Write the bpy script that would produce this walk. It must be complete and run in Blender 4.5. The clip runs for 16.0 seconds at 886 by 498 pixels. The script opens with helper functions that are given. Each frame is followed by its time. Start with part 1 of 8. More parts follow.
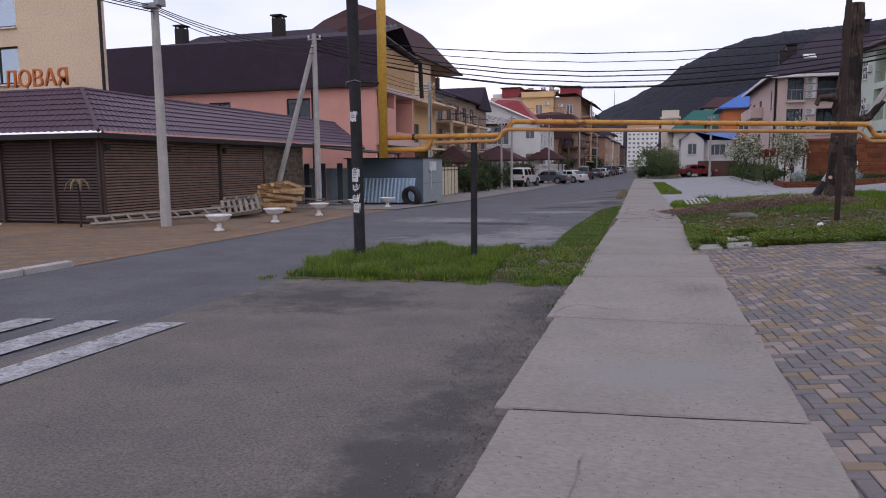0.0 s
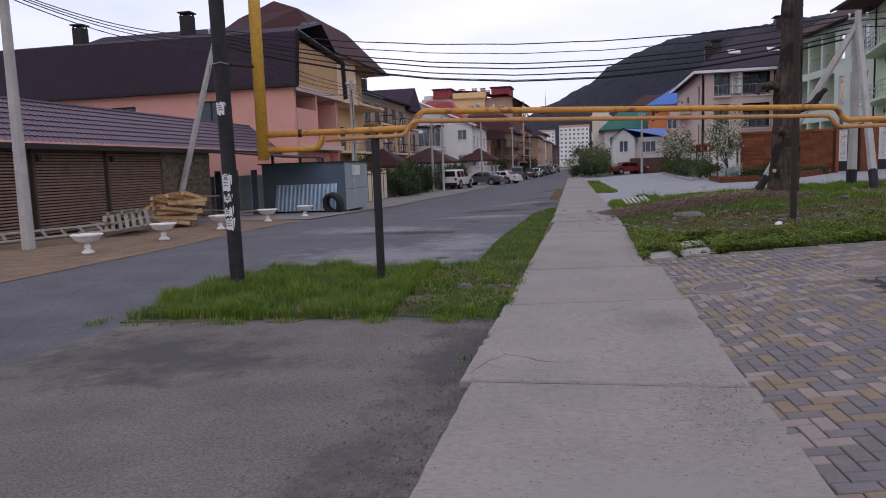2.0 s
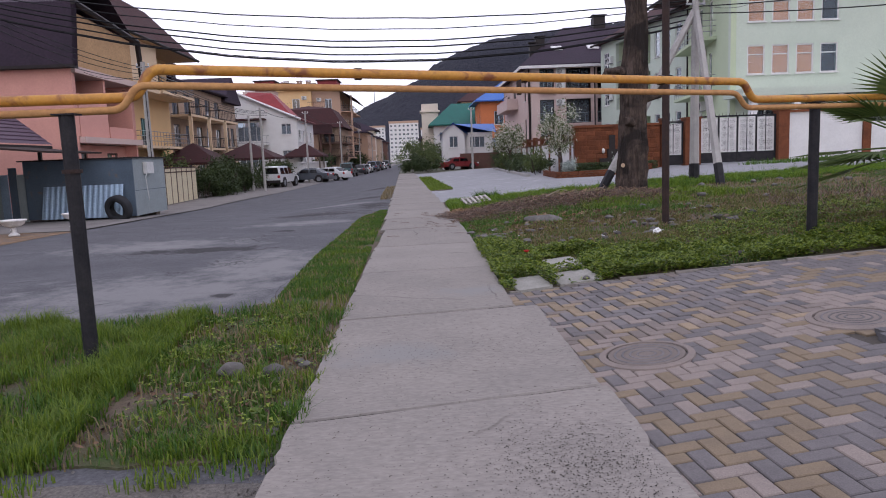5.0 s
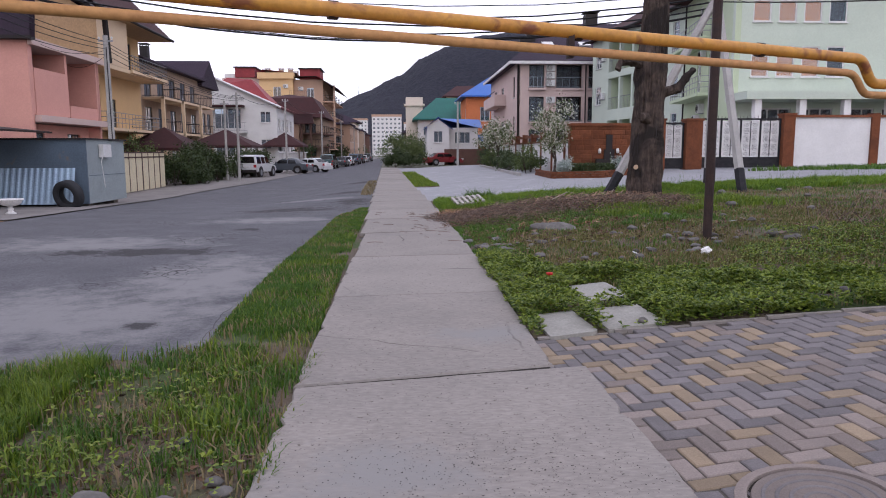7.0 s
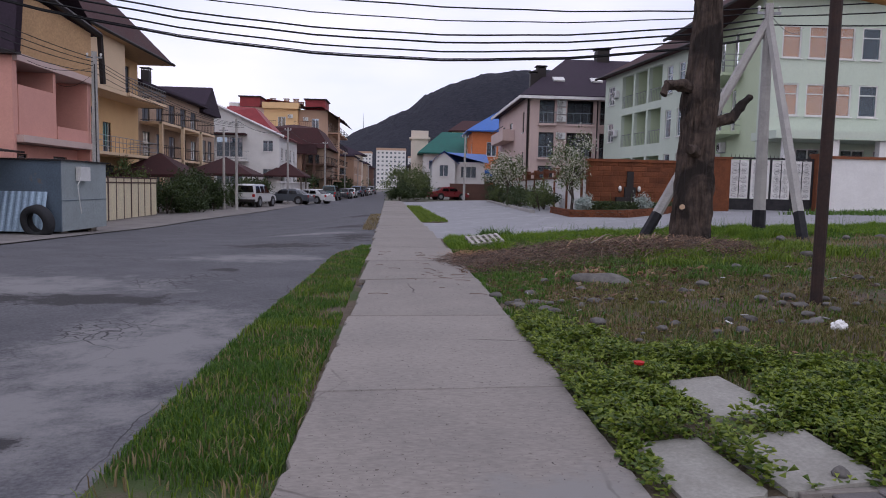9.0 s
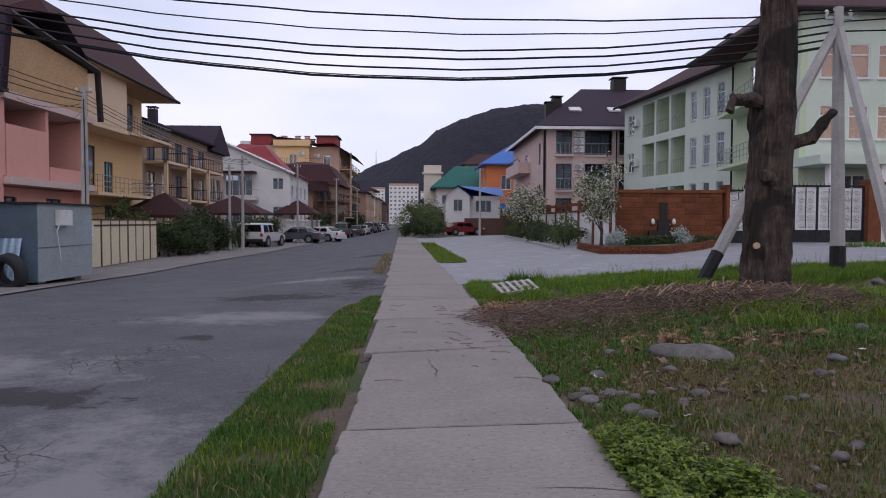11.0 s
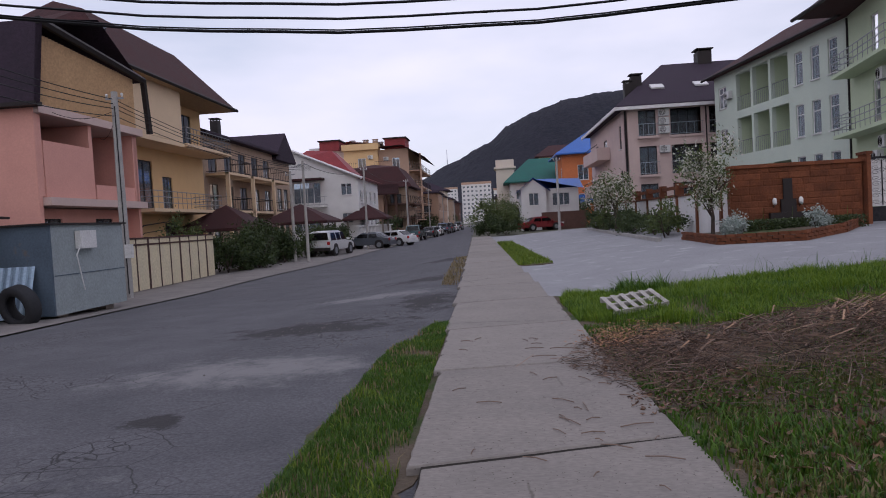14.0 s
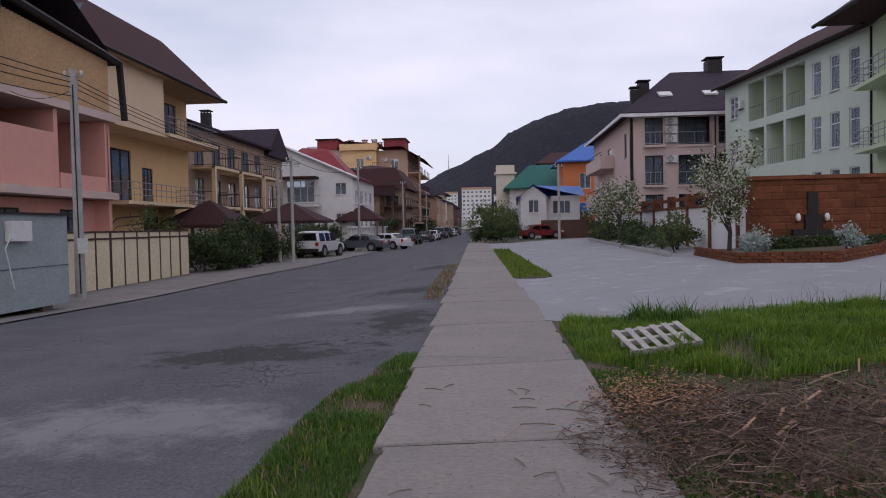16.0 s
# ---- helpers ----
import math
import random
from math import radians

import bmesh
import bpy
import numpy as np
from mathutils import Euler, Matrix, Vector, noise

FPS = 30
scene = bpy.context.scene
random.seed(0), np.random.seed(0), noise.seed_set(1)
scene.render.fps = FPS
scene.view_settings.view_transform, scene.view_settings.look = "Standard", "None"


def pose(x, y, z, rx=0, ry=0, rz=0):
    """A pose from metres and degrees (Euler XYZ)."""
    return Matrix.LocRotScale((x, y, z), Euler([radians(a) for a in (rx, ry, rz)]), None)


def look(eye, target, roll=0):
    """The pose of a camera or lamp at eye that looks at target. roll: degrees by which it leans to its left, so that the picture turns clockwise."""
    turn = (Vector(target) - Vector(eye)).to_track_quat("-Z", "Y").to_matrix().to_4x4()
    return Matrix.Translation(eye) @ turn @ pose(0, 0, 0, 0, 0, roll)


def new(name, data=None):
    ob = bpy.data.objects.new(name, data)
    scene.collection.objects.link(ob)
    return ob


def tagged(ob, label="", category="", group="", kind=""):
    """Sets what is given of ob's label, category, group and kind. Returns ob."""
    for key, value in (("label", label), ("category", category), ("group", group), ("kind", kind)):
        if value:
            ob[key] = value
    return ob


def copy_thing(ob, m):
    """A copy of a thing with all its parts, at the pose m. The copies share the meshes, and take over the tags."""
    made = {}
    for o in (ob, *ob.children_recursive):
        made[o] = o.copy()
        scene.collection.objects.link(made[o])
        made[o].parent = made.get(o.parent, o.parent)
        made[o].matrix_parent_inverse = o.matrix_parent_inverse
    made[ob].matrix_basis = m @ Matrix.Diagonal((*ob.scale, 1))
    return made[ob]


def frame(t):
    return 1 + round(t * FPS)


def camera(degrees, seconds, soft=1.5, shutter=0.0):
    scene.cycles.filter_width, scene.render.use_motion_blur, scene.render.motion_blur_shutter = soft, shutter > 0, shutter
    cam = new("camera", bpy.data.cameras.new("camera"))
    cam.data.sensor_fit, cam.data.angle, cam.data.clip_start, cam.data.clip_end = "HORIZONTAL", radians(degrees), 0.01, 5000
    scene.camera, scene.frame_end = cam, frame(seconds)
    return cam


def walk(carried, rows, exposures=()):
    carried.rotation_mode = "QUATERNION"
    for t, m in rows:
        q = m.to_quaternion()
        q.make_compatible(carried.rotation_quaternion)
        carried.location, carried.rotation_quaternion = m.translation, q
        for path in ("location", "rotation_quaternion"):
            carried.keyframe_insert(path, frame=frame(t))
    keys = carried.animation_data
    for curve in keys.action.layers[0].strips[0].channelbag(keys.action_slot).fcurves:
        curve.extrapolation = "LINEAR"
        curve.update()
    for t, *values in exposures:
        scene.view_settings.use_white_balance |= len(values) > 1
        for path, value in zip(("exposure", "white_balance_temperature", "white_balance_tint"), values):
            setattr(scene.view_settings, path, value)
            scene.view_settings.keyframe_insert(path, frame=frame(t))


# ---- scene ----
cam = camera(64.2, 16.0, soft=1.0)
PATH = [
    (0, (0.204, 0.484, 1.577), (-0.373, 2.385, 1.343), -0.5),
    (0.5, (0.211, 1.108, 1.559), (-0.218, 3.051, 1.358), -0.1),
    (1, (0.169, 1.614, 1.564), (-0.236, 3.563, 1.37), 0.2),
    (1.5, (0.091, 2.252, 1.533), (-0.354, 4.192, 1.338), -1.0),
    (2, (0.061, 2.871, 1.53), (-0.348, 4.815, 1.302), -2.0),
    (2.5, (0.014, 3.516, 1.524), (-0.324, 5.473, 1.285), -2.1),
    (3, (-0.011, 4.103, 1.543), (-0.127, 6.08, 1.261), -2.8),
    (3.5, (-0.005, 4.675, 1.542), (-0.096, 6.655, 1.275), -2.8),
    (4, (-0.053, 5.322, 1.518), (0.008, 7.304, 1.259), -2.2),
    (4.5, (-0.035, 5.927, 1.516), (0.015, 7.91, 1.261), -2.5),
    (7, (-0.183, 8.786, 1.463), (-0.069, 10.765, 1.193), -0.2),
    (7.5, (-0.186, 9.383, 1.469), (-0.058, 11.37, 1.283), -0.5),
    (8, (-0.257, 10.004, 1.457), (-0.13, 11.991, 1.265), -0.5),
    (8.5, (-0.25, 10.647, 1.412), (-0.134, 12.633, 1.207), -1.0),
    (9, (-0.309, 11.226, 1.396), (-0.198, 13.215, 1.223), 1.3),
    (9.5, (-0.314, 11.845, 1.417), (-0.206, 13.838, 1.279), 0.9),
    (12, (-0.385, 14.965, 1.52), (-0.325, 16.963, 1.453), 0.1),
    (12.5, (-0.389, 15.585, 1.516), (-0.246, 17.578, 1.423), 0.6),
    (13, (-0.381, 16.221, 1.515), (-0.363, 18.219, 1.45), 0.5),
    (13.5, (-0.401, 16.819, 1.51), (-0.44, 18.818, 1.448), -1.2),
    (14, (-0.358, 17.495, 1.486), (-0.502, 19.488, 1.41), -3.3),
    (14.5, (-0.347, 18.101, 1.473), (-0.412, 20.096, 1.361), -2.0),
    (15, (-0.241, 18.606, 1.48), (-0.259, 20.603, 1.38), -0.8),
    (15.5, (-0.232, 19.195, 1.469), (-0.256, 21.194, 1.396), -0.4),
    (16, (-0.199, 19.78, 1.481), (-0.338, 21.774, 1.417), -1.2),
]
EXPOSURES = [(0.0, -0.19, 5950, 10), (1.2, -0.34, 5950, 10), (2.0, -0.23, 5950, 10), (3.0, 0.08, 5950, 10), (4.5, 0.07, 5950, 10), (7.0, 0.23, 5950, 10), (8.0, 0.0, 5920, 10), (9.0, -0.23, 5900, 10), (12.0, -0.36, 5850, 10), (14.0, -0.43, 5930, 10), (16.0, -0.48, 5990, 10)]
walk(cam, [(t, look(eye, target, roll)) for t, eye, target, roll in PATH], EXPOSURES)

SKY, SUN = 0.125, 0.3
# ---- light ----
world = bpy.data.worlds.new("world")
scene.world = world
world.use_nodes = True
wn, wl = world.node_tree.nodes, world.node_tree.links
sky = wn.new("ShaderNodeTexSky")
sky.sky_type, sky.sun_disc = "NISHITA", False
sky.sun_elevation, sky.sun_rotation = radians(14), radians(165)
sky.air_density, sky.dust_density, sky.ozone_density = 1.0, 1.6, 1.5
bg = wn["Background"]
tc, mp, nz = wn.new("ShaderNodeTexCoord"), wn.new("ShaderNodeMapping"), wn.new("ShaderNodeTexNoise")
mp.inputs["Scale"].default_value = (1.4, 1.4, 4.5)
nz.inputs["Scale"].default_value, nz.inputs["Detail"].default_value, nz.inputs["Roughness"].default_value = 1.5, 5, 0.5
rp, mx = wn.new("ShaderNodeValToRGB"), wn.new("ShaderNodeMix")
rp.color_ramp.elements[0].position, rp.color_ramp.elements[1].position = 0.22, 0.66
rp.color_ramp.elements[0].color = (0.45, 0.45, 0.45, 1)
mx.data_type = "RGBA"
mx.inputs["B"].default_value = (10.4, 9.6, 10.7, 1)
wl.new(tc.outputs["Generated"], mp.inputs["Vector"])
wl.new(mp.outputs["Vector"], nz.inputs["Vector"])
wl.new(nz.outputs["Fac"], rp.inputs["Fac"])
wl.new(rp.outputs["Color"], mx.inputs["Factor"])
wl.new(sky.outputs["Color"], mx.inputs["A"])
wl.new(mx.outputs["Result"], bg.inputs["Color"])
bg.inputs["Strength"].default_value = SKY
sun_data = bpy.data.lights.new("sun", "SUN")
sun_data.energy, sun_data.angle, sun_data.color = SUN, radians(40), (1.0, 0.96, 0.92)
sun = new("sun", sun_data)
sun.matrix_basis = look((-14, -50, 60), (0, 0, 0))


# ---- materials ----
def mat(name, col, rough=0.8, metal=0.0, col2=None, scale=3.0, mix=0.5, fine=40.0, bump=0.2, dist=0.01, spots=None, rand=0.0, coat=0.0, grain=0.16, stretch=None):
    """A surface with a base colour that drifts to col2 in patches, a fine grain, and relief."""
    m = bpy.data.materials.new(name)
    m.use_nodes = True
    n, l = m.node_tree.nodes, m.node_tree.links
    p = n["Principled BSDF"]
    p.inputs["Metallic"].default_value = metal
    p.inputs["Coat Weight"].default_value = coat
    p.inputs["Specular IOR Level"].default_value = 0.2 if rough > 0.58 else 0.5
    geo = n.new("ShaderNodeNewGeometry")
    a, b = n.new("ShaderNodeTexNoise"), n.new("ShaderNodeTexNoise")
    for t, s, d in ((a, scale, 6), (b, fine, 4)):
        t.inputs["Scale"].default_value, t.inputs["Detail"].default_value, t.inputs["Roughness"].default_value = s, d, 0.62
        l.new(geo.outputs["Position"], t.inputs["Vector"])
    if stretch:
        ms = n.new("ShaderNodeMapping")
        ms.inputs["Scale"].default_value = stretch
        l.new(geo.outputs["Position"], ms.inputs["Vector"]), l.new(ms.outputs["Vector"], b.inputs["Vector"])
    ramp = n.new("ShaderNodeValToRGB")
    ramp.color_ramp.elements[0].position, ramp.color_ramp.elements[1].position = 0.5 - mix * 0.4, 0.5 + mix * 0.4
    c2 = col2 or tuple(c * 0.78 for c in col)
    ramp.color_ramp.elements[0].color, ramp.color_ramp.elements[1].color = (*c2, 1), (*col, 1)
    l.new(a.outputs["Fac"], ramp.inputs["Fac"])
    hsv = n.new("ShaderNodeHueSaturation")
    mr = n.new("ShaderNodeMapRange")
    mr.inputs["From Min"].default_value, mr.inputs["From Max"].default_value = 0.3, 0.7
    mr.inputs["To Min"].default_value, mr.inputs["To Max"].default_value = 1 - grain, 1 + grain
    l.new(b.outputs["Fac"], mr.inputs["Value"])
    l.new(ramp.outputs["Color"], hsv.inputs["Color"])
    last = mr.outputs["Result"]
    if rand:
        oi = n.new("ShaderNodeObjectInfo")
        r2 = n.new("ShaderNodeMapRange")
        r2.inputs["To Min"].default_value, r2.inputs["To Max"].default_value = 1 - rand, 1 + rand
        l.new(oi.outputs["Random"], r2.inputs["Value"])
        mu = n.new("ShaderNodeMath")
        mu.operation = "MULTIPLY"
        l.new(last, mu.inputs[0]), l.new(r2.outputs["Result"], mu.inputs[1])
        last = mu.outputs["Value"]
    l.new(last, hsv.inputs["Value"])
    out = hsv.outputs["Color"]
    if spots:
        sc, lo, hi, sco = spots
        v = n.new("ShaderNodeTexNoise")
        v.inputs["Scale"].default_value, v.inputs["Detail"].default_value = sc, 8
        v.inputs["Distortion"].default_value = 0.6
        r3, m3 = n.new("ShaderNodeValToRGB"), n.new("ShaderNodeMix")
        r3.color_ramp.elements[0].position, r3.color_ramp.elements[1].position = lo, hi
        m3.data_type = "RGBA"
        m3.inputs["B"].default_value = (*sco, 1)
        l.new(geo.outputs["Position"], v.inputs["Vector"]), l.new(v.outputs["Fac"], r3.inputs["Fac"])
        l.new(r3.outputs["Color"], m3.inputs["Factor"]), l.new(out, m3.inputs["A"])
        out = m3.outputs["Result"]
    l.new(out, p.inputs["Base Color"])
    rr = n.new("ShaderNodeMapRange")
    rr.inputs["To Min"].default_value, rr.inputs["To Max"].default_value = max(0.02, rough - 0.1), min(1, rough + 0.1)
    l.new(a.outputs["Fac"], rr.inputs["Value"]), l.new(rr.outputs["Result"], p.inputs["Roughness"])
    if bump:
        bp = n.new("ShaderNodeBump")
        bp.inputs["Strength"].default_value, bp.inputs["Distance"].default_value = bump, dist
        l.new(b.outputs["Fac"], bp.inputs["Height"]), l.new(bp.outputs["Normal"], p.inputs["Normal"])
    return m


def glass_mat(name, tint, trans=0.9):
    m = bpy.data.materials.new(name)
    m.use_nodes = True
    p = m.node_tree.nodes["Principled BSDF"]
    p.inputs["Base Color"].default_value = (*tint, 1)
    p.inputs["Roughness"].default_value, p.inputs["IOR"].default_value = 0.05, 1.1
    p.inputs["Transmission Weight"].default_value = trans
    p.inputs["Specular IOR Level"].default_value = 0.12
    return m


def leaf_mat(name, col, col2, trans=0.35):
    """Thin leaves whose colour varies from piece to piece."""
    m = bpy.data.materials.new(name)
    m.use_nodes = True
    n, l = m.node_tree.nodes, m.node_tree.links
    p = n["Principled BSDF"]
    geo, ramp = n.new("ShaderNodeNewGeometry"), n.new("ShaderNodeValToRGB")
    ramp.color_ramp.elements[0].color, ramp.color_ramp.elements[1].color = (*col, 1), (*col2, 1)
    l.new(geo.outputs["Random Per Island"], ramp.inputs["Fac"])
    l.new(ramp.outputs["Color"], p.inputs["Base Color"])
    p.inputs["Roughness"].default_value = 0.6
    tr, add = n.new("ShaderNodeBsdfTranslucent"), n.new("ShaderNodeMixShader")
    l.new(ramp.outputs["Color"], tr.inputs["Color"])
    add.inputs["Fac"].default_value = trans
    l.new(p.outputs["BSDF"], add.inputs[1]), l.new(tr.outputs["BSDF"], add.inputs[2])
    l.new(add.outputs["Shader"], n["Material Output"].inputs["Surface"])
    return m


ASPHALT = mat("asphalt", (0.122, 0.12, 0.13), 0.9, col2=(0.08, 0.08, 0.088), scale=0.9, mix=0.45, fine=38, bump=0.8, dist=0.012, grain=0.3)


def stain(m, places, col, soft=0.3):
    """Ragged worn places with a shape of their own: (x, y, half width, half length)."""
    n, l = m.node_tree.nodes, m.node_tree.links
    p = n["Principled BSDF"]
    old = p.inputs["Base Color"].links[0].from_socket
    geo, nz_ = n.new("ShaderNodeNewGeometry"), n.new("ShaderNodeTexNoise")
    nz_.inputs["Scale"].default_value, nz_.inputs["Detail"].default_value, nz_.inputs["Roughness"].default_value = 2.0, 10, 0.8
    l.new(geo.outputs["Position"], nz_.inputs["Vector"])
    total = None
    for x, y, rx, ry in places:
        mp_ = n.new("ShaderNodeMapping")
        mp_.inputs["Scale"].default_value = (1 / rx, 1 / ry, 0)
        mp_.inputs["Location"].default_value = (-x / rx, -y / ry, 0)
        ln = n.new("ShaderNodeVectorMath")
        ln.operation = "LENGTH"
        l.new(geo.outputs["Position"], mp_.inputs["Vector"]), l.new(mp_.outputs["Vector"], ln.inputs[0])
        if total is None:
            total = ln.outputs["Value"]
        else:
            mn = n.new("ShaderNodeMath")
            mn.operation = "MINIMUM"
            l.new(total, mn.inputs[0]), l.new(ln.outputs["Value"], mn.inputs[1])
            total = mn.outputs["Value"]
    ad = n.new("ShaderNodeMath")
    ad.operation = "MULTIPLY_ADD"
    ad.inputs[1].default_value = 4.5
    l.new(nz_.outputs["Fac"], ad.inputs[0]), l.new(total, ad.inputs[2])
    mr_ = n.new("ShaderNodeMapRange")
    mr_.inputs["From Min"].default_value, mr_.inputs["From Max"].default_value = 2.95 + soft, 2.95 - soft
    l.new(ad.outputs["Value"], mr_.inputs["Value"])
    mx_ = n.new("ShaderNodeMix")
    mx_.data_type = "RGBA"
    mx_.inputs["B"].default_value = (*col, 1)
    l.new(mr_.outputs["Result"], mx_.inputs["Factor"]), l.new(old, mx_.inputs["A"])
    l.new(mx_.outputs["Result"], p.inputs["Base Color"])


stain(ASPHALT, ((-3.6, 15.4, 2.0, 1.6), (-2.6, 17.5, 1.0, 2.2), (-3.2, 25.3, 1.6, 0.8), (-5.5, 21, 2.0, 1.2), (-3.0, 33.5, 1.6, 0.7)), (0.20, 0.195, 0.197), 0.45)
stain(ASPHALT, ((-3.2, 28.6, 1.9, 0.9), (-1.7, 31.6, 0.8, 1.8), (-2.4, 37.2, 1.3, 1.0), (-4.3, 20.0, 1.9, 0.5), (-2.55, 15.1, 0.2, 0.2), (-3.3, 23.2, 0.35, 0.25), (-2.2, 47, 1.2, 1.5)), (0.045, 0.043, 0.045), 0.16)


def crack(m, scale, width, col, cut):
    """A net of fine cracks that shows only in some areas."""
    n, l = m.node_tree.nodes, m.node_tree.links
    p = n["Principled BSDF"]
    old = p.inputs["Base Color"].links[0].from_socket
    geo, vo, nz_, wp = n.new("ShaderNodeNewGeometry"), n.new("ShaderNodeTexVoronoi"), n.new("ShaderNodeTexNoise"), n.new("ShaderNodeTexNoise")
    vo.feature = "DISTANCE_TO_EDGE"
    vo.inputs["Scale"].default_value = scale
    nz_.inputs["Scale"].default_value, nz_.inputs["Detail"].default_value = 0.45, 4
    wp.inputs["Scale"].default_value, wp.inputs["Detail"].default_value = 3.0, 5
    mixv = n.new("ShaderNodeMix")
    mixv.data_type = "VECTOR"
    mixv.inputs["Factor"].default_value = 0.12
    l.new(geo.outputs["Position"], wp.inputs["Vector"]), l.new(geo.outputs["Position"], nz_.inputs["Vector"])
    l.new(geo.outputs["Position"], mixv.inputs[4]), l.new(wp.outputs["Color"], mixv.inputs[5])
    l.new(mixv.outputs[1], vo.inputs["Vector"])
    a, b, mul, mx_ = n.new("ShaderNodeMapRange"), n.new("ShaderNodeMapRange"), n.new("ShaderNodeMath"), n.new("ShaderNodeMix")
    a.inputs["From Min"].default_value, a.inputs["From Max"].default_value = width, width * 0.3
    b.inputs["From Min"].default_value, b.inputs["From Max"].default_value = cut, cut + 0.08
    mul.operation = "MULTIPLY"
    l.new(vo.outputs["Distance"], a.inputs["Value"]), l.new(nz_.outputs["Fac"], b.inputs["Value"])
    l.new(a.outputs["Result"], mul.inputs[0]), l.new(b.outputs["Result"], mul.inputs[1])
    mx_.data_type = "RGBA"
    mx_.inputs["B"].default_value = (*col, 1)
    l.new(mul.outputs["Value"], mx_.inputs["Factor"]), l.new(old, mx_.inputs["A"])
    l.new(mx_.outputs["Result"], p.inputs["Base Color"])


crack(ASPHALT, 7.0, 0.05, (0.045, 0.044, 0.046), 0.57)
crack(ASPHALT, 1.1, 0.007, (0.05, 0.049, 0.05), 0.5)
OLD_ASPHALT = mat("worn_asphalt", (0.165, 0.146, 0.128), 0.9, col2=(0.105, 0.098, 0.094), scale=1.1, mix=0.55, fine=52, bump=0.9, dist=0.010, grain=0.36, spots=(30, 0.66, 0.70, (0.07, 0.066, 0.062)))
stain(OLD_ASPHALT, ((-1.1, 3.5, 0.5, 4.0), (-1.0, 8.5, 0.5, 1.6), (-3.8, 8.4, 1.4, 1.0), (-2.0, 1.5, 1.3, 0.7)), (0.07, 0.066, 0.064), 0.4)
DUST = mat("pale_road_dust", (0.24, 0.22, 0.205), 0.95, col2=(0.15, 0.14, 0.135), scale=1.2, mix=0.6, fine=50, bump=0.4)
CONCRETE = mat("slab_concrete", (0.275, 0.248, 0.224), 0.92, col2=(0.205, 0.187, 0.172), scale=1.1, mix=0.7, fine=34, stretch=(0.55, 1.3, 1), bump=0.45, dist=0.005, spots=(40, 0.65, 0.69, (0.12, 0.102, 0.09)), rand=0.06, grain=0.15)
stain(CONCRETE, ((-0.3, 11.9, 0.5, 0.35), (0.5, 14.3, 0.5, 0.3), (0.3, 5.9, 0.7, 0.5)), (0.235, 0.225, 0.215), 0.5)
crack(CONCRETE, 0.55, 0.006, (0.07, 0.06, 0.052), 0.54)
FORECOURT = mat("forecourt_concrete", (0.295, 0.295, 0.305), 0.85, col2=(0.22, 0.22, 0.23), scale=0.6, mix=0.7, fine=30, bump=0.3, spots=(1.5, 0.58, 0.72, (0.37, 0.37, 0.38)))
DIRT = mat("dirt", (0.15, 0.115, 0.082), 0.95, col2=(0.09, 0.075, 0.058), scale=2.0, mix=0.8, fine=30, bump=0.8, dist=0.03, spots=(0.9, 0.5, 0.6, (0.06, 0.085, 0.03)))
FIELD = mat("far_ground", (0.10, 0.11, 0.07), 0.95, col2=(0.13, 0.12, 0.10), scale=0.08, fine=2)
GRAVEL = mat("gravel", (0.27, 0.25, 0.23), 0.95, col2=(0.17, 0.155, 0.145), scale=9, mix=0.4, fine=60, bump=1, dist=0.02, rand=0.3)
OCHREGREY = mat("grey_brown_block", (0.165, 0.135, 0.11), 0.9, col2=(0.13, 0.105, 0.09), scale=4, fine=60, bump=0.3)
OCHRE = mat("ochre_paver", (0.235, 0.15, 0.085), 0.9, col2=(0.165, 0.115, 0.08), scale=1.2, fine=9, stretch=(0.35, 1.6, 1), bump=0.3, grain=0.3)
PAVE_GREY = mat("grey_paver", (0.172, 0.157, 0.157), 0.88, col2=(0.126, 0.116, 0.118), scale=5, fine=120, bump=0.25, dist=0.003, rand=0.2)
PAVE_SAND = mat("sand_paver", (0.262, 0.203, 0.140), 0.88, col2=(0.21, 0.165, 0.118), scale=5, fine=120, bump=0.25, dist=0.003, rand=0.18)
PAVE_PALE = mat("pale_paver", (0.225, 0.188, 0.168), 0.88, col2=(0.18, 0.152, 0.138), scale=5, fine=120, bump=0.25, dist=0.003, rand=0.2)
JOINT = mat("joint_sand", (0.085, 0.075, 0.065), 0.95, fine=60)
JOINTSOIL = mat("joint_soil", (0.03, 0.026, 0.022), 0.95, fine=60)
WHITE_LINE = mat("road_paint", (0.37, 0.37, 0.38), 0.8, col2=(0.22, 0.22, 0.23), scale=5, mix=0.35, fine=40, spots=(11, 0.56, 0.62, (0.16, 0.155, 0.16)), grain=0.3)
RISER = mat("yellow_riser_paint", (0.58, 0.35, 0.05), 0.5, col2=(0.48, 0.27, 0.04), scale=4, mix=0.8, fine=20, bump=0.15)
YELLOW = mat("yellow_pipe_paint", (0.52, 0.27, 0.035), 0.55, col2=(0.40, 0.17, 0.03), scale=4, mix=0.8, fine=20, bump=0.15, spots=(5, 0.56, 0.68, (0.20, 0.07, 0.025)))
BLACK = mat("black_paint", (0.014, 0.014, 0.018), 0.68, col2=(0.03, 0.028, 0.03), scale=6, fine=40, bump=0.25)
RUSTY = mat("rusty_steel", (0.030, 0.023, 0.023), 0.75, col2=(0.05, 0.03, 0.025), scale=6, fine=40)
POLE = mat("pole_concrete", (0.40, 0.385, 0.365), 0.9, col2=(0.30, 0.29, 0.28), scale=2.5, fine=35, bump=0.4)
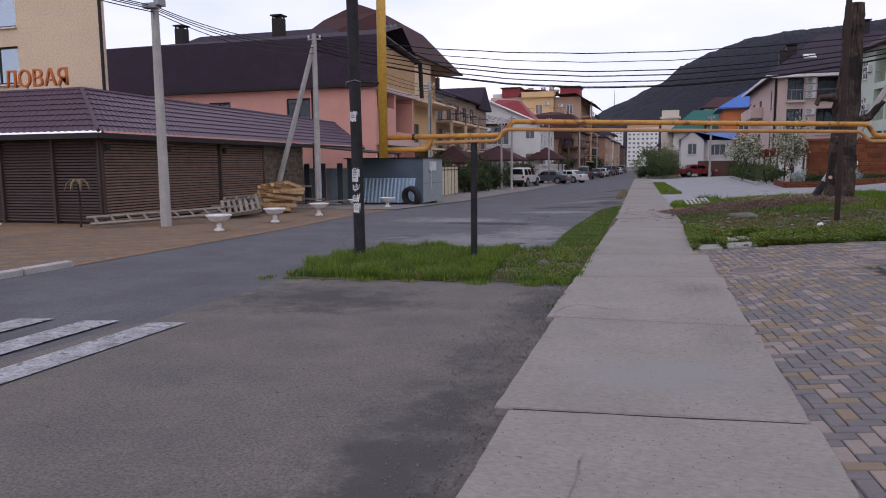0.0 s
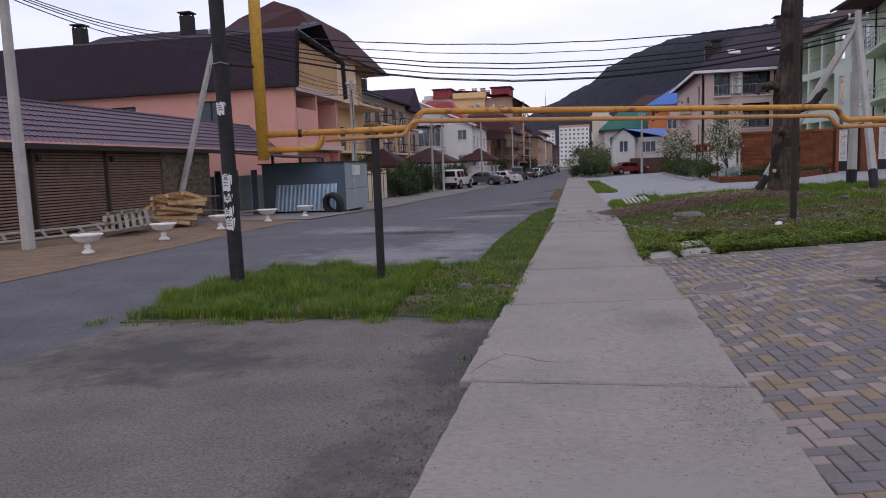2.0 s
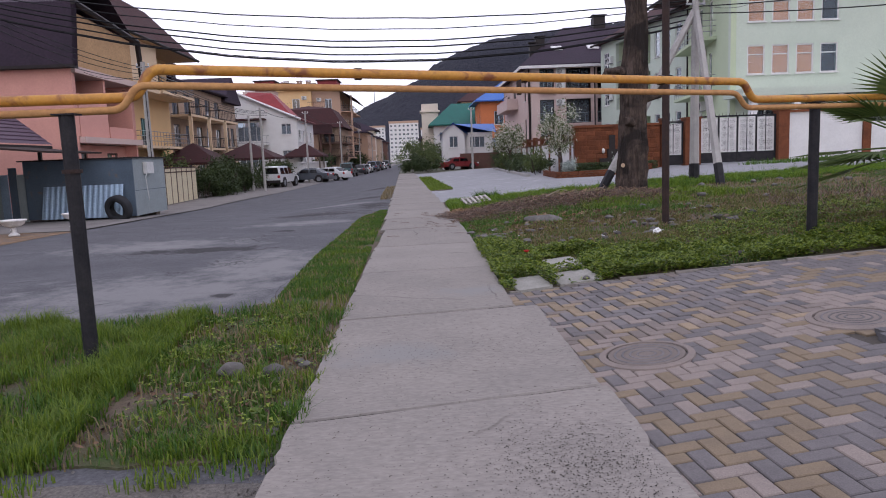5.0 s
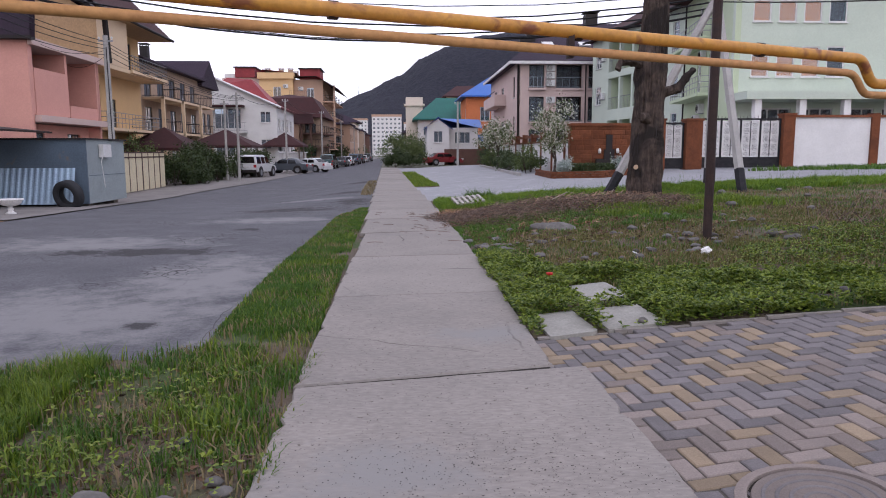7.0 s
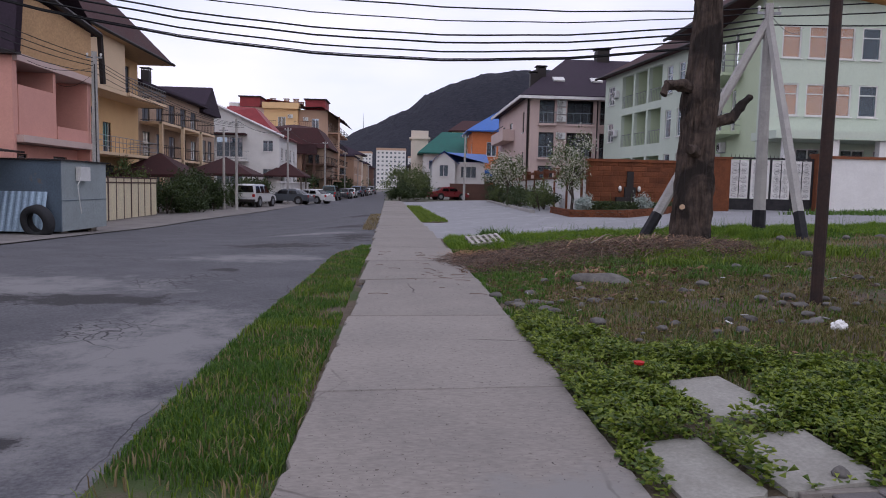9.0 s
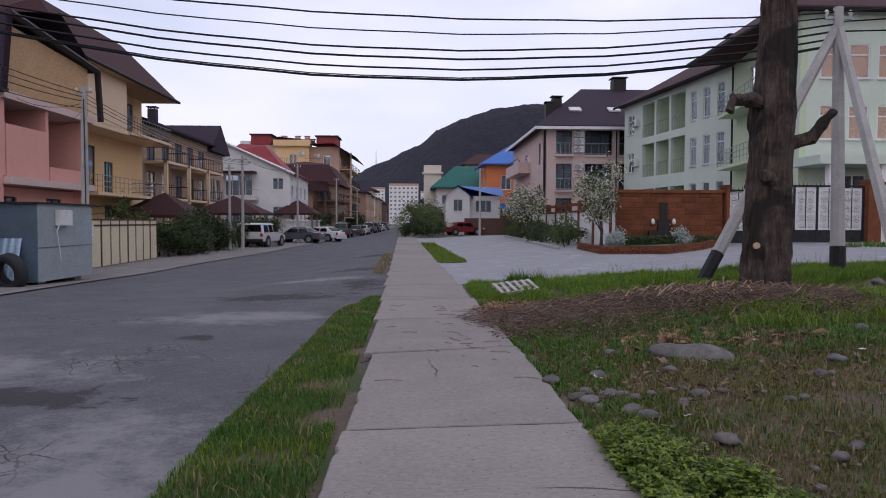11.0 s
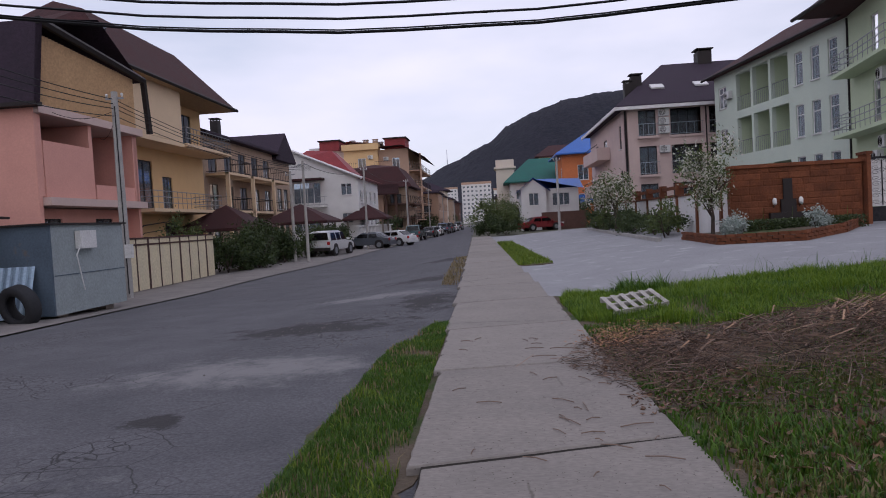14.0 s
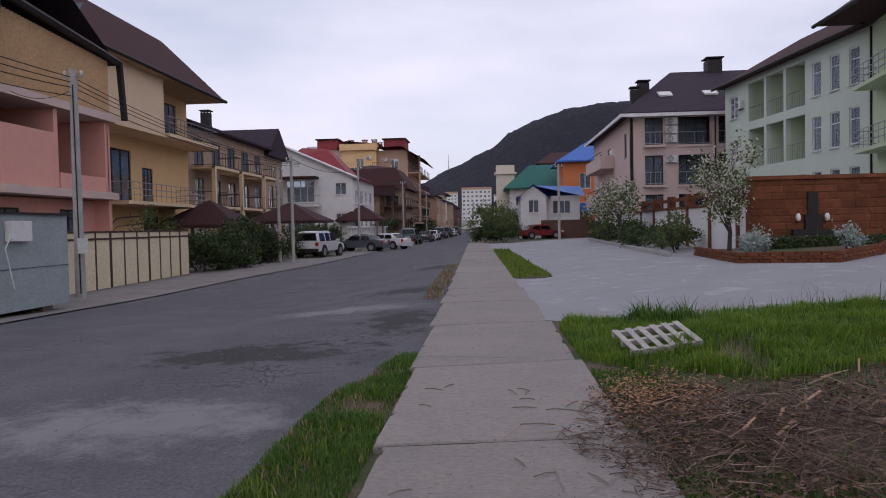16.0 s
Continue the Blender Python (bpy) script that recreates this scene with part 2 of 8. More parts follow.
WOODGREY = mat("grey_timber", (0.26, 0.225, 0.19), 0.85, col2=(0.17, 0.145, 0.125), scale=7, fine=40, bump=0.4, rand=0.15)
WOODRAW = mat("raw_timber", (0.52, 0.34, 0.17), 0.8, col2=(0.38, 0.25, 0.14), scale=7, fine=40, bump=0.3, rand=0.2)
BARK = mat("bark", (0.105, 0.078, 0.064), 0.95, col2=(0.035, 0.027, 0.024), scale=5, mix=0.6, fine=16, stretch=(1, 1, 0.16), bump=1.0, dist=0.06, grain=0.5, spots=(1.3, 0.52, 0.6, (0.028, 0.023, 0.021)))
CUTWOOD = mat("cut_wood", (0.50, 0.36, 0.24), 0.85, fine=30)
TWIG = leaf_mat("dry_twig", (0.018, 0.012, 0.009), (0.25, 0.165, 0.12), 0.02)
STRAW = leaf_mat("dry_palm_leaf", (0.10, 0.045, 0.022), (0.36, 0.22, 0.12), 0.1)
STONE = mat("field_stone", (0.165, 0.155, 0.145), 0.9, col2=(0.075, 0.07, 0.066), scale=5, fine=25, bump=0.6, rand=0.2)
WHITE = mat("white_paint", (0.78, 0.77, 0.76), 0.7, col2=(0.68, 0.67, 0.66), scale=2, fine=30)
WALLWHITE = mat("white_wall", (0.70, 0.69, 0.68), 0.9, col2=(0.62, 0.61, 0.6), scale=1, fine=15, grain=0.05, bump=0.06)
PLANTERWHITE = mat("white_vase", (0.74, 0.73, 0.72), 0.75, col2=(0.55, 0.54, 0.53), scale=6, fine=40)
GRASS = leaf_mat("grass_blade", (0.065, 0.125, 0.010), (0.20, 0.27, 0.024), 0.45)
GRASS_DARK = leaf_mat("dark_grass_blade", (0.03, 0.088, 0.008), (0.11, 0.20, 0.020), 0.4)
GRASS_DRY = leaf_mat("dry_grass_blade", (0.16, 0.125, 0.06), (0.26, 0.20, 0.10), 0.3)
HERB = leaf_mat("strawberry_leaf", (0.04, 0.085, 0.008), (0.24, 0.30, 0.035), 0.35)
MOSS = leaf_mat("olive_short_grass", (0.075, 0.085, 0.018), (0.20, 0.185, 0.055), 0.3)
LAWN = leaf_mat("lawn_blade", (0.075, 0.155, 0.010), (0.22, 0.32, 0.025), 0.45)
DEADLEAF = leaf_mat("dead_leaf", (0.035, 0.02, 0.014), (0.22, 0.125, 0.075), 0.1)
SHRUB = leaf_mat("shrub_leaf", (0.022, 0.042, 0.012), (0.06, 0.085, 0.022), 0.25)
LIGHTSHRUB = leaf_mat("light_shrub_leaf", (0.05, 0.08, 0.02), (0.13, 0.16, 0.05), 0.3)
BLOSSOM = leaf_mat("blossom", (0.42, 0.42, 0.33), (0.72, 0.70, 0.62), 0.3)
SILVER = leaf_mat("silver_leaf", (0.26, 0.31, 0.28), (0.40, 0.45, 0.42), 0.2)
CLEARGLASS = glass_mat("clear_window_glass", (0.92, 0.93, 0.94), 0.9)
DARKGLASS = glass_mat("window_glass", (0.40, 0.46, 0.52), 0.85)
CARGLASS = mat("car_glass", (0.012, 0.013, 0.016), 0.08, bump=0)


# ---- mesh building ----
class Mesh:
    def __init__(self):
        self.v, self.f = [], []

    def add(self, vs, fs):
        k = len(self.v)
        self.v += [tuple(p) for p in vs]
        self.f += [tuple(i + k for i in f) for f in fs]
        return self

    def box(self, x0, y0, z0, x1, y1, z1):
        vs = [(x, y, z) for z in (z0, z1) for y in (y0, y1) for x in (x0, x1)]
        return self.add(vs, [(0, 2, 3, 1), (4, 5, 7, 6), (0, 1, 5, 4), (2, 6, 7, 3), (0, 4, 6, 2), (1, 3, 7, 5)])

    def mbox(self, m, sx, sy, sz):
        """A box of that size round the origin of the pose m."""
        vs = [m @ Vector((x * sx / 2, y * sy / 2, z * sz / 2)) for z in (-1, 1) for y in (-1, 1) for x in (-1, 1)]
        return self.add(vs, [(0, 2, 3, 1), (4, 5, 7, 6), (0, 1, 5, 4), (2, 6, 7, 3), (0, 4, 6, 2), (1, 3, 7, 5)])

    def tube(self, pts, r, n=8, r2=None, caps=True):
        """A pipe along points; the radius goes from r to r2."""
        pts = [Vector(p) for p in pts]
        rings, k = [], len(self.v)
        prev = None
        for i, p in enumerate(pts):
            d = (pts[min(i + 1, len(pts) - 1)] - pts[max(i - 1, 0)]).normalized()
            side = d.cross(Vector((0, 0, 1)))
            if side.length < 0.05:
                side = prev if prev else d.cross(Vector((0, 1, 0)))
            side.normalize()
            if prev and side.dot(prev) < 0:
                side = -side
            prev = side
            up = side.cross(d)
            rad = r if r2 is None else r + (r2 - r) * i / (len(pts) - 1)
            rings.append([p + (side * math.cos(a) + up * math.sin(a)) * rad for a in (2 * math.pi * j / n for j in range(n))])
        self.v += [tuple(q) for ring in rings for q in ring]
        for i in range(len(rings) - 1):
            for j in range(n):
                a, b = k + i * n + j, k + i * n + (j + 1) % n
                self.f.append((a, b, b + n, a + n))
        if caps:
            self.f.append(tuple(k + j for j in reversed(range(n))))
            self.f.append(tuple(k + (len(rings) - 1) * n + j for j in range(n)))
        return self

    def prism(self, poly, z0, z1):
        """An upright prism over a polygon given anticlockwise."""
        n = len(poly)
        return self.add([(x, y, z0) for x, y in poly] + [(x, y, z1) for x, y in poly], [tuple(reversed(range(n))), tuple(range(n, 2 * n))] + [(i, (i + 1) % n, n + (i + 1) % n, n + i) for i in range(n)])

    def lathe(self, profile, cx, cy, n=20):
        k = len(self.v)
        for r, z in profile:
            self.v += [(cx + r * math.cos(2 * math.pi * j / n), cy + r * math.sin(2 * math.pi * j / n), z) for j in range(n)]
        for i in range(len(profile) - 1):
            for j in range(n):
                a, b = k + i * n + j, k + i * n + (j + 1) % n
                self.f.append((a, b, b + n, a + n))
        return self

    def data(self, name, material, smooth=False):
        me = bpy.data.meshes.new(name)
        me.from_pydata(self.v, [], self.f)
        me.materials.append(material)
        if smooth:
            me.shade_smooth()
        return me


def thing(name, at, label, category, group="", kind=""):
    ob = new(name)
    ob.empty_display_size = 0.2
    ob.matrix_basis = Matrix.Translation(at)
    return tagged(ob, label, category, group, kind)


def part(name, mesh, material, parent=None, label="", smooth=False):
    """One mesh object in world coordinates, under a thing or a part."""
    me = mesh.data(name, material, smooth) if isinstance(mesh, Mesh) else mesh
    ob = new(name, me)
    if parent:
        ob.parent = parent
        base = Matrix.Identity(4)
        up = parent
        while up:
            base = up.matrix_basis.inverted() if not up.parent else base
            up = up.parent
        ob.matrix_parent_inverse = base if not parent.parent else Matrix.Identity(4)
    if label:
        tagged(ob, label)
    return ob


def solid(name, mesh, material, label, category, kind="", group="", smooth=False):
    return tagged(part(name, mesh, material, None, "", smooth), label, category, group, kind)


def smooth01(a, b, x):
    t = min(1, max(0, (x - a) / (b - a)))
    return t * t * (3 - 2 * t)


def gz(x, y):
    """The lie of the land: it climbs gently to the east and falls a little along the road."""
    z = 0.8 * (1 - math.exp(-(x - 1.1) / 8)) if x > 1.1 else 0.0
    z *= 1 - smooth01(60, 110, y)
    return z - 0.42 * smooth01(22, 42, y) * smooth01(-1.5, -6, x)


def sheet(poly_fn, xs, ys, lift, thick=0.0):
    """A surface over a grid of the plan that follows the land; poly_fn(x, y) bends the grid."""
    m = Mesh()
    nx, ny = len(xs), len(ys)
    vs = []
    for y in ys:
        for x in xs:
            px, py = poly_fn(x, y)
            vs.append((px, py, gz(px, py) + lift))
    m.add(vs, [(j * nx + i, j * nx + i + 1, (j + 1) * nx + i + 1, (j + 1) * nx + i) for j in range(ny - 1) for i in range(nx - 1)])
    return m


def span(a, b, n):
    return [a + (b - a) * i / n for i in range(n + 1)]


def patch(points, lift, step=0.5, jag=0.0):
    """A flat patch with a ragged rim, laid on the land: a fan of rings round its middle."""
    cx, cy = sum(p[0] for p in points) / len(points), sum(p[1] for p in points) / len(points)
    rim = []
    for i, p in enumerate(points):
        q = points[(i + 1) % len(points)]
        k = max(1, int(math.dist(p, q) / step))
        for j in range(k):
            x, y = p[0] + (q[0] - p[0]) * j / k, p[1] + (q[1] - p[1]) * j / k
            w = noise.noise((x * 1.7, y * 1.7, 3.0)) * jag + noise.noise((x * 6, y * 6, 9.0)) * jag * 0.5
            d = math.hypot(x - cx, y - cy) or 1
            rim.append((x + (x - cx) / d * w, y + (y - cy) / d * w))
    n, rings = len(rim), 6
    m = Mesh()
    vs = [(cx, cy, gz(cx, cy) + lift)]
    for r in range(1, rings + 1):
        vs += [(x, y, gz(x, y) + lift) for x, y in ((cx + (p[0] - cx) * r / rings, cy + (p[1] - cy) * r / rings) for p in rim)]
    fs = [(0, 1 + i, 1 + (i + 1) % n) for i in range(n)]
    for r in range(rings - 1):
        a = 1 + r * n
        fs += [(a + i, a + n + i, a + n + (i + 1) % n, a + (i + 1) % n) for i in range(n)]
    a = 1 + (rings - 1) * n
    vs += [(x, y, gz(x, y) + lift - 0.06) for x, y in rim]
    fs += [(a + i, a + n + i, a + n + (i + 1) % n, a + (i + 1) % n) for i in range(n)]
    return m.add(vs, fs)


# ---- the ground, road and pavements ----
def left_kerb(y):
    """The west edge of the road."""
    return -9.2 - 0.3 * smooth01(16, 22, y) - 0.9 * smooth01(26, 38, y) + 0.7 * smooth01(44, 62, y) + 0.9 * smooth01(65, 110, y)


def drift(y):
    """The footpath bears a little to the west as it goes."""
    return -0.0235 * max(0, y - 18)


solid("ground", sheet(lambda x, y: (x, y), [-2500, -600, -150, -60, -30] + span(-20, 24, 44) + [40, 90, 400, 2500], [-400, -60, -20] + span(-10, 110, 60) + [140, 200, 400, 1000, 3000], -0.10), FIELD, "bare earth and sparse grass reaching to the hills", "ground", "structure")
road_w = lambda u, y: (left_kerb(y) + (-0.80 + drift(y) - left_kerb(y)) * u, y)
solid("road", sheet(road_w, span(0, 1, 14), span(-30, 110, 140) + span(112, 330, 40), -0.06), ASPHALT, "grey patched asphalt road with worn surface", "road", "structure")
solid("asphalt_bay", patch([(-5.0, -9), (-0.6, -9), (-0.6, 9.9), (-2.7, 9.9), (-4.9, 9.6), (-5.2, 5)], -0.054, 0.4, 0.3), OLD_ASPHALT, "worn brownish asphalt bay beside the footpath", "parking bay", "structure")
# a strip of earth between road and slabs
solid("earth_strip", patch([(-1.75, 13.6), (-0.75, 13.6), (-0.95, 28.5), (-1.1, 28.4), (-1.7, 26), (-1.85, 19)], -0.05, 0.15, 0.25), DIRT, "dark earth under the grass strip", "soil", "structure")
solid("earth_island", patch([(-5.0, 9.75), (-0.65, 10.2), (-0.75, 13.9), (-1.5, 14.2), (-3.2, 13.6), (-5.2, 13.4), (-5.5, 11.5)], -0.045, 0.15, 0.3), DIRT, "dark earth under the grass island", "soil", "structure")
# verge and paved apron on the west side
verge = lambda u, y: (-60 + (left_kerb(y) + 60) * u, y)
solid("verge", sheet(verge, span(0, 1, 30), span(26, 110, 84) + span(112, 330, 20), -0.03), DUST, "dusty earth and gravel verge", "verge", "structure")
solid("apron", sheet(verge, [0, 0.3, 0.6, 0.8, 0.9, 1.0], span(-30, 26, 56), -0.051), OCHRE, "ochre paved apron in front of the garages", "pavement", "structure")
kerb = Mesh()
for i in range(24):
    y0 = -8 + i * 1.0
    if y0 > 9.4:
        continue
    x0, x1 = left_kerb(y0 + 0.02), left_kerb(y0 + 0.98)
    kerb.add([(x0 + dx, y0 + 0.02, z) for dx, z in ((0, -0.07), (0, 0.03), (-0.15, 0.045), (-0.15, -0.07))] + [(x1 + dx, y0 + 0.98, z) for dx, z in ((0, -0.07), (0, 0.03), (-0.15, 0.045), (-0.15, -0.07))], [(0, 1, 5, 4), (1, 2, 6, 5), (2, 3, 7, 6), (3, 2, 1, 0), (4, 5, 6, 7)])
solid("kerb", kerb, POLE, "low grey concrete kerb stones", "kerb", "structure")
# painted crossing
for i, x in enumerate((-4.95, -5.72, -6.5, -7.3, -8.1)):
    m = Mesh()
    m.add([(x, 0.5, -0.042), (x + 0.38, 0.5, -0.042), (x + 0.38 + 0.05, 6.7 - 0.1 * i, -0.042), (x + 0.05, 6.6 - 0.1 * i, -0.042)], [(0, 1, 2, 3)])
    tagged(part("crossing_stripe", m, WHITE_LINE), "worn white painted crossing stripe", "road marking", "crossing stripes", "structure")

# concrete slabs of the footpath
footpath = thing("footpath", (0, 20, 0), "grey concrete slab footpath with open joints", "footpath", "", "structure")
# west and east ends of each joint
JOINTS = [(-6.7, -6.5), (-3.9, -3.7), (-1.05, -0.85), (1.85, 2.0), (4.86, 5.08), (7.72, 7.76), (10.48, 10.90), (13.12, 13.45), (15.93, 16.10), (18.76, 18.92), (21.70, 22.16), (24.46, 24.70), (27.08, 27.48), (30.2, 30.6), (33.3, 33.7)]
JOINTS += [(36.3 + 2.9 * k, 36.6 + 2.9 * k) for k in range(16)]


def slab_mesh(x0, x1, lo, hi, top, seed):
    """A slab between two slanting joints, with chipped sides and a worn rim."""
    rng = random.Random(seed)
    edge = []
    corners = ((x0, lo[0] + 0.015), (x1, lo[1] + 0.015), (x1, hi[1] - 0.015), (x0, hi[0] - 0.015))
    for c in range(4):
        (ax, ay), (bx, by) = corners[c], corners[(c + 1) % 4]
        side = c % 2 == 1
        k = 26 if side else 9
        for j in range(k):
            x, y = ax + (bx - ax) * j / k, ay + (by - ay) * j / k
            if side and j:
                w = 0.012 * noise.noise((y * 1.1, seed * 3.7, c)) + 0.010 * noise.noise((y * 8, seed, c))
                x += w - (0.045 * rng.random() if rng.random() < 0.1 else 0) * (1 if c == 1 else -1)
            elif j:
                y += rng.uniform(-0.006, 0.006)
            edge.append((x, y))
    n = len(edge)
    cx, cy = (x0 + x1) / 2, (lo[0] + hi[1]) / 2
    rim = [(x + (0.012 if x < cx else -0.012), y + (0.010 if y < cy else -0.010)) for x, y in edge]
    vs = [(x, y, -0.12) for x, y in edge] + [(x, y, top - 0.014) for x, y in edge] + [(x, y, top) for x, y in rim]
    fs = [(i, (i + 1) % n, n + (i + 1) % n, n + i) for i in range(n)] + [(n + i, n + (i + 1) % n, 2 * n + (i + 1) % n, 2 * n + i) for i in range(n)] + [tuple(range(2 * n, 3 * n))]
    return Mesh().add(vs, fs)


def slab_sides(y):
    """West and east side of the footpath."""
    west = -0.68 - 0.20 * smooth01(3, 9.5, y) - 0.02 * smooth01(14, 20, y) - 0.022 * max(0, y - 20)
    east = 1.17 - 0.08 * smooth01(5, 10, y) - 0.22 * smooth01(13.1, 13.4, y) - 0.025 * max(0, y - 21)
    return west, east


for i in range(len(JOINTS) - 1):
    lo, hi = JOINTS[i], JOINTS[i + 1]
    rng = random.Random(i)
    west, east = slab_sides((lo[0] + hi[0]) / 2)
    if 18 < lo[0] < 19:
        west += 0.03
    if 10 < lo[0] < 11:
        east -= 0.03
    part("slab", slab_mesh(west + rng.uniform(-0.012, 0.012), east + rng.uniform(-0.02, 0.02), lo, hi, rng.uniform(0.003, 0.013), i), CONCRETE, footpath)

solid("slab_bed", sheet(lambda u, y: (slab_sides(y)[0] + 0.06 + (slab_sides(y)[1] - slab_sides(y)[0] - 0.12) * u, y), [0, 0.5, 1], span(-6, 81, 40), -0.004), JOINTSOIL, "dark earth in the joints between slabs", "soil", "structure")
# forecourt, earth lot
def lot_edge(x):
    """The north edge of the pavers, which the earth lot begins at."""
    return 14.27 - 0.03 * (x - 1.05)


def lawn_edge(x):
    """The north edge of the earth lot, where the forecourt begins."""
    return 30.9 - 1.2 * smooth01(0.6, 2.5, x)


solid("forecourt", sheet(lambda u, v: (0.6 + 30 * u ** 1.5 + drift(30 + 48 * v), lawn_edge(0.6 + 30 * u ** 1.5) + (78 - lawn_edge(0.6 + 30 * u ** 1.5)) * v), span(0, 1, 40), span(0, 1, 26), -0.012), FORECOURT, "pale grey concrete forecourt with cast joints", "forecourt", "structure")


def rough_ground(x, y):
    edge = min(1, max(0, min((x - 0.9) / 0.8, (y - lot_edge(x)) / 0.8, (lawn_edge(x) - y) / 0.8)))
    hollow = 0.2 * math.exp(-((x - 5.8) ** 2 + (y - 25.8) ** 2) / 2.4)
    return edge * (0.07 * noise.noise((x * 0.7, y * 0.7, 0)) + 0.05 * noise.noise((x * 2.1, y * 2.1, 5)) - hollow)


lot = sheet(lambda x, y: (x, lot_edge(x) + (lawn_edge(x) - lot_edge(x)) * y), span(0.6, 26, 90), span(0, 1, 60), 0.0)
lot.v = [(x, y, z - 0.02 + rough_ground(x, y)) for x, y, z in lot.v]
solid("earth_lot", lot, DIRT, "rough earth lot with litter and patchy grass", "lot", "structure", smooth=True)
solid("paver_bed", sheet(lambda x, y: (x, -12 + (lot_edge(x) + 12) * y), [0.85] + span(1.4, 16, 20), span(0, 1, 20), -0.03), JOINT, "sand bed in the joints of the pavers", "paving bed", "structure")


# ---- buildings ----
PINK = mat("pink_render", (0.66, 0.35, 0.29), 0.9, col2=(0.60, 0.31, 0.26), scale=0.8, fine=14, bump=0.15, grain=0.05)
PINKPALE = mat("pale_pink_render", (0.58, 0.45, 0.41), 0.9, col2=(0.52, 0.40, 0.37), scale=0.8, fine=14, grain=0.05, bump=0.06)
CREAM = mat("cream_render", (0.68, 0.52, 0.35), 0.9, col2=(0.62, 0.47, 0.32), scale=0.8, fine=14, grain=0.05, bump=0.06)
BEIGE = mat("beige_render", (0.66, 0.58, 0.48), 0.9, col2=(0.60, 0.52, 0.44), scale=0.8, fine=14, grain=0.05, bump=0.06)
YELLOWWALL = mat("yellow_render", (0.70, 0.48, 0.25), 0.9, col2=(0.64, 0.43, 0.23), scale=0.8, fine=14, grain=0.05, bump=0.06)
GREENWALL = mat("pale_green_render", (0.54, 0.60, 0.51), 0.9, col2=(0.49, 0.55, 0.47), scale=0.6, fine=14, grain=0.05, bump=0.06)
GREENDEEP = mat("light_green_render", (0.50, 0.57, 0.40), 0.9, col2=(0.46, 0.53, 0.37), scale=0.6, fine=14, grain=0.05, bump=0.06)
ORANGEWALL = mat("orange_brick_wall", (0.60, 0.20, 0.08), 0.9, col2=(0.52, 0.17, 0.07), scale=1, fine=14)
ROOFDARK = mat("dark_shingle", (0.044, 0.030, 0.046), 0.85, col2=(0.032, 0.024, 0.035), scale=1.2, fine=9, bump=0.8, dist=0.03)
ROOFBROWN = mat("brown_roof_sheet", (0.062, 0.026, 0.027), 0.85, col2=(0.046, 0.022, 0.023), scale=1, fine=8, bump=0.5, dist=0.03)
ROOFPLUM = mat("plum_metal_tile", (0.066, 0.032, 0.058), 0.55, col2=(0.055, 0.028, 0.048), scale=1.5, fine=12, bump=0.1)
ROOFRED = mat("red_metal_roof", (0.26, 0.045, 0.05), 0.6, col2=(0.2, 0.035, 0.04), scale=1, fine=10)
ROOFBLUE = mat("blue_metal_roof", (0.035, 0.13, 0.45), 0.5, col2=(0.03, 0.11, 0.38), scale=1, fine=10)
ROOFGREEN = mat("green_metal_roof", (0.025, 0.125, 0.10), 0.6, col2=(0.02, 0.1, 0.085), scale=1, fine=10)
TRIMDARK = mat("dark_trim", (0.03, 0.025, 0.025), 0.6, fine=30)
TRIMWHITE = mat("white_trim", (0.72, 0.71, 0.70), 0.6, fine=30)
METALGREY = mat("grey_metal", (0.30, 0.31, 0.33), 0.5, 0.6, fine=30)
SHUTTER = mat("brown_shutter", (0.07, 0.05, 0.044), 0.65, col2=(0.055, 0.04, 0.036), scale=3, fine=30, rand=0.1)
TANSIDING = mat("tan_corrugated_siding", (0.50, 0.335, 0.19), 0.7, col2=(0.45, 0.30, 0.17), scale=1, fine=10)
REDSTONE = mat("rust_stone_cladding", (0.18, 0.064, 0.03), 0.9, col2=(0.11, 0.042, 0.022), scale=1.8, fine=18, bump=0.8, dist=0.03, rand=0.2)
ORANGESHADE = mat("orange_blind", (0.42, 0.17, 0.045), 0.8, fine=10)
ACWHITE = mat("ac_casing", (0.68, 0.68, 0.67), 0.5, fine=30)
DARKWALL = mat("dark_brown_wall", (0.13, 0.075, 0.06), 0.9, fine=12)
BROWNWALL = mat("tan_wall", (0.40, 0.295, 0.22), 0.9, fine=12, grain=0.05, bump=0.06)


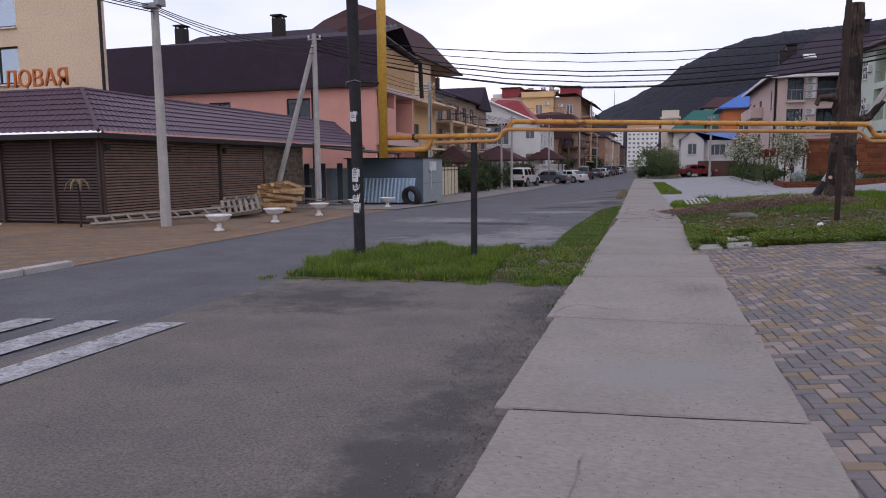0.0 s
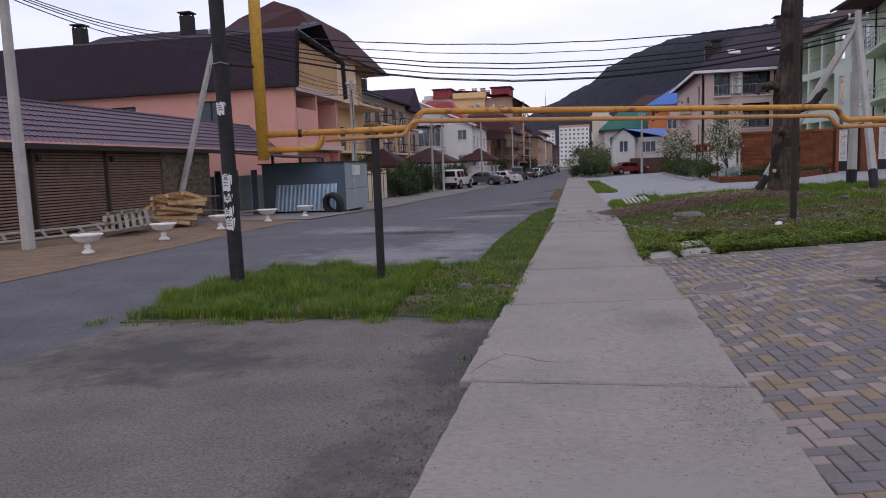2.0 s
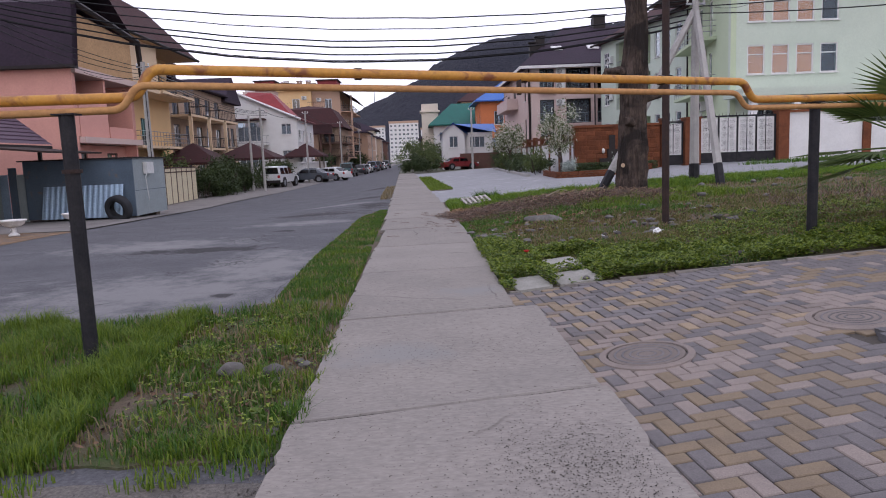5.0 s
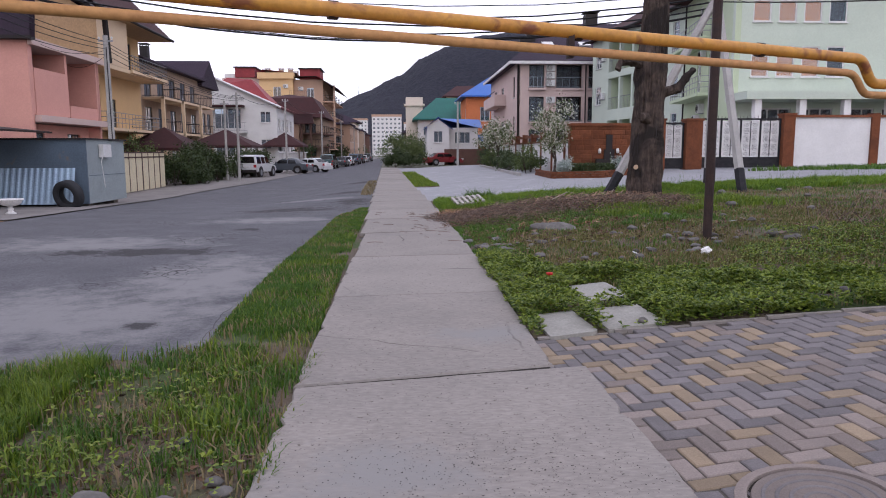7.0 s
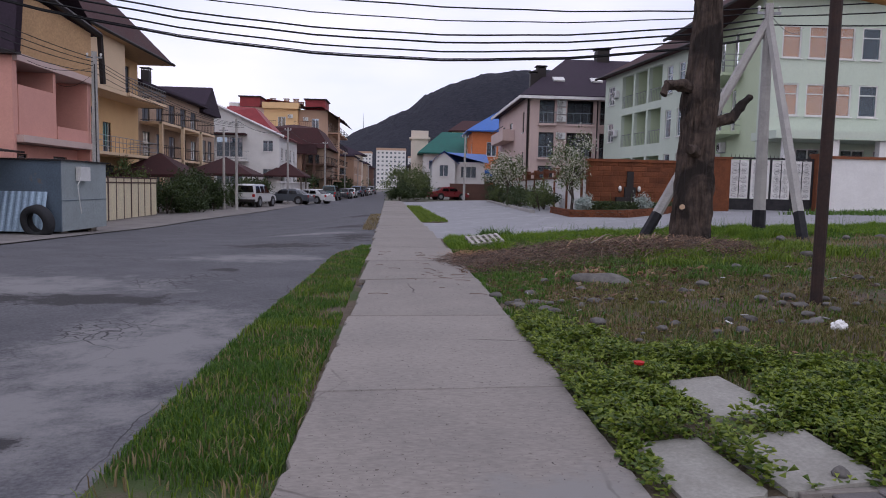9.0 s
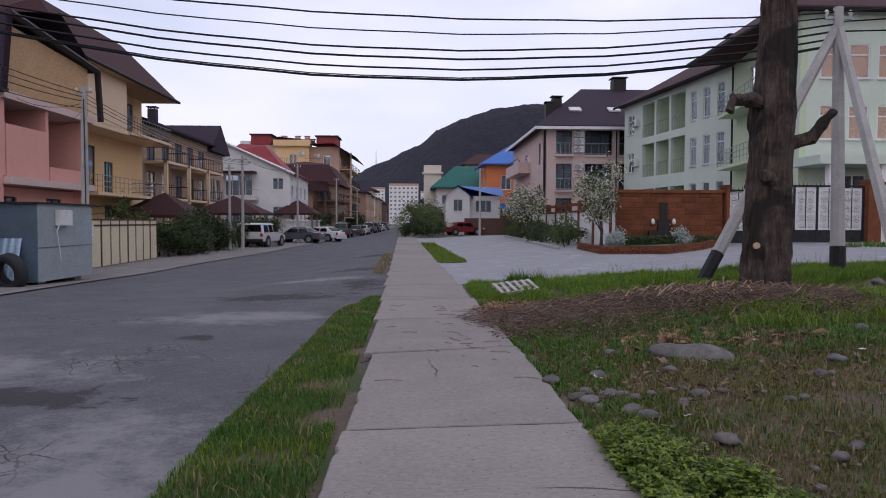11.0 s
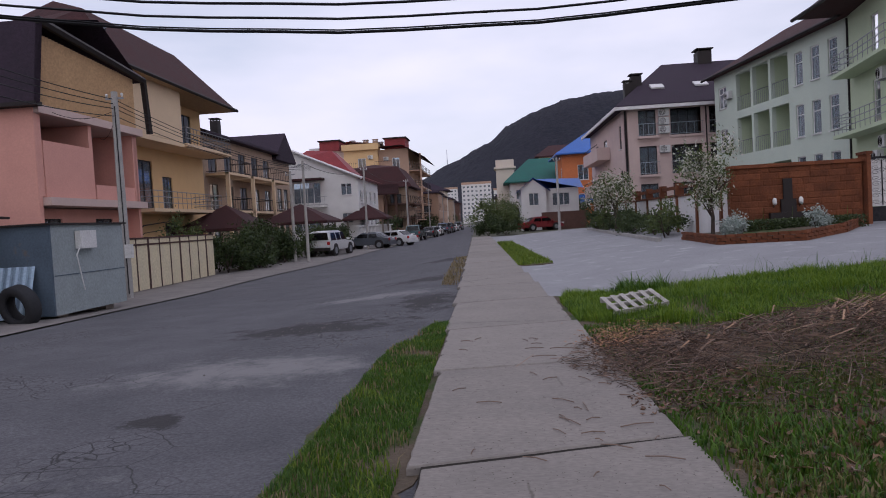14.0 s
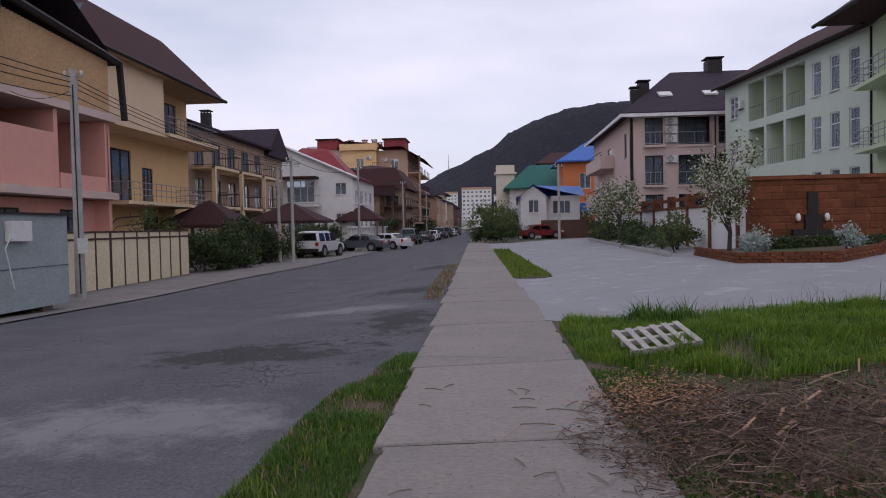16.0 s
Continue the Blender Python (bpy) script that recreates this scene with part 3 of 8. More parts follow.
def facade(h, o, u, w, hgt, ops, material, th=0.22, name="wall"):
    """A wall from the corner o along the plan direction u; its outer side lies to the right of u. ops: openings (u0, z0, u1, z1)."""
    u = Vector((u[0], u[1], 0)).normalized()
    n = Vector((u.y, -u.x, 0))
    o = Vector(o)
    us = sorted({0, w, *(p for q in ops for p in (q[0], q[2]))})
    zs = sorted({0, hgt, *(p for q in ops for p in (q[1], q[3]))})
    P = lambda a, z, d: o + u * a + n * d + Vector((0, 0, z))
    m = Mesh()
    inside = lambda a, z: any(q[0] <= a <= q[2] and q[1] <= z <= q[3] for q in ops)
    for i in range(len(us) - 1):
        for j in range(len(zs) - 1):
            if inside((us[i] + us[i + 1]) / 2, (zs[j] + zs[j + 1]) / 2):
                continue
            for d, flip in ((0, False), (-th, True)):
                q = [P(us[i], zs[j], d), P(us[i + 1], zs[j], d), P(us[i + 1], zs[j + 1], d), P(us[i], zs[j + 1], d)]
                m.add(q[::-1] if flip else q, [(0, 1, 2, 3)])
    for a0, z0, a1, z1 in ops + [(0, 0, w, hgt)]:
        for p, q in (((a0, z0), (a1, z0)), ((a1, z0), (a1, z1)), ((a1, z1), (a0, z1)), ((a0, z1), (a0, z0))):
            m.add([P(*p, 0), P(*q, 0), P(*q, -th), P(*p, -th)], [(0, 1, 2, 3)])
    return part(name, m, material, h)


def window(h, o, u, op, cols=2, frame_mat=None, depth=0.10, sill=True, shade=0.0, transom=0.0):
    """A window in an opening: frame with mullions, one pane, and a sill or a drawn blind where there is one."""
    u = Vector((u[0], u[1], 0)).normalized()
    n = Vector((u.y, -u.x, 0))
    o = Vector(o)
    a0, z0, a1, z1 = op
    rot = Matrix(((u.x, n.x, 0), (u.y, n.y, 0), (0, 0, 1))).to_4x4()
    B = lambda m, a, z, d, sa, sz, sd: m.mbox(Matrix.Translation(o + u * a + n * d + Vector((0, 0, z))) @ rot, sa, sd, sz)
    w = Mesh()
    t = 0.07
    P = lambda a, z, d: o + u * a + n * d + Vector((0, 0, z))
    vs = [P(a, z, d) for d in (-depth - 0.03, -depth + 0.03) for e in (0, t) for a, z in ((a0 + e, z0 + e), (a1 - e, z0 + e), (a1 - e, z1 - e), (a0 + e, z1 - e))]
    w.add(vs, [q for i in range(4) for j in ((i + 1) % 4,) for q in ((8 + i, 8 + j, 12 + j, 12 + i), (i, 4 + i, 4 + j, j), (i, j, 8 + j, 8 + i), (4 + i, 12 + i, 12 + j, 4 + j))])
    win = part("window", w, frame_mat or TRIMWHITE, h)
    for i in range(1, cols):
        a = a0 + t / 2 + (a1 - a0 - t) * i / cols
        part("mullion", B(Mesh(), a, (z0 + z1) / 2, -depth, t, z1 - z0 - 2 * t, 0.055), frame_mat or TRIMWHITE, win)
    if transom:
        part("transom", B(Mesh(), (a0 + a1) / 2, z0 + (z1 - z0) * transom, -depth, a1 - a0 - 2 * t, t * 0.8, 0.05), frame_mat or TRIMWHITE, win)
    g = Mesh()
    B(g, (a0 + a1) / 2, (z0 + z1) / 2, -depth - 0.005, a1 - a0 - 2 * t, z1 - z0 - 2 * t, 0.012)
    part("pane", g, CLEARGLASS if shade else DARKGLASS, win).visible_shadow = False
    if sill:
        s = Mesh()
        B(s, (a0 + a1) / 2, z0 - 0.03, 0.04, a1 - a0 + 0.1, 0.05, 0.12)
        part("sill", s, TRIMWHITE, win)
    if shade:
        s = Mesh()
        hh = (z1 - z0 - 2 * t) * shade
        B(s, (a0 + a1) / 2, z1 - t - hh / 2, -depth - 0.03, a1 - a0 - 2 * t, hh, 0.01)
        part("blind", s, ORANGESHADE, win, "drawn orange blind")
    return win


def closed(h, x0, y0, x1, y1, z0, z1, material, south=(), east=(), west=(), north=(), wins=True, frame_mat=None, th=0.22, cols=2, shade=0.0, transom=0.0, sill=True):
    """Four walls with their windows. Openings by side, along each wall from its left end as seen from outside."""
    sides = (((x0, y0), (1, 0), x1 - x0, south), ((x1, y0 + th), (0, 1), y1 - y0 - 2 * th, east), ((x1, y1), (-1, 0), x1 - x0, north), ((x0, y1 - th), (0, -1), y1 - y0 - 2 * th, west))
    for (ox, oy), u, w, ops in sides:
        ops = list(ops)
        facade(h, (ox, oy, z0), u, w, z1 - z0, ops, material, th)
        for op in ops if wins else ():
            window(h, (ox, oy, z0), u, op, cols, frame_mat, shade=shade, transom=transom, sill=sill)
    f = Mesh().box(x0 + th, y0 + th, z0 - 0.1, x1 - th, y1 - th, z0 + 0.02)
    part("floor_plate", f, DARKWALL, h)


def hip_roof(h, x0, y0, x1, y1, z, rise, material, over=0.5, ridge=0.5, thick=0.18, along=None):
    """A hipped roof with fascia. ridge: length of the ridge as a share; 1 gives gables."""
    x0, y0, x1, y1 = x0 - over, y0 - over, x1 + over, y1 + over
    cx, cy = (x0 + x1) / 2, (y0 + y1) / 2
    if along is None:
        along = "x" if x1 - x0 > y1 - y0 else "y"
    if along == "x":
        a, b = (cx - (x1 - x0) / 2 * ridge, cy), (cx + (x1 - x0) / 2 * ridge, cy)
    else:
        a, b = (cx, cy - (y1 - y0) / 2 * ridge), (cx, cy + (y1 - y0) / 2 * ridge)
    base = [(x0, y0), (x1, y0), (x1, y1), (x0, y1)]
    vs = [(*p, z) for p in base] + [(*p, z + thick) for p in base] + [(*a, z + thick + rise), (*b, z + thick + rise)]
    fs = [(3, 2, 1, 0)] + [(i, (i + 1) % 4, 4 + (i + 1) % 4, 4 + i) for i in range(4)]
    fs += [(4, 5, 9, 8), (5, 6, 9), (6, 7, 8, 9), (7, 4, 8)] if along == "x" else [(4, 5, 8), (5, 6, 9, 8), (6, 7, 9), (7, 4, 8, 9)]
    return part("roof", Mesh().add(vs, fs), material, h)


def balcony(h, o, u, w, d, slab_mat, rail_mat, rail=0.95, bars=10, ends=True, slab=0.18, name="balcony", posts_only=False):
    """A projecting slab with a railing: handrail, lower rails and upright bars."""
    u = Vector((u[0], u[1], 0)).normalized()
    n = Vector((u.y, -u.x, 0))
    o = Vector(o)
    rot = Matrix(((u.x, n.x, 0), (u.y, n.y, 0), (0, 0, 1))).to_4x4()
    B = lambda m, a, z, dd, sa, sz, sd: m.mbox(Matrix.Translation(o + u * a + n * dd + Vector((0, 0, z))) @ rot, sa, sd, sz)
    b = part(name, B(Mesh(), w / 2, -slab / 2, d / 2, w, slab, d), slab_mat, h)
    for z in (rail, rail * 0.66, rail * 0.33) if posts_only else (rail, 0.1):
        r = B(Mesh(), w / 2, z, d - 0.05, w, 0.04, 0.04)
        if ends:
            B(r, 0.03, z, d / 2, 0.04, 0.04, d - 0.1), B(r, w - 0.03, z, d / 2, 0.04, 0.04, d - 0.1)
        part("handrail" if z == rail else "rail", r, rail_mat, b)
    for i in range(bars + 1):
        q = B(Mesh(), 0.03 + (w - 0.06) * i / bars, rail / 2, d - 0.05, 0.022, rail, 0.022)
        part("baluster", q, rail_mat, b)
    return b


def ac_unit(h, o, u, parent_name="air_conditioner"):
    u = Vector((u[0], u[1], 0)).normalized()
    n = Vector((u.y, -u.x, 0))
    rot = Matrix(((u.x, n.x, 0), (u.y, n.y, 0), (0, 0, 1))).to_4x4()
    at = Matrix.Translation(Vector(o)) @ rot
    m = Mesh().mbox(at @ pose(0, 0.17, 0), 0.82, 0.30, 0.56)
    a = part(parent_name, m, ACWHITE, h, "white air conditioner outdoor unit")
    k = Mesh()
    for ring in (0.235, 0.16, 0.08):
        pts = [at @ Vector((-0.12 + ring * math.cos(t), 0.33, ring * math.sin(t))) for t in span(0, 2 * math.pi, 18)]
        k.tube(pts, 0.016, 4, caps=False)
    part("fan_grille", k, TRIMDARK, a)
    part("bracket", Mesh().mbox(at @ pose(0, 0.1, -0.31), 0.7, 0.2, 0.04), METALGREY, a)
    return a


def chimney(h, x, y, z0, z1, s=0.7, material=None):
    m = Mesh().box(x - s / 2, y - s / 2, z0, x + s / 2, y + s / 2, z1).box(x - s * 0.62, y - s * 0.62, z1 + 0.15, x + s * 0.62, y + s * 0.62, z1 + 0.24)
    for dx in (-1, 1):
        for dy in (-1, 1):
            m.box(x + dx * s * 0.4 - 0.04, y + dy * s * 0.4 - 0.04, z1, x + dx * s * 0.4 + 0.04, y + dy * s * 0.4 + 0.04, z1 + 0.15)
    part("chimney", m, material or TRIMDARK, h)


def rows_of(w, n, ww, z0s, wh, a0=0.8, a1=None):
    """n openings ww wide in each storey, evenly spread over a wall w long."""
    a1 = w - a0 if a1 is None else a1
    step = (a1 - a0 - ww) / max(1, n - 1)
    return [(a0 + step * i, z, a0 + step * i + ww, z + wh) for z in z0s for i in range(n)]


def downpipe(h, x, y, z0, z1, r=0.06, name="downpipe"):
    part(name, Mesh().tube([(x, y, z0), (x, y, z1)], r, 6), TRIMDARK, h)


# pink house with the dark mansard roof, west side
pink = thing("pink_house", (-27, 50, -0.4), "pink rendered house with dark mansard roof", "house")
s_ops = [(9.0, 5.35, 10.7, 6.75 - 0.42), (14.9, 4.9, 16.6, 6.4), (20.0, 1.3, 21.0, 2.5)]
facade(pink, (-38, 42.4, -0.4), (1, 0), 21.1, 7.1, s_ops, PINK)
for op in s_ops:
    window(pink, (-38, 42.4, -0.4), (1, 0), op, 2, TRIMDARK)
facade(pink, (-38, 55.4, -0.4), (0, -1), 13, 7.1, [], PINK)
facade(pink, (-20.9, 42.62, -0.4), (0, 1), 7.6, 7.1, [(1.2, 4.4, 2.6, 6.4), (4.3, 4.4, 6.6, 6.6), (1.5, 1.1, 2.7, 2.9), (4.6, 0.3, 6.0, 2.9)], PINK, name="recess_wall")
for op in [(1.2, 4.4, 2.6, 6.4), (4.3, 4.4, 6.6, 6.6), (1.5, 1.1, 2.7, 2.9), (4.6, 0.3, 6.0, 2.9)]:
    window(pink, (-20.9, 42.62, -0.4), (0, 1), op, 2, TRIMDARK)
for y in (42.62, 46.0, 49.6):
    part("party_wall", Mesh().box(-20.88, y, 3.3, -16.95, y + 0.25, 6.35), PINK, pink)
part("balcony_floor", Mesh().box(-20.88, 42.65, 2.95, -16.6, 50.0, 3.25), PINKPALE, pink)
part("balcony_front", Mesh().box(-17.1, 42.9, 3.26, -16.92, 45.95, 5.4), PINK, pink)
part("balcony_front", Mesh().box(-17.1, 46.3, 3.26, -16.92, 49.5, 3.9), PINK, pink)
facade(pink, (-17.6, 42.62, -0.4), (0, 1), 7.3, 3.3, [(0.8, 1.9, 2.2, 2.9), (4.6, 1.0, 6.0, 2.9)], PINK)
for op in [(0.8, 1.9, 2.2, 2.9), (4.6, 1.0, 6.0, 2.9)]:
    window(pink, (-17.6, 42.62, -0.4), (0, 1), op, 2, TRIMDARK)
part("attic_floor", Mesh().box(-37.9, 42.45, 6.36, -16.7, 50.2, 6.68), PINKPALE, pink)
# street gable: ribbed siding between two sloping roof edges
sid = Mesh()
for i in range(36):
    y0 = 42.75 + i * 7.0 / 36
    y1 = y0 + 7.0 / 36
    t0, t1 = 9.35 - 0.055 * (y0 - 42.75), 9.35 - 0.055 * (y1 - 42.75)
    ym = (y0 + y1) / 2
    sid.add([(-16.85, y0, 6.68), (-16.74, ym, 6.68), (-16.85, y1, 6.68), (-16.85, y1, t1), (-16.74, ym, (t0 + t1) / 2), (-16.85, y0, t0)], [(0, 1, 4, 5), (1, 2, 3, 4)])
part("siding", sid, TANSIDING, pink)
part("gable_wall", Mesh().box(-17.2, 42.7, 6.68, -16.87, 49.9, 8.95), TANSIDING, pink)
roof = Mesh()
# mansard skirt facing south and the upper slopes
roof.add([(-38.4, 42.05, 6.7), (-16.6, 42.05, 6.62), (-16.6, 42.55, 9.75), (-38.4, 42.55, 9.95), (-38.4, 47.0, 10.7), (-16.6, 46.8, 10.9), (-38.4, 50.3, 9.0), (-16.6, 50.3, 8.9)], [(0, 1, 2, 3), (3, 2, 5, 4), (4, 5, 7, 6)])
roof.add([(-16.6, 42.05, 6.62), (-16.35, 42.05, 6.62), (-16.35, 42.55, 9.75), (-16.6, 42.55, 9.75)], [(0, 1, 2, 3), (3, 2, 1, 0)])
part("roof", roof, ROOFDARK, pink)
part("roof_edge", Mesh().tube([(-16.5, 42.5, 9.72), (-16.5, 50.2, 9.0), (-16.5, 50.5, 6.5)], 0.16, 6), TRIMDARK, pink)
part("eaves_board", Mesh().box(-38.4, 42.0, 6.55, -16.5, 42.4, 6.7), TRIMDARK, pink)
chimney(pink, -33.5, 46, 10.2, 11.7)
chimney(pink, -25.5, 46, 10.6, 11.9)
downpipe(pink, -21.2, 42.3, 0, 6.5)
hip_roof(pink, -37, 47, -21, 53, 9.9, 1.8, ROOFDARK, 0.2, 0.7)

facade(pink, (-16.95, 50.0, -0.4), (-1, 0), 21, 7.1, [], PINK)
# cream house with the big brown roof
cream = thing("cream_house", (-22, 60, -0.4), "cream rendered house with large brown roof and balconies", "house")
closed(cream, -28, 51.0, -20.0, 65, -0.4, 7.0, YELLOWWALL, east=[(0.8, 1.9, 1.5, 2.5), (3.6, 3.6, 6.4, 6.4), (7.6, 3.6, 8.9, 5.6), (0.9, 5.6, 1.6, 6.2), (7.6, 0.6, 9.5, 2.8)], frame_mat=TRIMDARK, cols=3)
closed(cream, -27.9, 50.6, -18.2, 58.0, 7.02, 10.1, CREAM)
closed(cream, -27.8, 58.02, -20.0, 65, 7.02, 10.1, YELLOWWALL, east=[(1.0, 0.3, 2.6, 2.4), (3.6, 0.3, 5.2, 2.4)], frame_mat=TRIMDARK)
part("soffit", Mesh().box(-20, 50.6, 6.75, -18.2, 65.2, 7.0), CREAM, cream)
balcony(cream, (-20, 58.2, 7.0), (0, 1), 7, 2.0, CREAM, METALGREY, bars=14, posts_only=True)
balcony(cream, (-20, 53.5, 3.1), (0, 1), 9.5, 2.0, CREAM, METALGREY, bars=16, posts_only=True)
br = Mesh()
x_e, x_b = -17.6, -28.4
br.add([(x_e, 50.2, 10.0), (x_e, 65.8, 10.0), (x_b, 65.8, 10.0), (x_b, 50.2, 10.0), (-20.4, 52.2, 13.3), (-20.4, 62.6, 13.3), (-23.0, 54, 14.4), (-23, 61.5, 14.4), (-26, 54, 13.3), (-26, 61.5, 13.3)], [(0, 1, 5, 4), (4, 5, 7, 6), (0, 4, 6, 8, 3), (1, 2, 9, 7, 5), (3, 8, 9, 2), (6, 7, 9, 8), (3, 2, 1, 0)])
part("roof", br, ROOFBROWN, cream)
part("soffit", Mesh().box(x_b + 0.05, 50.25, 9.93, x_e - 0.05, 65.75, 9.993), TANSIDING, cream)
part("gutter", Mesh().tube([(x_e, 50.2, 10.0), (x_e, 65.8, 10.0)], 0.1, 6), TRIMDARK, cream)
part("roof_window", Mesh().mbox(Matrix.Translation((-19.2, 50.9, 11.6)) @ pose(0, 0, 0, 58, 0, 0), 1.2, 1.0, 0.1), DARKGLASS, cream)
part("stair", Mesh().box(-19.9, 51.2, -0.4, -18.4, 52.4, 0.3).box(-19.9, 52.4, -0.4, -18.4, 53.4, 0.9).box(-19.9, 53.4, -0.4, -18.4, 55.0, 1.5), CREAM, cream)
part("stair_rail", Mesh().tube([(-18.4, 51.2, 1.2), (-18.4, 53, 2.2), (-18.4, 56, 2.4)], 0.03, 5).tube([(-18.4, 51.2, 0.8), (-18.4, 53, 1.8), (-18.4, 56, 2.0)], 0.02, 5).tube([(-18.4, 51.2, 0.2), (-18.4, 51.2, 1.2)], 0.03, 5).tube([(-18.4, 56, 1.0), (-18.4, 56, 2.4)], 0.03, 5), TRIMDARK, cream)

# terrace of balconied houses
terr = thing("terrace_house", (-23, 72, -0.4), "brown and cream terrace house with stacked balconies", "house")
closed(terr, -29, 65.9, -20.4, 82, -0.4, 8.6, BROWNWALL, east=rows_of(15.5, 5, 1.6, (0.6, 3.6, 6.3), 2.0), frame_mat=TRIMDARK)
for z in (3.2, 5.9):
    for y in (66.3, 71.5, 76.7):
        balcony(terr, (-20.4, y, z), (0, 1), 4.6, 1.7, CREAM, TRIMDARK, bars=9)
        part("pillar", Mesh().box(-18.95, y, z - 2.7, -18.7, y + 0.25, z), CREAM, terr)
hip_roof(terr, -29, 65.9, -20.4, 82, 8.6, 1.9, ROOFDARK, 0.7, 0.8)
chimney(terr, -24, 78, 10, 11.4)
gab = thing("gabled_house", (-23, 86, -0.4), "cream house with steep dark gable roof", "house")
closed(gab, -28, 82.6, -20.6, 88, -0.4, 8.2, BROWNWALL, east=rows_of(5, 2, 1.4, (1, 4), 2), south=rows_of(7.4, 2, 1.2, (4,), 1.6), frame_mat=TRIMDARK)
hip_roof(gab, -28, 82.6, -20.6, 88, 8.2, 2.6, ROOFDARK, 0.6, 1.0, along="x")

# white guest house
white = thing("white_guest_house", (-19, 97, -0.4), "white rendered guest house with balconies and red roof", "house")
wh_s = [(0.5, 4.7, 3.4, 7.0), (3.8, 4.7, 6.8, 7.0), (0.5, 1.6, 3.4, 3.7), (3.8, 1.6, 6.8, 3.7), (9.0, 5.4, 10.2, 6.7), (9.0, 2.4, 10.2, 3.5)]
closed(white, -25.5, 93, -14.6, 106, -0.4, 6.7, WALLWHITE, south=wh_s, east=rows_of(12, 4, 1.6, (1.4, 4.5), 1.5), wins=False)
for op in wh_s:
    window(white, (-25.5, 93, -0.4), (1, 0), op, 4 if op[0] < 8 else 2)
for op in rows_of(12, 4, 1.6, (1.4, 4.5), 1.5):
    window(white, (-14.6, 93.22, -0.4), (0, 1), op, 2)
balcony(white, (-25.2, 93, 4.0), (1, 0), 7.2, 1.3, WALLWHITE, METALGREY, bars=12)
balcony(white, (-25.2, 93, 0.6), (1, 0), 7.2, 1.3, WALLWHITE, METALGREY, bars=12)
part("canopy", Mesh().box(-25.4, 91.4, 6.75, -18.2, 93.0, 6.95), ROOFBROWN, white)
gw = Mesh().add([(-25.5, 93.0, 6.7), (-14.6, 93.0, 6.7), (-14.6, 93.0, 6.9), (-22.5, 93.0, 10.4), (-25.5, 93.0, 10.6), (-25.5, 93.2, 6.7), (-14.6, 93.2, 6.7), (-14.6, 93.2, 6.9), (-22.5, 93.2, 10.4), (-25.5, 93.2, 10.6)], [(0, 1, 2, 3, 4), (9, 8, 7, 6, 5)])
part("gable", gw, WALLWHITE, white)
window(white, (-25.5, 93.0, 6.7), (1, 0), (1.6, 0.9, 3.2, 2.4), 2)
part("roof", Mesh().add([(-14.0, 92.6, 6.75), (-14.0, 106.4, 6.75), (-22.5, 106.4, 10.6), (-22.5, 92.6, 10.6), (-26, 92.6, 10.9), (-26, 106.4, 10.9)], [(0, 1, 2, 3), (3, 2, 5, 4), (3, 2, 1, 0), (4, 5, 2, 3)]), ROOFRED, white)
part("verge_board", Mesh().tube([(-14.0, 92.5, 6.7), (-22.5, 92.5, 10.5), (-26, 92.5, 10.8)], 0.14, 4), TRIMWHITE, white)
part("roof", Mesh().add([(-22.5, 97, 9.6), (-16.0, 97, 7.7), (-16.0, 103, 7.7), (-22.5, 103, 9.6), (-21.5, 99, 10.7), (-18.6, 99, 10.5), (-18.6, 102, 10.5), (-21.5, 102, 10.7)], [(0, 1, 5, 4), (1, 2, 6, 5), (2, 3, 7, 6), (3, 0, 4, 7), (4, 5, 6, 7)]), ROOFRED, white)

# brown-roofed house and the tall flats behind
PEACH = mat("peach_render", (0.46, 0.31, 0.225), 0.9, col2=(0.40, 0.27, 0.20), scale=0.6, fine=10, grain=0.05, bump=0.06)
bro = thing("brown_roofed_house", (-16, 116, -0.4), "tan house with large brown mansard roof", "house")
closed(bro, -21, 112, -11.6, 124, -0.4, 6.7, BROWNWALL, south=rows_of(9.4, 3, 1.5, (1.5, 4.6), 1.4), east=rows_of(11, 4, 1.5, (1.5, 4.3), 1.6), frame_mat=TRIMDARK)
part("roof", Mesh().add([(-21.8, 111.2, 6.5), (-10.8, 111.2, 6.5), (-10.8, 124.8, 6.5), (-21.8, 124.8, 6.5), (-20.2, 113.0, 9.3), (-12.8, 113.0, 9.4), (-12.8, 123.0, 9.4), (-20.2, 123.0, 9.3), (-16.5, 115.5, 10.0), (-16.5, 120.5, 10.0)], [(0, 1, 5, 4), (1, 2, 6, 5), (2, 3, 7, 6), (3, 0, 4, 7), (4, 5, 8), (5, 6, 9, 8), (6, 7, 9), (7, 4, 8, 9), (3, 2, 1, 0)]), ROOFBROWN, bro)
part("porch_roof", Mesh().add([(-18.6, 108.2, 5.6), (-12.2, 108.2, 5.6), (-12.8, 112.0, 7.2), (-18.0, 112.0, 7.2), (-18.6, 108.2, 5.45), (-12.2, 108.2, 5.45)], [(0, 1, 2, 3), (0, 4, 5, 1), (3, 2, 1, 0)]), ROOFBROWN, bro)
part("porch_wall", Mesh().box(-18.1, 109.2, -0.4, -14.4, 111.9, 5.5), PEACH, bro)
for x in (-14.2, -12.9, -11.4):
    part("porch_pillar", Mesh().box(x, 109.0, -0.4, x + 0.3, 109.3, 5.5 if x < -12 else 6.5), DARKWALL, bro)
for z in (2.4, 4.3):
    balcony(bro, (-14.3, 111.9, z), (1, 0), 3.0, 2.6, DARKWALL, TRIMDARK, bars=7)
    balcony(bro, (-11.6, 112.5, z), (0, 1), 9, 0.9, DARKWALL, TRIMDARK, bars=12)
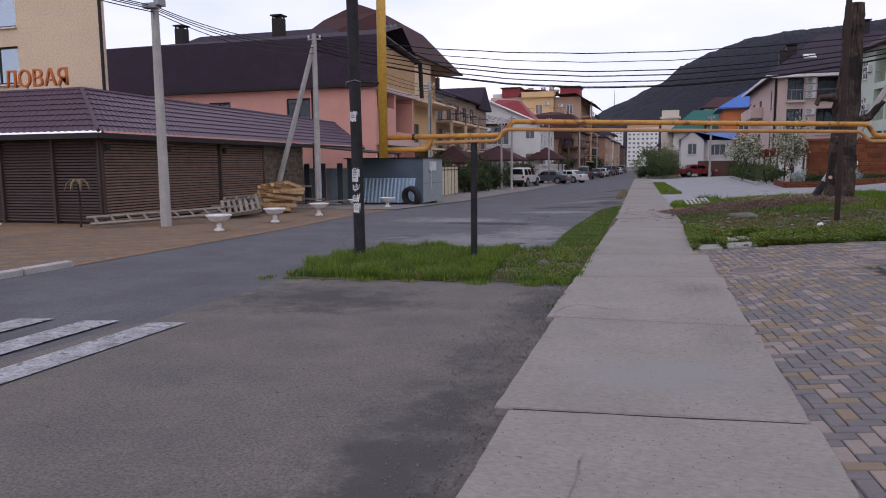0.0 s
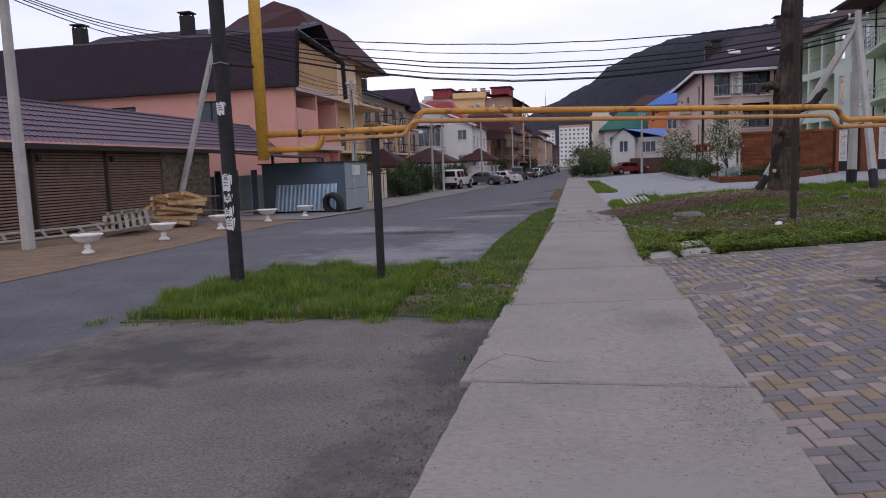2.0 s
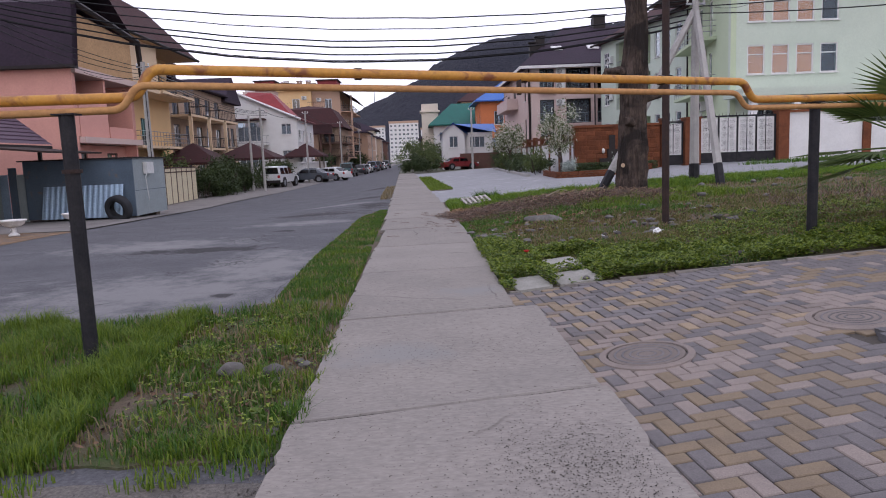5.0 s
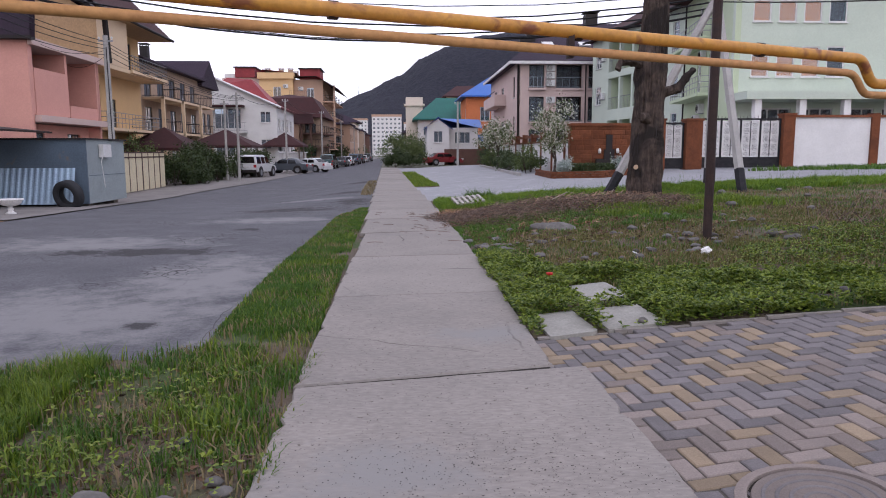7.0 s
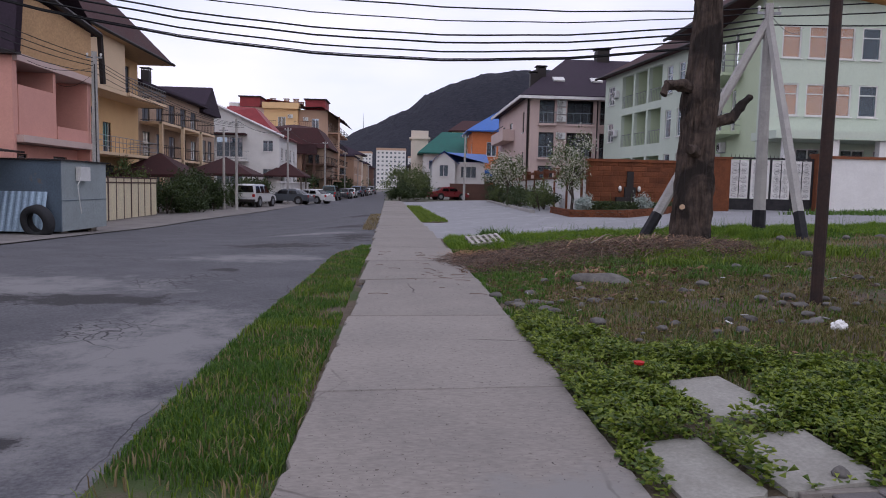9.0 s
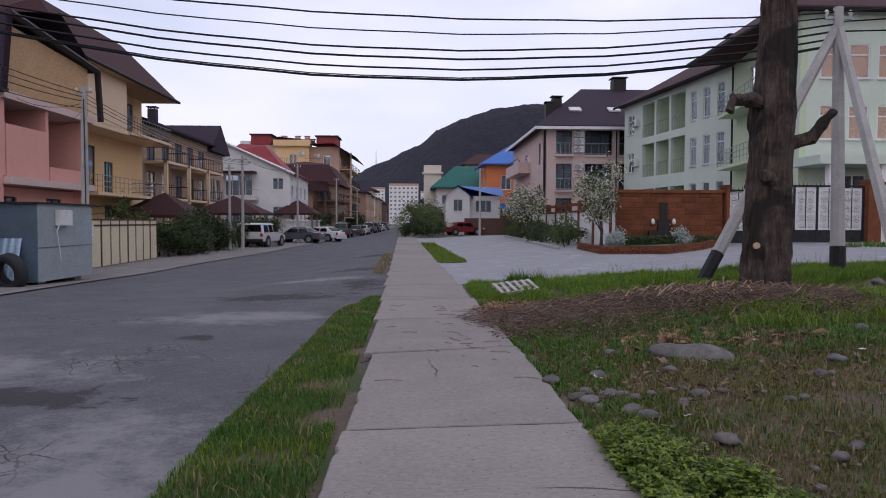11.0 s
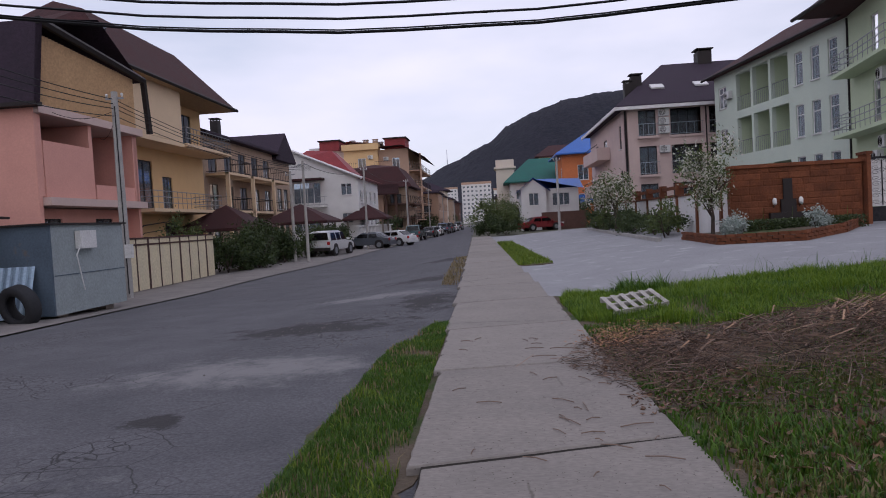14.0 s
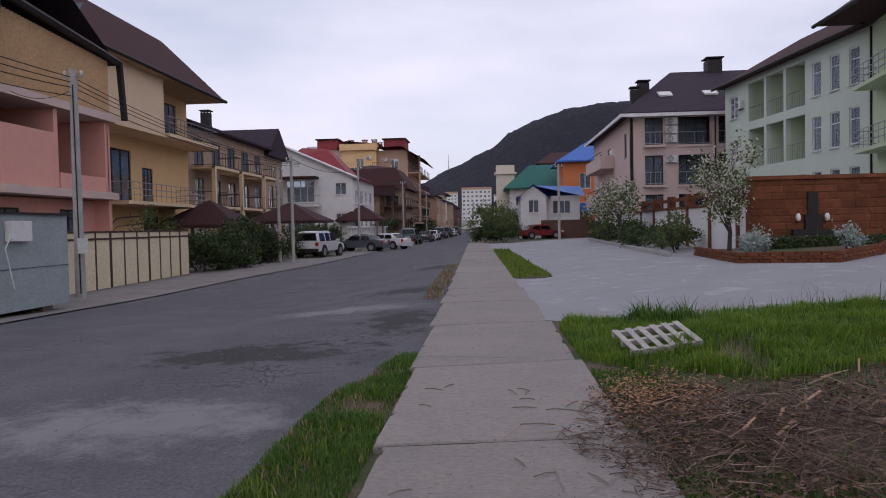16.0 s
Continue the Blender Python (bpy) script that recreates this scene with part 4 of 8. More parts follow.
flats = thing("apartment_block", (-20, 140, -0.4), "peach and yellow apartment block with red attics and balconies", "apartment block")
closed(flats, -30.6, 134, -24.02, 152, -0.4, 14.3, PINKPALE, south=rows_of(6.5, 3, 1.3, (5, 8, 11), 1.6))
closed(flats, -24.0, 132, -18.42, 152, -0.4, 14.1, YELLOWWALL, south=[(2.3, z, 3.6, z + 1.7) for z in (5.2, 8.2, 11.3)])
closed(flats, -18.4, 133, -13.5, 152, -0.4, 13.9, PEACH, south=[(2.2, z, 3.4, z + 1.7) for z in (2.2, 5.2, 8.2, 11.2)], east=rows_of(18, 5, 1.5, (2, 5, 8, 11), 1.8))
part("parapet", Mesh().box(-24.2, 131.4, 13.9, -18.2, 134, 14.9), YELLOWWALL, flats)
for z in (4.9, 7.9, 10.9):
    balcony(flats, (-24.9, 132.4, z), (1, 0), 3.0, 1.5, WALLWHITE, TRIMDARK, bars=9)
    balcony(flats, (-18.9, 132.6, z), (1, 0), 2.9, 1.6, WALLWHITE, TRIMDARK, bars=9)
    part("parapet", Mesh().box(-18.9, 130.98, z - 0.8, -16.0, 131.05, z - 0.02), WALLWHITE, flats)
for z in (2.2, 4.9, 7.6, 10.3):
    for y in (133.2, 139.5, 145.8):
        balcony(flats, (-13.5, y, z), (0, 1), 4.6, 2.0, PEACH, TRIMDARK, bars=9)
    part("corner_post", Mesh().box(-11.75, 133.25, z, -11.5, 133.5, z + 2.7), PEACH, flats)
for x, z in ((-27.8, 12.6), (-19.6, 12.7), (-17.2, 12.4), (-17.2, 9.4)):
    ac_unit(flats, (x, 132.0 if x > -24 and x < -18.4 else 134.0 if x < -24 else 133.0, z), (1, 0))
for x0, x1, zt, zb in ((-28.3, -25.0, 15.9, 14.3), (-17.4, -14.0, 15.7, 13.9)):
    part("attic", Mesh().box(x0, 133.6, zb, x1, 139, zt), ROOFRED, flats)
    part("attic_cap", Mesh().box(x0 - 0.25, 133.3, zt, x1 + 0.25, 139.3, zt + 0.18), TRIMDARK, flats)
part("attic", Mesh().box(-30.3, 134.5, 14.3, -28.6, 139, 15.0), WALLWHITE, flats)
part("attic_roof", Mesh().add([(-25.0, 133.0, 14.2), (-23.6, 133.0, 15.6), (-23.6, 141, 15.6), (-25.0, 141, 14.2), (-18.0, 133.0, 15.0), (-16.8, 133, 14.0), (-16.8, 141, 14.0), (-18.0, 141, 15.0)], [(0, 1, 2, 3), (3, 2, 1, 0), (1, 4, 7, 2), (4, 5, 6, 7), (7, 6, 5, 4)]), ROOFRED, flats)
part("eaves_roof", Mesh().add([(-14.4, 131.6, 14.4), (-10.7, 131.6, 12.2), (-10.7, 152, 12.2), (-14.4, 152, 14.4), (-18.6, 131.6, 14.2), (-18.6, 133.0, 14.5)], [(0, 1, 2, 3), (3, 2, 1, 0), (4, 0, 3, 5)]), ROOFBROWN, flats)
for x in (-23.2, -20.9, -19.3, -18.4):
    chimney(flats, x, 136, 14.8, 15.8 if x != -18.4 else 15.3, 0.8, BROWNWALL)
rr = random.Random(4)
for i, y in enumerate((156, 170, 186, 204, 224, 246)):
    w = thing("street_house", (-17, y, -0.4), "distant brown terrace house along the road", "house", "distant houses")
    hh = rr.uniform(6.5, 9.5)
    closed(w, -20, y, -10.6 - rr.random(), y + 11, -0.4, hh, rr.choice((BROWNWALL, BEIGE, DARKWALL, PEACH)), south=rows_of(8.5, 2, 1.4, (4,), 1.4), east=rows_of(10, 3, 1.4, (1.2, 4.2), 1.5), frame_mat=TRIMDARK)
    hip_roof(w, -20, y, -10.8, y + 11, hh, 2.2, rr.choice((ROOFBROWN, ROOFDARK)), 0.6, 0.5)

# far tower blocks at the end of the road
for i, (x, y, w, hh) in enumerate(((-21, 520, 21, 27), (2, 620, 30, 26), (-50, 640, 20, 30), (40, 680, 22, 26))):
    t = thing("tower_block", (x, y, -1), "distant white and orange tower block", "apartment block", "tower blocks")
    closed(t, x, y, x + w, y + 14, -1, hh, WALLWHITE, south=rows_of(w, 7, 1.5, [3 * k + 1.5 for k in range(1, int(hh / 3))], 1.4))
    part("top_band", Mesh().box(x - 0.2, y - 0.2, hh, x + w + 0.2, y + 14.2, hh + 1.6), PEACH, t)

# pale pink house, east side
pp = thing("pale_pink_house", (15, 84, 0), "pale pink rendered house with brown hipped roof", "house")
s_ops = [(a, z0, b, z1) for a, b in ((1.13, 2.56), (3.74, 6.21), (6.85, 8.6)) for z0, z1 in ((7.55, 9.72), (4.40, 6.75), (1.25, 3.65))]
facade(pp, (10.9, 77, 0), (1, 0), 18, 9.9, s_ops, PINKPALE)
for op in s_ops:
    wide = op[0] > 3
    window(pp, (10.9, 77, 0), (1, 0), op, 3 if wide else 2, TRIMDARK, depth=0.9 if wide else 0.18, sill=False)
    balcony(pp, (10.9 + op[0] - 0.1, 77, op[1]), (1, 0), op[2] - op[0] + 0.2, 0.12 if wide else 0.45, PINKPALE, METALGREY, bars=4, rail=1.0)
w_ops = [(1.6, 6.8, 2.6, 8.8), (9.0, 6.8, 11, 8.4), (14.5, 6.8, 16.5, 8.4), (1.6, 3.0, 2.6, 5), (9.0, 3.0, 11, 4.8), (14.5, 3.0, 16.5, 4.8)]
facade(pp, (10.9, 97, 0), (0, -1), 20, 9.9, [(20 - b, z0, 20 - a, z1) for a, z0, b, z1 in w_ops], PINKPALE)
for a, z0, b, z1 in w_ops:
    window(pp, (10.9, 97, 0), (0, -1), (20 - b, z0, 20 - a, z1), 2, TRIMDARK)
for z in (6.6, 3.3):
    part("balcony_front", Mesh().box(9.7, 84.5, z - 0.2, 10.88, 94.5, z + 0.95), PINKPALE, pp)
    part("handrail", Mesh().tube([(9.7, 84.5, z + 1.25), (9.7, 94.5, z + 1.25)], 0.04, 5), TRIMDARK, pp)
facade(pp, (29.9, 97, 0), (-1, 0), 19, 9.9, [], PINKPALE)
facade(pp, (29.9, 77.3, 0), (0, 1), 19.5, 9.9, [], PINKPALE)
# added dark screen inside the shell, so the sky doesn't show through the panes
facade(pp, (11.1, 83, 0), (1, 0), 18, 9.9, [], DARKWALL, name="added_dark_screen")
part("plinth", Mesh().box(10.6, 76.7, 0, 21, 77, 2.2), DARKWALL, pp)
hip_roof(pp, 10.9, 77, 30, 97, 9.9, 5.2, ROOFDARK, 0.8, 0.38, along="x")
part("fascia", Mesh().box(10.0, 76.1, 9.72, 30.7, 76.25, 9.98).box(10.0, 76.3, 9.72, 10.12, 97.8, 9.98), TRIMWHITE, pp)
for x in (14.4, 18.1):
    part("roof_window", Mesh().mbox(Matrix.Translation((x, 80.2, 12.13)) @ pose(0, 0, 0, 25.7, 0, 0), 1.1, 1.0, 0.14), TRIMWHITE, pp)
chimney(pp, 12.0, 80.6, 10.0, 12.6, 0.7)
chimney(pp, 12.9, 81.6, 10.6, 13.3, 0.9)
chimney(pp, 20.4, 87, 14.5, 16.2, 1.3)
for z in (9.42, 8.72, 8.02, 6.45):
    ac_unit(pp, (14.05, 77, z), (1, 0))
downpipe(pp, 10.95, 76.85, 0.2, 9.7)
downpipe(pp, 17.45, 76.85, 0.2, 9.7)
# orange house, green roofed house
ora = thing("orange_house", (12, 116, 0), "orange brick house with blue metal roof", "house")
closed(ora, 9.2, 112, 18, 122, 0, 9.4, ORANGEWALL, south=[(2.0, 6.0, 3.4, 8.0), (2.0, 2.4, 3.4, 4.2)], west=rows_of(9.5, 2, 1.3, (2.4, 6), 1.8))
hip_roof(ora, 9.2, 112, 18, 122, 9.4, 3.4, ROOFBLUE, 0.9, 0.1)
part("balcony", Mesh().box(8.4, 110.8, 3.0, 13, 112, 4.0), ROOFBLUE, ora)
grn = thing("green_roofed_house", (6, 126, 0), "white house with wide green metal roof", "house")
closed(grn, 2.5, 122, 14, 132, 0, 6.6, WALLWHITE, south=rows_of(11, 3, 1.4, (1.2, 4.2), 1.4), wins=True)
hip_roof(grn, 2.5, 122, 14, 132, 6.6, 3.6, ROOFGREEN, 0.9, 0.4)
part("tower", Mesh().box(0.6, 128, 0, 3.4, 131, 10.6).box(0.3, 127.7, 9.2, 3.7, 131.3, 9.5), BEIGE, grn)
yel = thing("yellow_dormer_house", (12, 140, 0), "pale yellow house with dark ridge behind the roofs", "house")
closed(yel, 8, 138, 18, 148, 0, 11.4, CREAM, south=rows_of(10, 3, 1.3, (8,), 1.6))
hip_roof(yel, 8, 138, 18, 148, 11.4, 2.2, ROOFBROWN, 0.7, 0.5)
# small white house with a blue roof
blu = thing("blue_roofed_house", (6, 98, 0), "small white house with bright blue gable roof", "house")
closed(blu, 2.9, 95, 5.6, 102, 0.0, 4.5, WALLWHITE, south=[(0.8, 2.7, 1.9, 4.1)], th=0.15)
closed(blu, 5.62, 96, 9.2, 102, 0.0, 4.5, WALLWHITE, south=[(0.7, 2.6, 2.6, 4.0)], th=0.15, cols=3)
part("gable", Mesh().add([(2.9, 95.0, 4.5), (5.6, 95.0, 4.5), (4.25, 95.0, 5.55), (2.9, 95.15, 4.5), (5.6, 95.15, 4.5), (4.25, 95.15, 5.55)], [(0, 1, 2), (5, 4, 3)]), WALLWHITE, blu)
part("roof", Mesh().add([(2.4, 94.6, 4.25), (4.25, 94.6, 5.75), (4.25, 103, 5.75), (2.4, 103, 4.25), (6.1, 94.6, 4.25), (6.1, 103, 4.25)], [(0, 1, 2, 3), (1, 4, 5, 2), (3, 2, 1, 0), (2, 5, 4, 1)]), ROOFBLUE, blu)
part("roof", Mesh().add([(4.3, 95.4, 5.6), (9.7, 95.4, 4.35), (9.7, 99, 5.6), (4.3, 99, 5.75), (9.7, 102.5, 4.35), (4.3, 102.5, 4.35)], [(0, 1, 2, 3), (3, 2, 4, 5), (3, 2, 1, 0), (5, 4, 2, 3)]), ROOFBLUE, blu)
part("fence_panel", Mesh().box(4.9, 93.5, 0, 9.6, 93.6, 1.9), DARKWALL, blu, "dark maroon sheet fence")
dar = thing("dark_house", (0, 150, 0), "dark brown house behind the trees", "house")
closed(dar, 0.4, 148, 7, 156, 0, 5.2, DARKWALL, south=rows_of(6.6, 2, 1.3, (1, 3.4), 1.3))
hip_roof(dar, 0.4, 148, 7, 156, 5.2, 2.6, ROOFDARK, 0.6, 0.4)

# pale green hotel
grh = thing("green_hotel", (20, 60, 0.7), "pale green three-storey hotel with loggias and white windows", "hotel")
Z = 0.6
# street side: skewed slightly from the road
A, Bc = Vector((17.5, 74.6, 0)), Vector((19.5, 58.0, 0))
uw = (Bc - A).normalized()
wl_ = (Bc - A).length
w_ops = []
for z in (1.9, 5.1, 8.3):
    w_ops += [(0.7, z, 2.0, z + 1.6)]
    w_ops += [(11.4 + 1.75 * k, z - 0.25, 12.3 + 1.75 * k, z + 1.75) for k in range(3)]
logg = [(3.6 + 2.45 * k, z - 0.55, 5.75 + 2.45 * k, z + 2.1) for z in (5.1, 8.3) for k in range(3)]
logg += [(3.6, 1.4, 5.75, 3.6), (6.05, 1.4, 8.2, 3.6), (8.5, 1.4, 10.65, 3.6)]
facade(grh, (A.x, A.y, Z), uw, wl_, 10.9, w_ops + logg, GREENWALL, 0.3)
for op in w_ops:
    window(grh, (A.x, A.y, Z), uw, op, 2 if op[2] - op[0] > 1.1 else 1, transom=0.68)
nw = Vector((uw.y, -uw.x, 0))
back = A - nw * 1.6
facade(grh, (back.x, back.y, Z), uw, wl_ - 2.5, 10.9, [(a + 0.4, z, b - 0.4, z + 2.1) for a, z, b, z1 in logg[:6]], GREENDEEP, 0.1, "loggia_wall")
for a, z, b, z1 in logg[:6]:
    window(grh, (back.x, back.y, Z), uw, (a + 0.4, z, b - 0.4, z + 2.1), 2, sill=False)
    o = A + uw * a - nw * 0.12
    part("handrail", Mesh().tube([o + Vector((0, 0, Z + z + 1.0)), o + uw * (b - a) + Vector((0, 0, Z + z + 1.0))], 0.025, 5), METALGREY, grh)
    for k in range(9):
        q = o + uw * ((b - a) * k / 8) + Vector((0, 0, Z + z))
        part("baluster", Mesh().tube([q, q + Vector((0, 0, 1.0))], 0.012, 4), METALGREY, grh)
for z in (4.4, 7.65, 10.7):
    q = Mesh()
    rot = Matrix(((uw.x, nw.x, 0), (uw.y, nw.y, 0), (0, 0, 1))).to_4x4()
    q.mbox(Matrix.Translation(A + uw * 7.1 - nw * 0.95 + Vector((0, 0, Z + z))) @ rot, 7.6, 1.3, 0.2)
    part("loggia_floor", q, WHITE, grh)
for k in range(4):
    q = Mesh().mbox(Matrix.Translation(A + uw * (3.45 + 2.45 * k) - nw * 0.8 + Vector((0, 0, Z + 5.4))) @ rot, 0.22, 1.5, 10.6)
    part("loggia_wall", q, GREENDEEP, grh)
for z in (8.5, 5.2):
    ac_unit(grh, A + uw * 2.6 + Vector((0, 0, Z + z + 0.6)), uw)
# added dark screens behind the windows: they block the sky and darken the rooms
inn = A - nw * 4.0
facade(grh, (inn.x, inn.y, Z), uw, wl_ - 1, 10.8, [], DARKWALL, 0.1, "added_dark_screen")
facade(grh, (19.0, 51.0, Z), (1, 0), 18, 10.8, [], DARKWALL, 0.1, "added_dark_screen")
part("added_dark_screen", Mesh().box(21.4, 47.0, Z, 21.5, 57.9, 11.3), DARKWALL, grh)
# added cross screens that shut off slanting views through the street windows
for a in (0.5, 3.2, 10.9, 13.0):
    part("added_dark_screen", Mesh().mbox(Matrix.Translation(A + uw * a - nw * 2.2 + Vector((0, 0, Z + 5.4))) @ rot, 0.1, 3.5, 10.7), DARKWALL, grh)
# inner corner with balconies, then the wing that faces the road's start
C0, C1 = Vector((19.5, 58.0, 0)), Vector((17.6, 46.6, 0))
uc = (C1 - C0).normalized()
c_ops = [(3.6, 7.6, 4.6, 9.9), (3.6, 4.4, 4.6, 6.7), (6.4, 7.6, 7.3, 9.9), (6.4, 4.4, 7.3, 6.7)]
facade(grh, (19.5, 58.0, Z), uc, (C1 - C0).length, 10.9, c_ops, GREENDEEP, 0.3)
for op in c_ops:
    window(grh, (19.5, 58.0, Z), uc, op, 1)
for z in (7.5, 4.3):
    o = C0 + uc * 0.8 + Vector((0, 0, Z + z))
    balcony(grh, o, uc, 7.6, 1.1, GREENDEEP, METALGREY, bars=11, posts_only=True)
    ac_unit(grh, C0 + uc * 5.4 + Vector((0, 0, Z + z - 0.75)), uc)
ac_unit(grh, C0 + uc * 4.4 + Vector((0, 0, Z + 2.9)), uc)
x_w, y_w = 17.6, 46.6
v_ops = [(0.95 + 1.39 * k, z, 1.95 + 1.39 * k, z + 1.62) for z in (4.85, 7.72) for k in range(4)]
g_ops = [(1.4 + 2.35 * k, 1.9, 3.3 + 2.35 * k, 3.2) for k in range(6)]
facade(grh, (x_w, y_w, Z), (1, 0), 20, 10.9, v_ops + g_ops, GREENWALL, 0.3)
for op in g_ops:
    window(grh, (x_w, y_w, Z), (1, 0), op, 3)
for i, op in enumerate(v_ops):
    window(grh, (x_w, y_w, Z), (1, 0), op, 1, transom=0.68, depth=0.06, shade=1.0 if i % 4 < 3 else 0.0)
facade(grh, (x_w - 0.3, y_w - 2.4, Z), (1, 0), 22, 0.6, [], GREENWALL, 0.3, "porch_beam")
part("porch_roof", Mesh().box(x_w - 0.4, y_w - 2.5, 4.1, x_w + 21, y_w - 0.02, 4.5), GREENWALL, grh)
for k in range(7):
    part("porch_column", Mesh().box(x_w + 0.15 + 2.35 * k, y_w - 2.3, Z, x_w + 0.5 + 2.35 * k, y_w - 1.95, 4.1), WHITE, grh)
g_roof = Mesh()
g_roof.add([(16.7, 75.2, 11.4), (18.8, 57.4, 11.4), (27, 57.4, 11.4), (27, 75.2, 11.4), (21.5, 71, 14.0), (22.6, 62, 14.0), (16.6, 45.9, 11.42), (38, 45.9, 11.42), (38, 58, 11.42), (16.6, 58, 11.42), (20, 51.5, 14), (34, 51.5, 14)], [(0, 1, 5, 4), (1, 2, 5), (2, 3, 4, 5), (3, 0, 4), (6, 7, 11, 10), (7, 8, 11), (8, 9, 10, 11), (9, 6, 10), (3, 2, 1, 0), (9, 8, 7, 6)])
part("roof", g_roof, ROOFBROWN, grh)
part("gutter", Mesh().tube([(16.7, 75.2, 11.38), (18.8, 57.4, 11.38)], 0.1, 6).tube([(16.6, 58, 11.4), (16.6, 45.9, 11.4), (38, 45.9, 11.4)], 0.1, 6), TRIMDARK, grh)
downpipe(grh, 19.42, 57.85, 1, 11.3)
chimney(grh, 23, 66, 13, 15.2, 0.8)

# garden walls in front of the hotel
gw = thing("garden_wall", (12, 42.6, 0.5), "rust coloured stone-clad garden wall", "wall", "", "structure")
part("wall_core", Mesh().box(7.85, 42.55, 0.2, 12.25, 42.85, 2.74), REDSTONE, gw)
part("coping", Mesh().box(7.8, 42.45, 2.72, 12.3, 42.95, 2.84), REDSTONE, gw)
rr = random.Random(7)
z = 0.42
while z < 2.6:
    x, hh = 7.87, rr.uniform(0.2, 0.3)
    while x < 12.1:
        ww = min(rr.uniform(0.25, 0.7), 12.22 - x)
        d = rr.uniform(0.008, 0.022)
        q = Mesh().add([(x + 0.004, 42.54, z + 0.003), (x + ww - 0.004, 42.54, z + 0.003), (x + ww - 0.004, 42.54, z + hh - 0.003), (x + 0.004, 42.54, z + hh - 0.003), (x + 0.04, 42.54 - d, z + 0.035), (x + ww - 0.04, 42.54 - d, z + 0.035), (x + ww - 0.04, 42.54 - d, z + hh - 0.035), (x + 0.04, 42.54 - d, z + hh - 0.035)], [(4, 5, 6, 7), (0, 1, 5, 4), (1, 2, 6, 5), (2, 3, 7, 6), (3, 0, 4, 7)])
        part("stone", q, REDSTONE, gw)
        x += ww
    z += hh
ww_ = thing("white_wall", (8, 50, 0.3), "white rendered wall with brown posts along the forecourt", "wall", "", "structure")
part("wall_core", Mesh().box(7.86, 42.86, 0.2, 8.06, 75, 2.0), WALLWHITE, ww_)
for k in range(11):
    part("post", Mesh().box(7.8, 43.4 + 3 * k, 0.2, 8.12, 43.65 + 3 * k, 2.6), REDSTONE, ww_)
part("coping", Mesh().box(7.8, 42.96, 2.003, 8.12, 75, 2.1).box(7.9, 46.0, 2.35, 8.02, 75, 2.5), REDSTONE, ww_)


def gate(x0, x1, y, z0, z1, name):
    """A dark steel gate: frame, lower plate, pale infill and scrollwork."""
    g = thing(name, ((x0 + x1) / 2, y, z0), "black steel gate with scrollwork on pale panels", "gate", "steel gates")
    f = Mesh()
    for z in (z0 + 0.08, z1 - 0.02):
        f.box(x0, y - 0.03, z - 0.04, x1, y + 0.03, z + 0.04)
    n = max(1, round((x1 - x0) / 1.05))
    for i in range(n + 1):
        x = x0 + (x1 - x0) * i / n
        f.box(x - 0.04, y - 0.031, z0 + 0.08, x + 0.04, y + 0.031, z1)
    part("gate_frame", f, BLACK, g)
    part("lower_plate", Mesh().box(x0 + 0.04, y - 0.01, z0 + 0.1, x1 - 0.04, y + 0.01, z0 + 0.55), BLACK, g)
    part("infill", Mesh().box(x0 + 0.04, y + 0.02, z0 + 0.56, x1 - 0.04, y + 0.028, z1 - 0.1), PLANTERWHITE, g)
    for i in range(n):
        xc = x0 + (x1 - x0) * (i + 0.5) / n
        s = Mesh().tube([(xc, y - 0.01, z0 + 0.6), (xc, y - 0.01, z1 - 0.1)], 0.018, 5)
        for zc in (z0 + 0.82, z0 + 1.22, z0 + 1.62, z0 + 1.98):
            for side in (-1, 1):
                for flip in (-1, 1):
                    pts = [(xc + side * (0.2 - (0.17 - 0.0075 * t) * math.cos(t * 0.5)), y - 0.012, zc + flip * (0.1 + (0.09 - 0.004 * t) * math.sin(t * 0.5))) for t in range(20)]
                    s.tube(pts, 0.0065, 4)
        part("scrollwork", s, BLACK, g)
    for i in range(int((x1 - x0) / 0.18)):
        part("spike", Mesh().tube([(x0 + 0.09 + 0.18 * i, y, z1), (x0 + 0.09 + 0.18 * i, y, z1 + 0.16)], 0.02, 4, 0.002), BLACK, g)
    return g


gate(12.45, 13.4, 42.6, 0.62, 2.85, "wicket_gate")
gate(14.3, 18.2, 42.6, 0.66, 3.05, "driveway_gate")
for x in (12.3, 13.45, 18.25):
    p = thing("gate_pillar", (x + 0.3, 42.6, 0.5), "rust coloured stone gate pillar", "pillar", "gate pillars")
    w = 0.13 if x == 12.3 else 0.8 if x < 14 else 0.55
    part("shaft", Mesh().box(x, 42.3, 0.45, x + w, 42.9, 2.95 if x < 14 else 3.2), REDSTONE, p)
    part("cap", Mesh().box(x - 0.04, 42.25, 2.95 if x < 14 else 3.2, x + w + 0.04, 42.95, 3.05 if x < 14 else 3.3), REDSTONE, p)
ew = thing("boundary_wall", (24, 42.6, 0.6), "white rendered boundary wall with brown coping", "wall", "", "structure")
part("wall_core", Mesh().box(18.8, 42.5, 0.5, 40, 42.75, 3.1), WALLWHITE, ew)
part("coping", Mesh().box(18.8, 42.4, 3.1, 40, 42.85, 3.22), REDSTONE, ew)
for x in (22.7, 27, 31.5):
    part("post", Mesh().box(x, 42.38, 0.5, x + 0.4, 42.86, 3.3), REDSTONE, ew)


# ---- gas pipe, posts, poles and wires ----
pipe = thing("gas_pipe", (-4.4, 12.1, 0), "yellow overhead gas pipes carried across the footpath", "gas pipe")
PT = 2.31


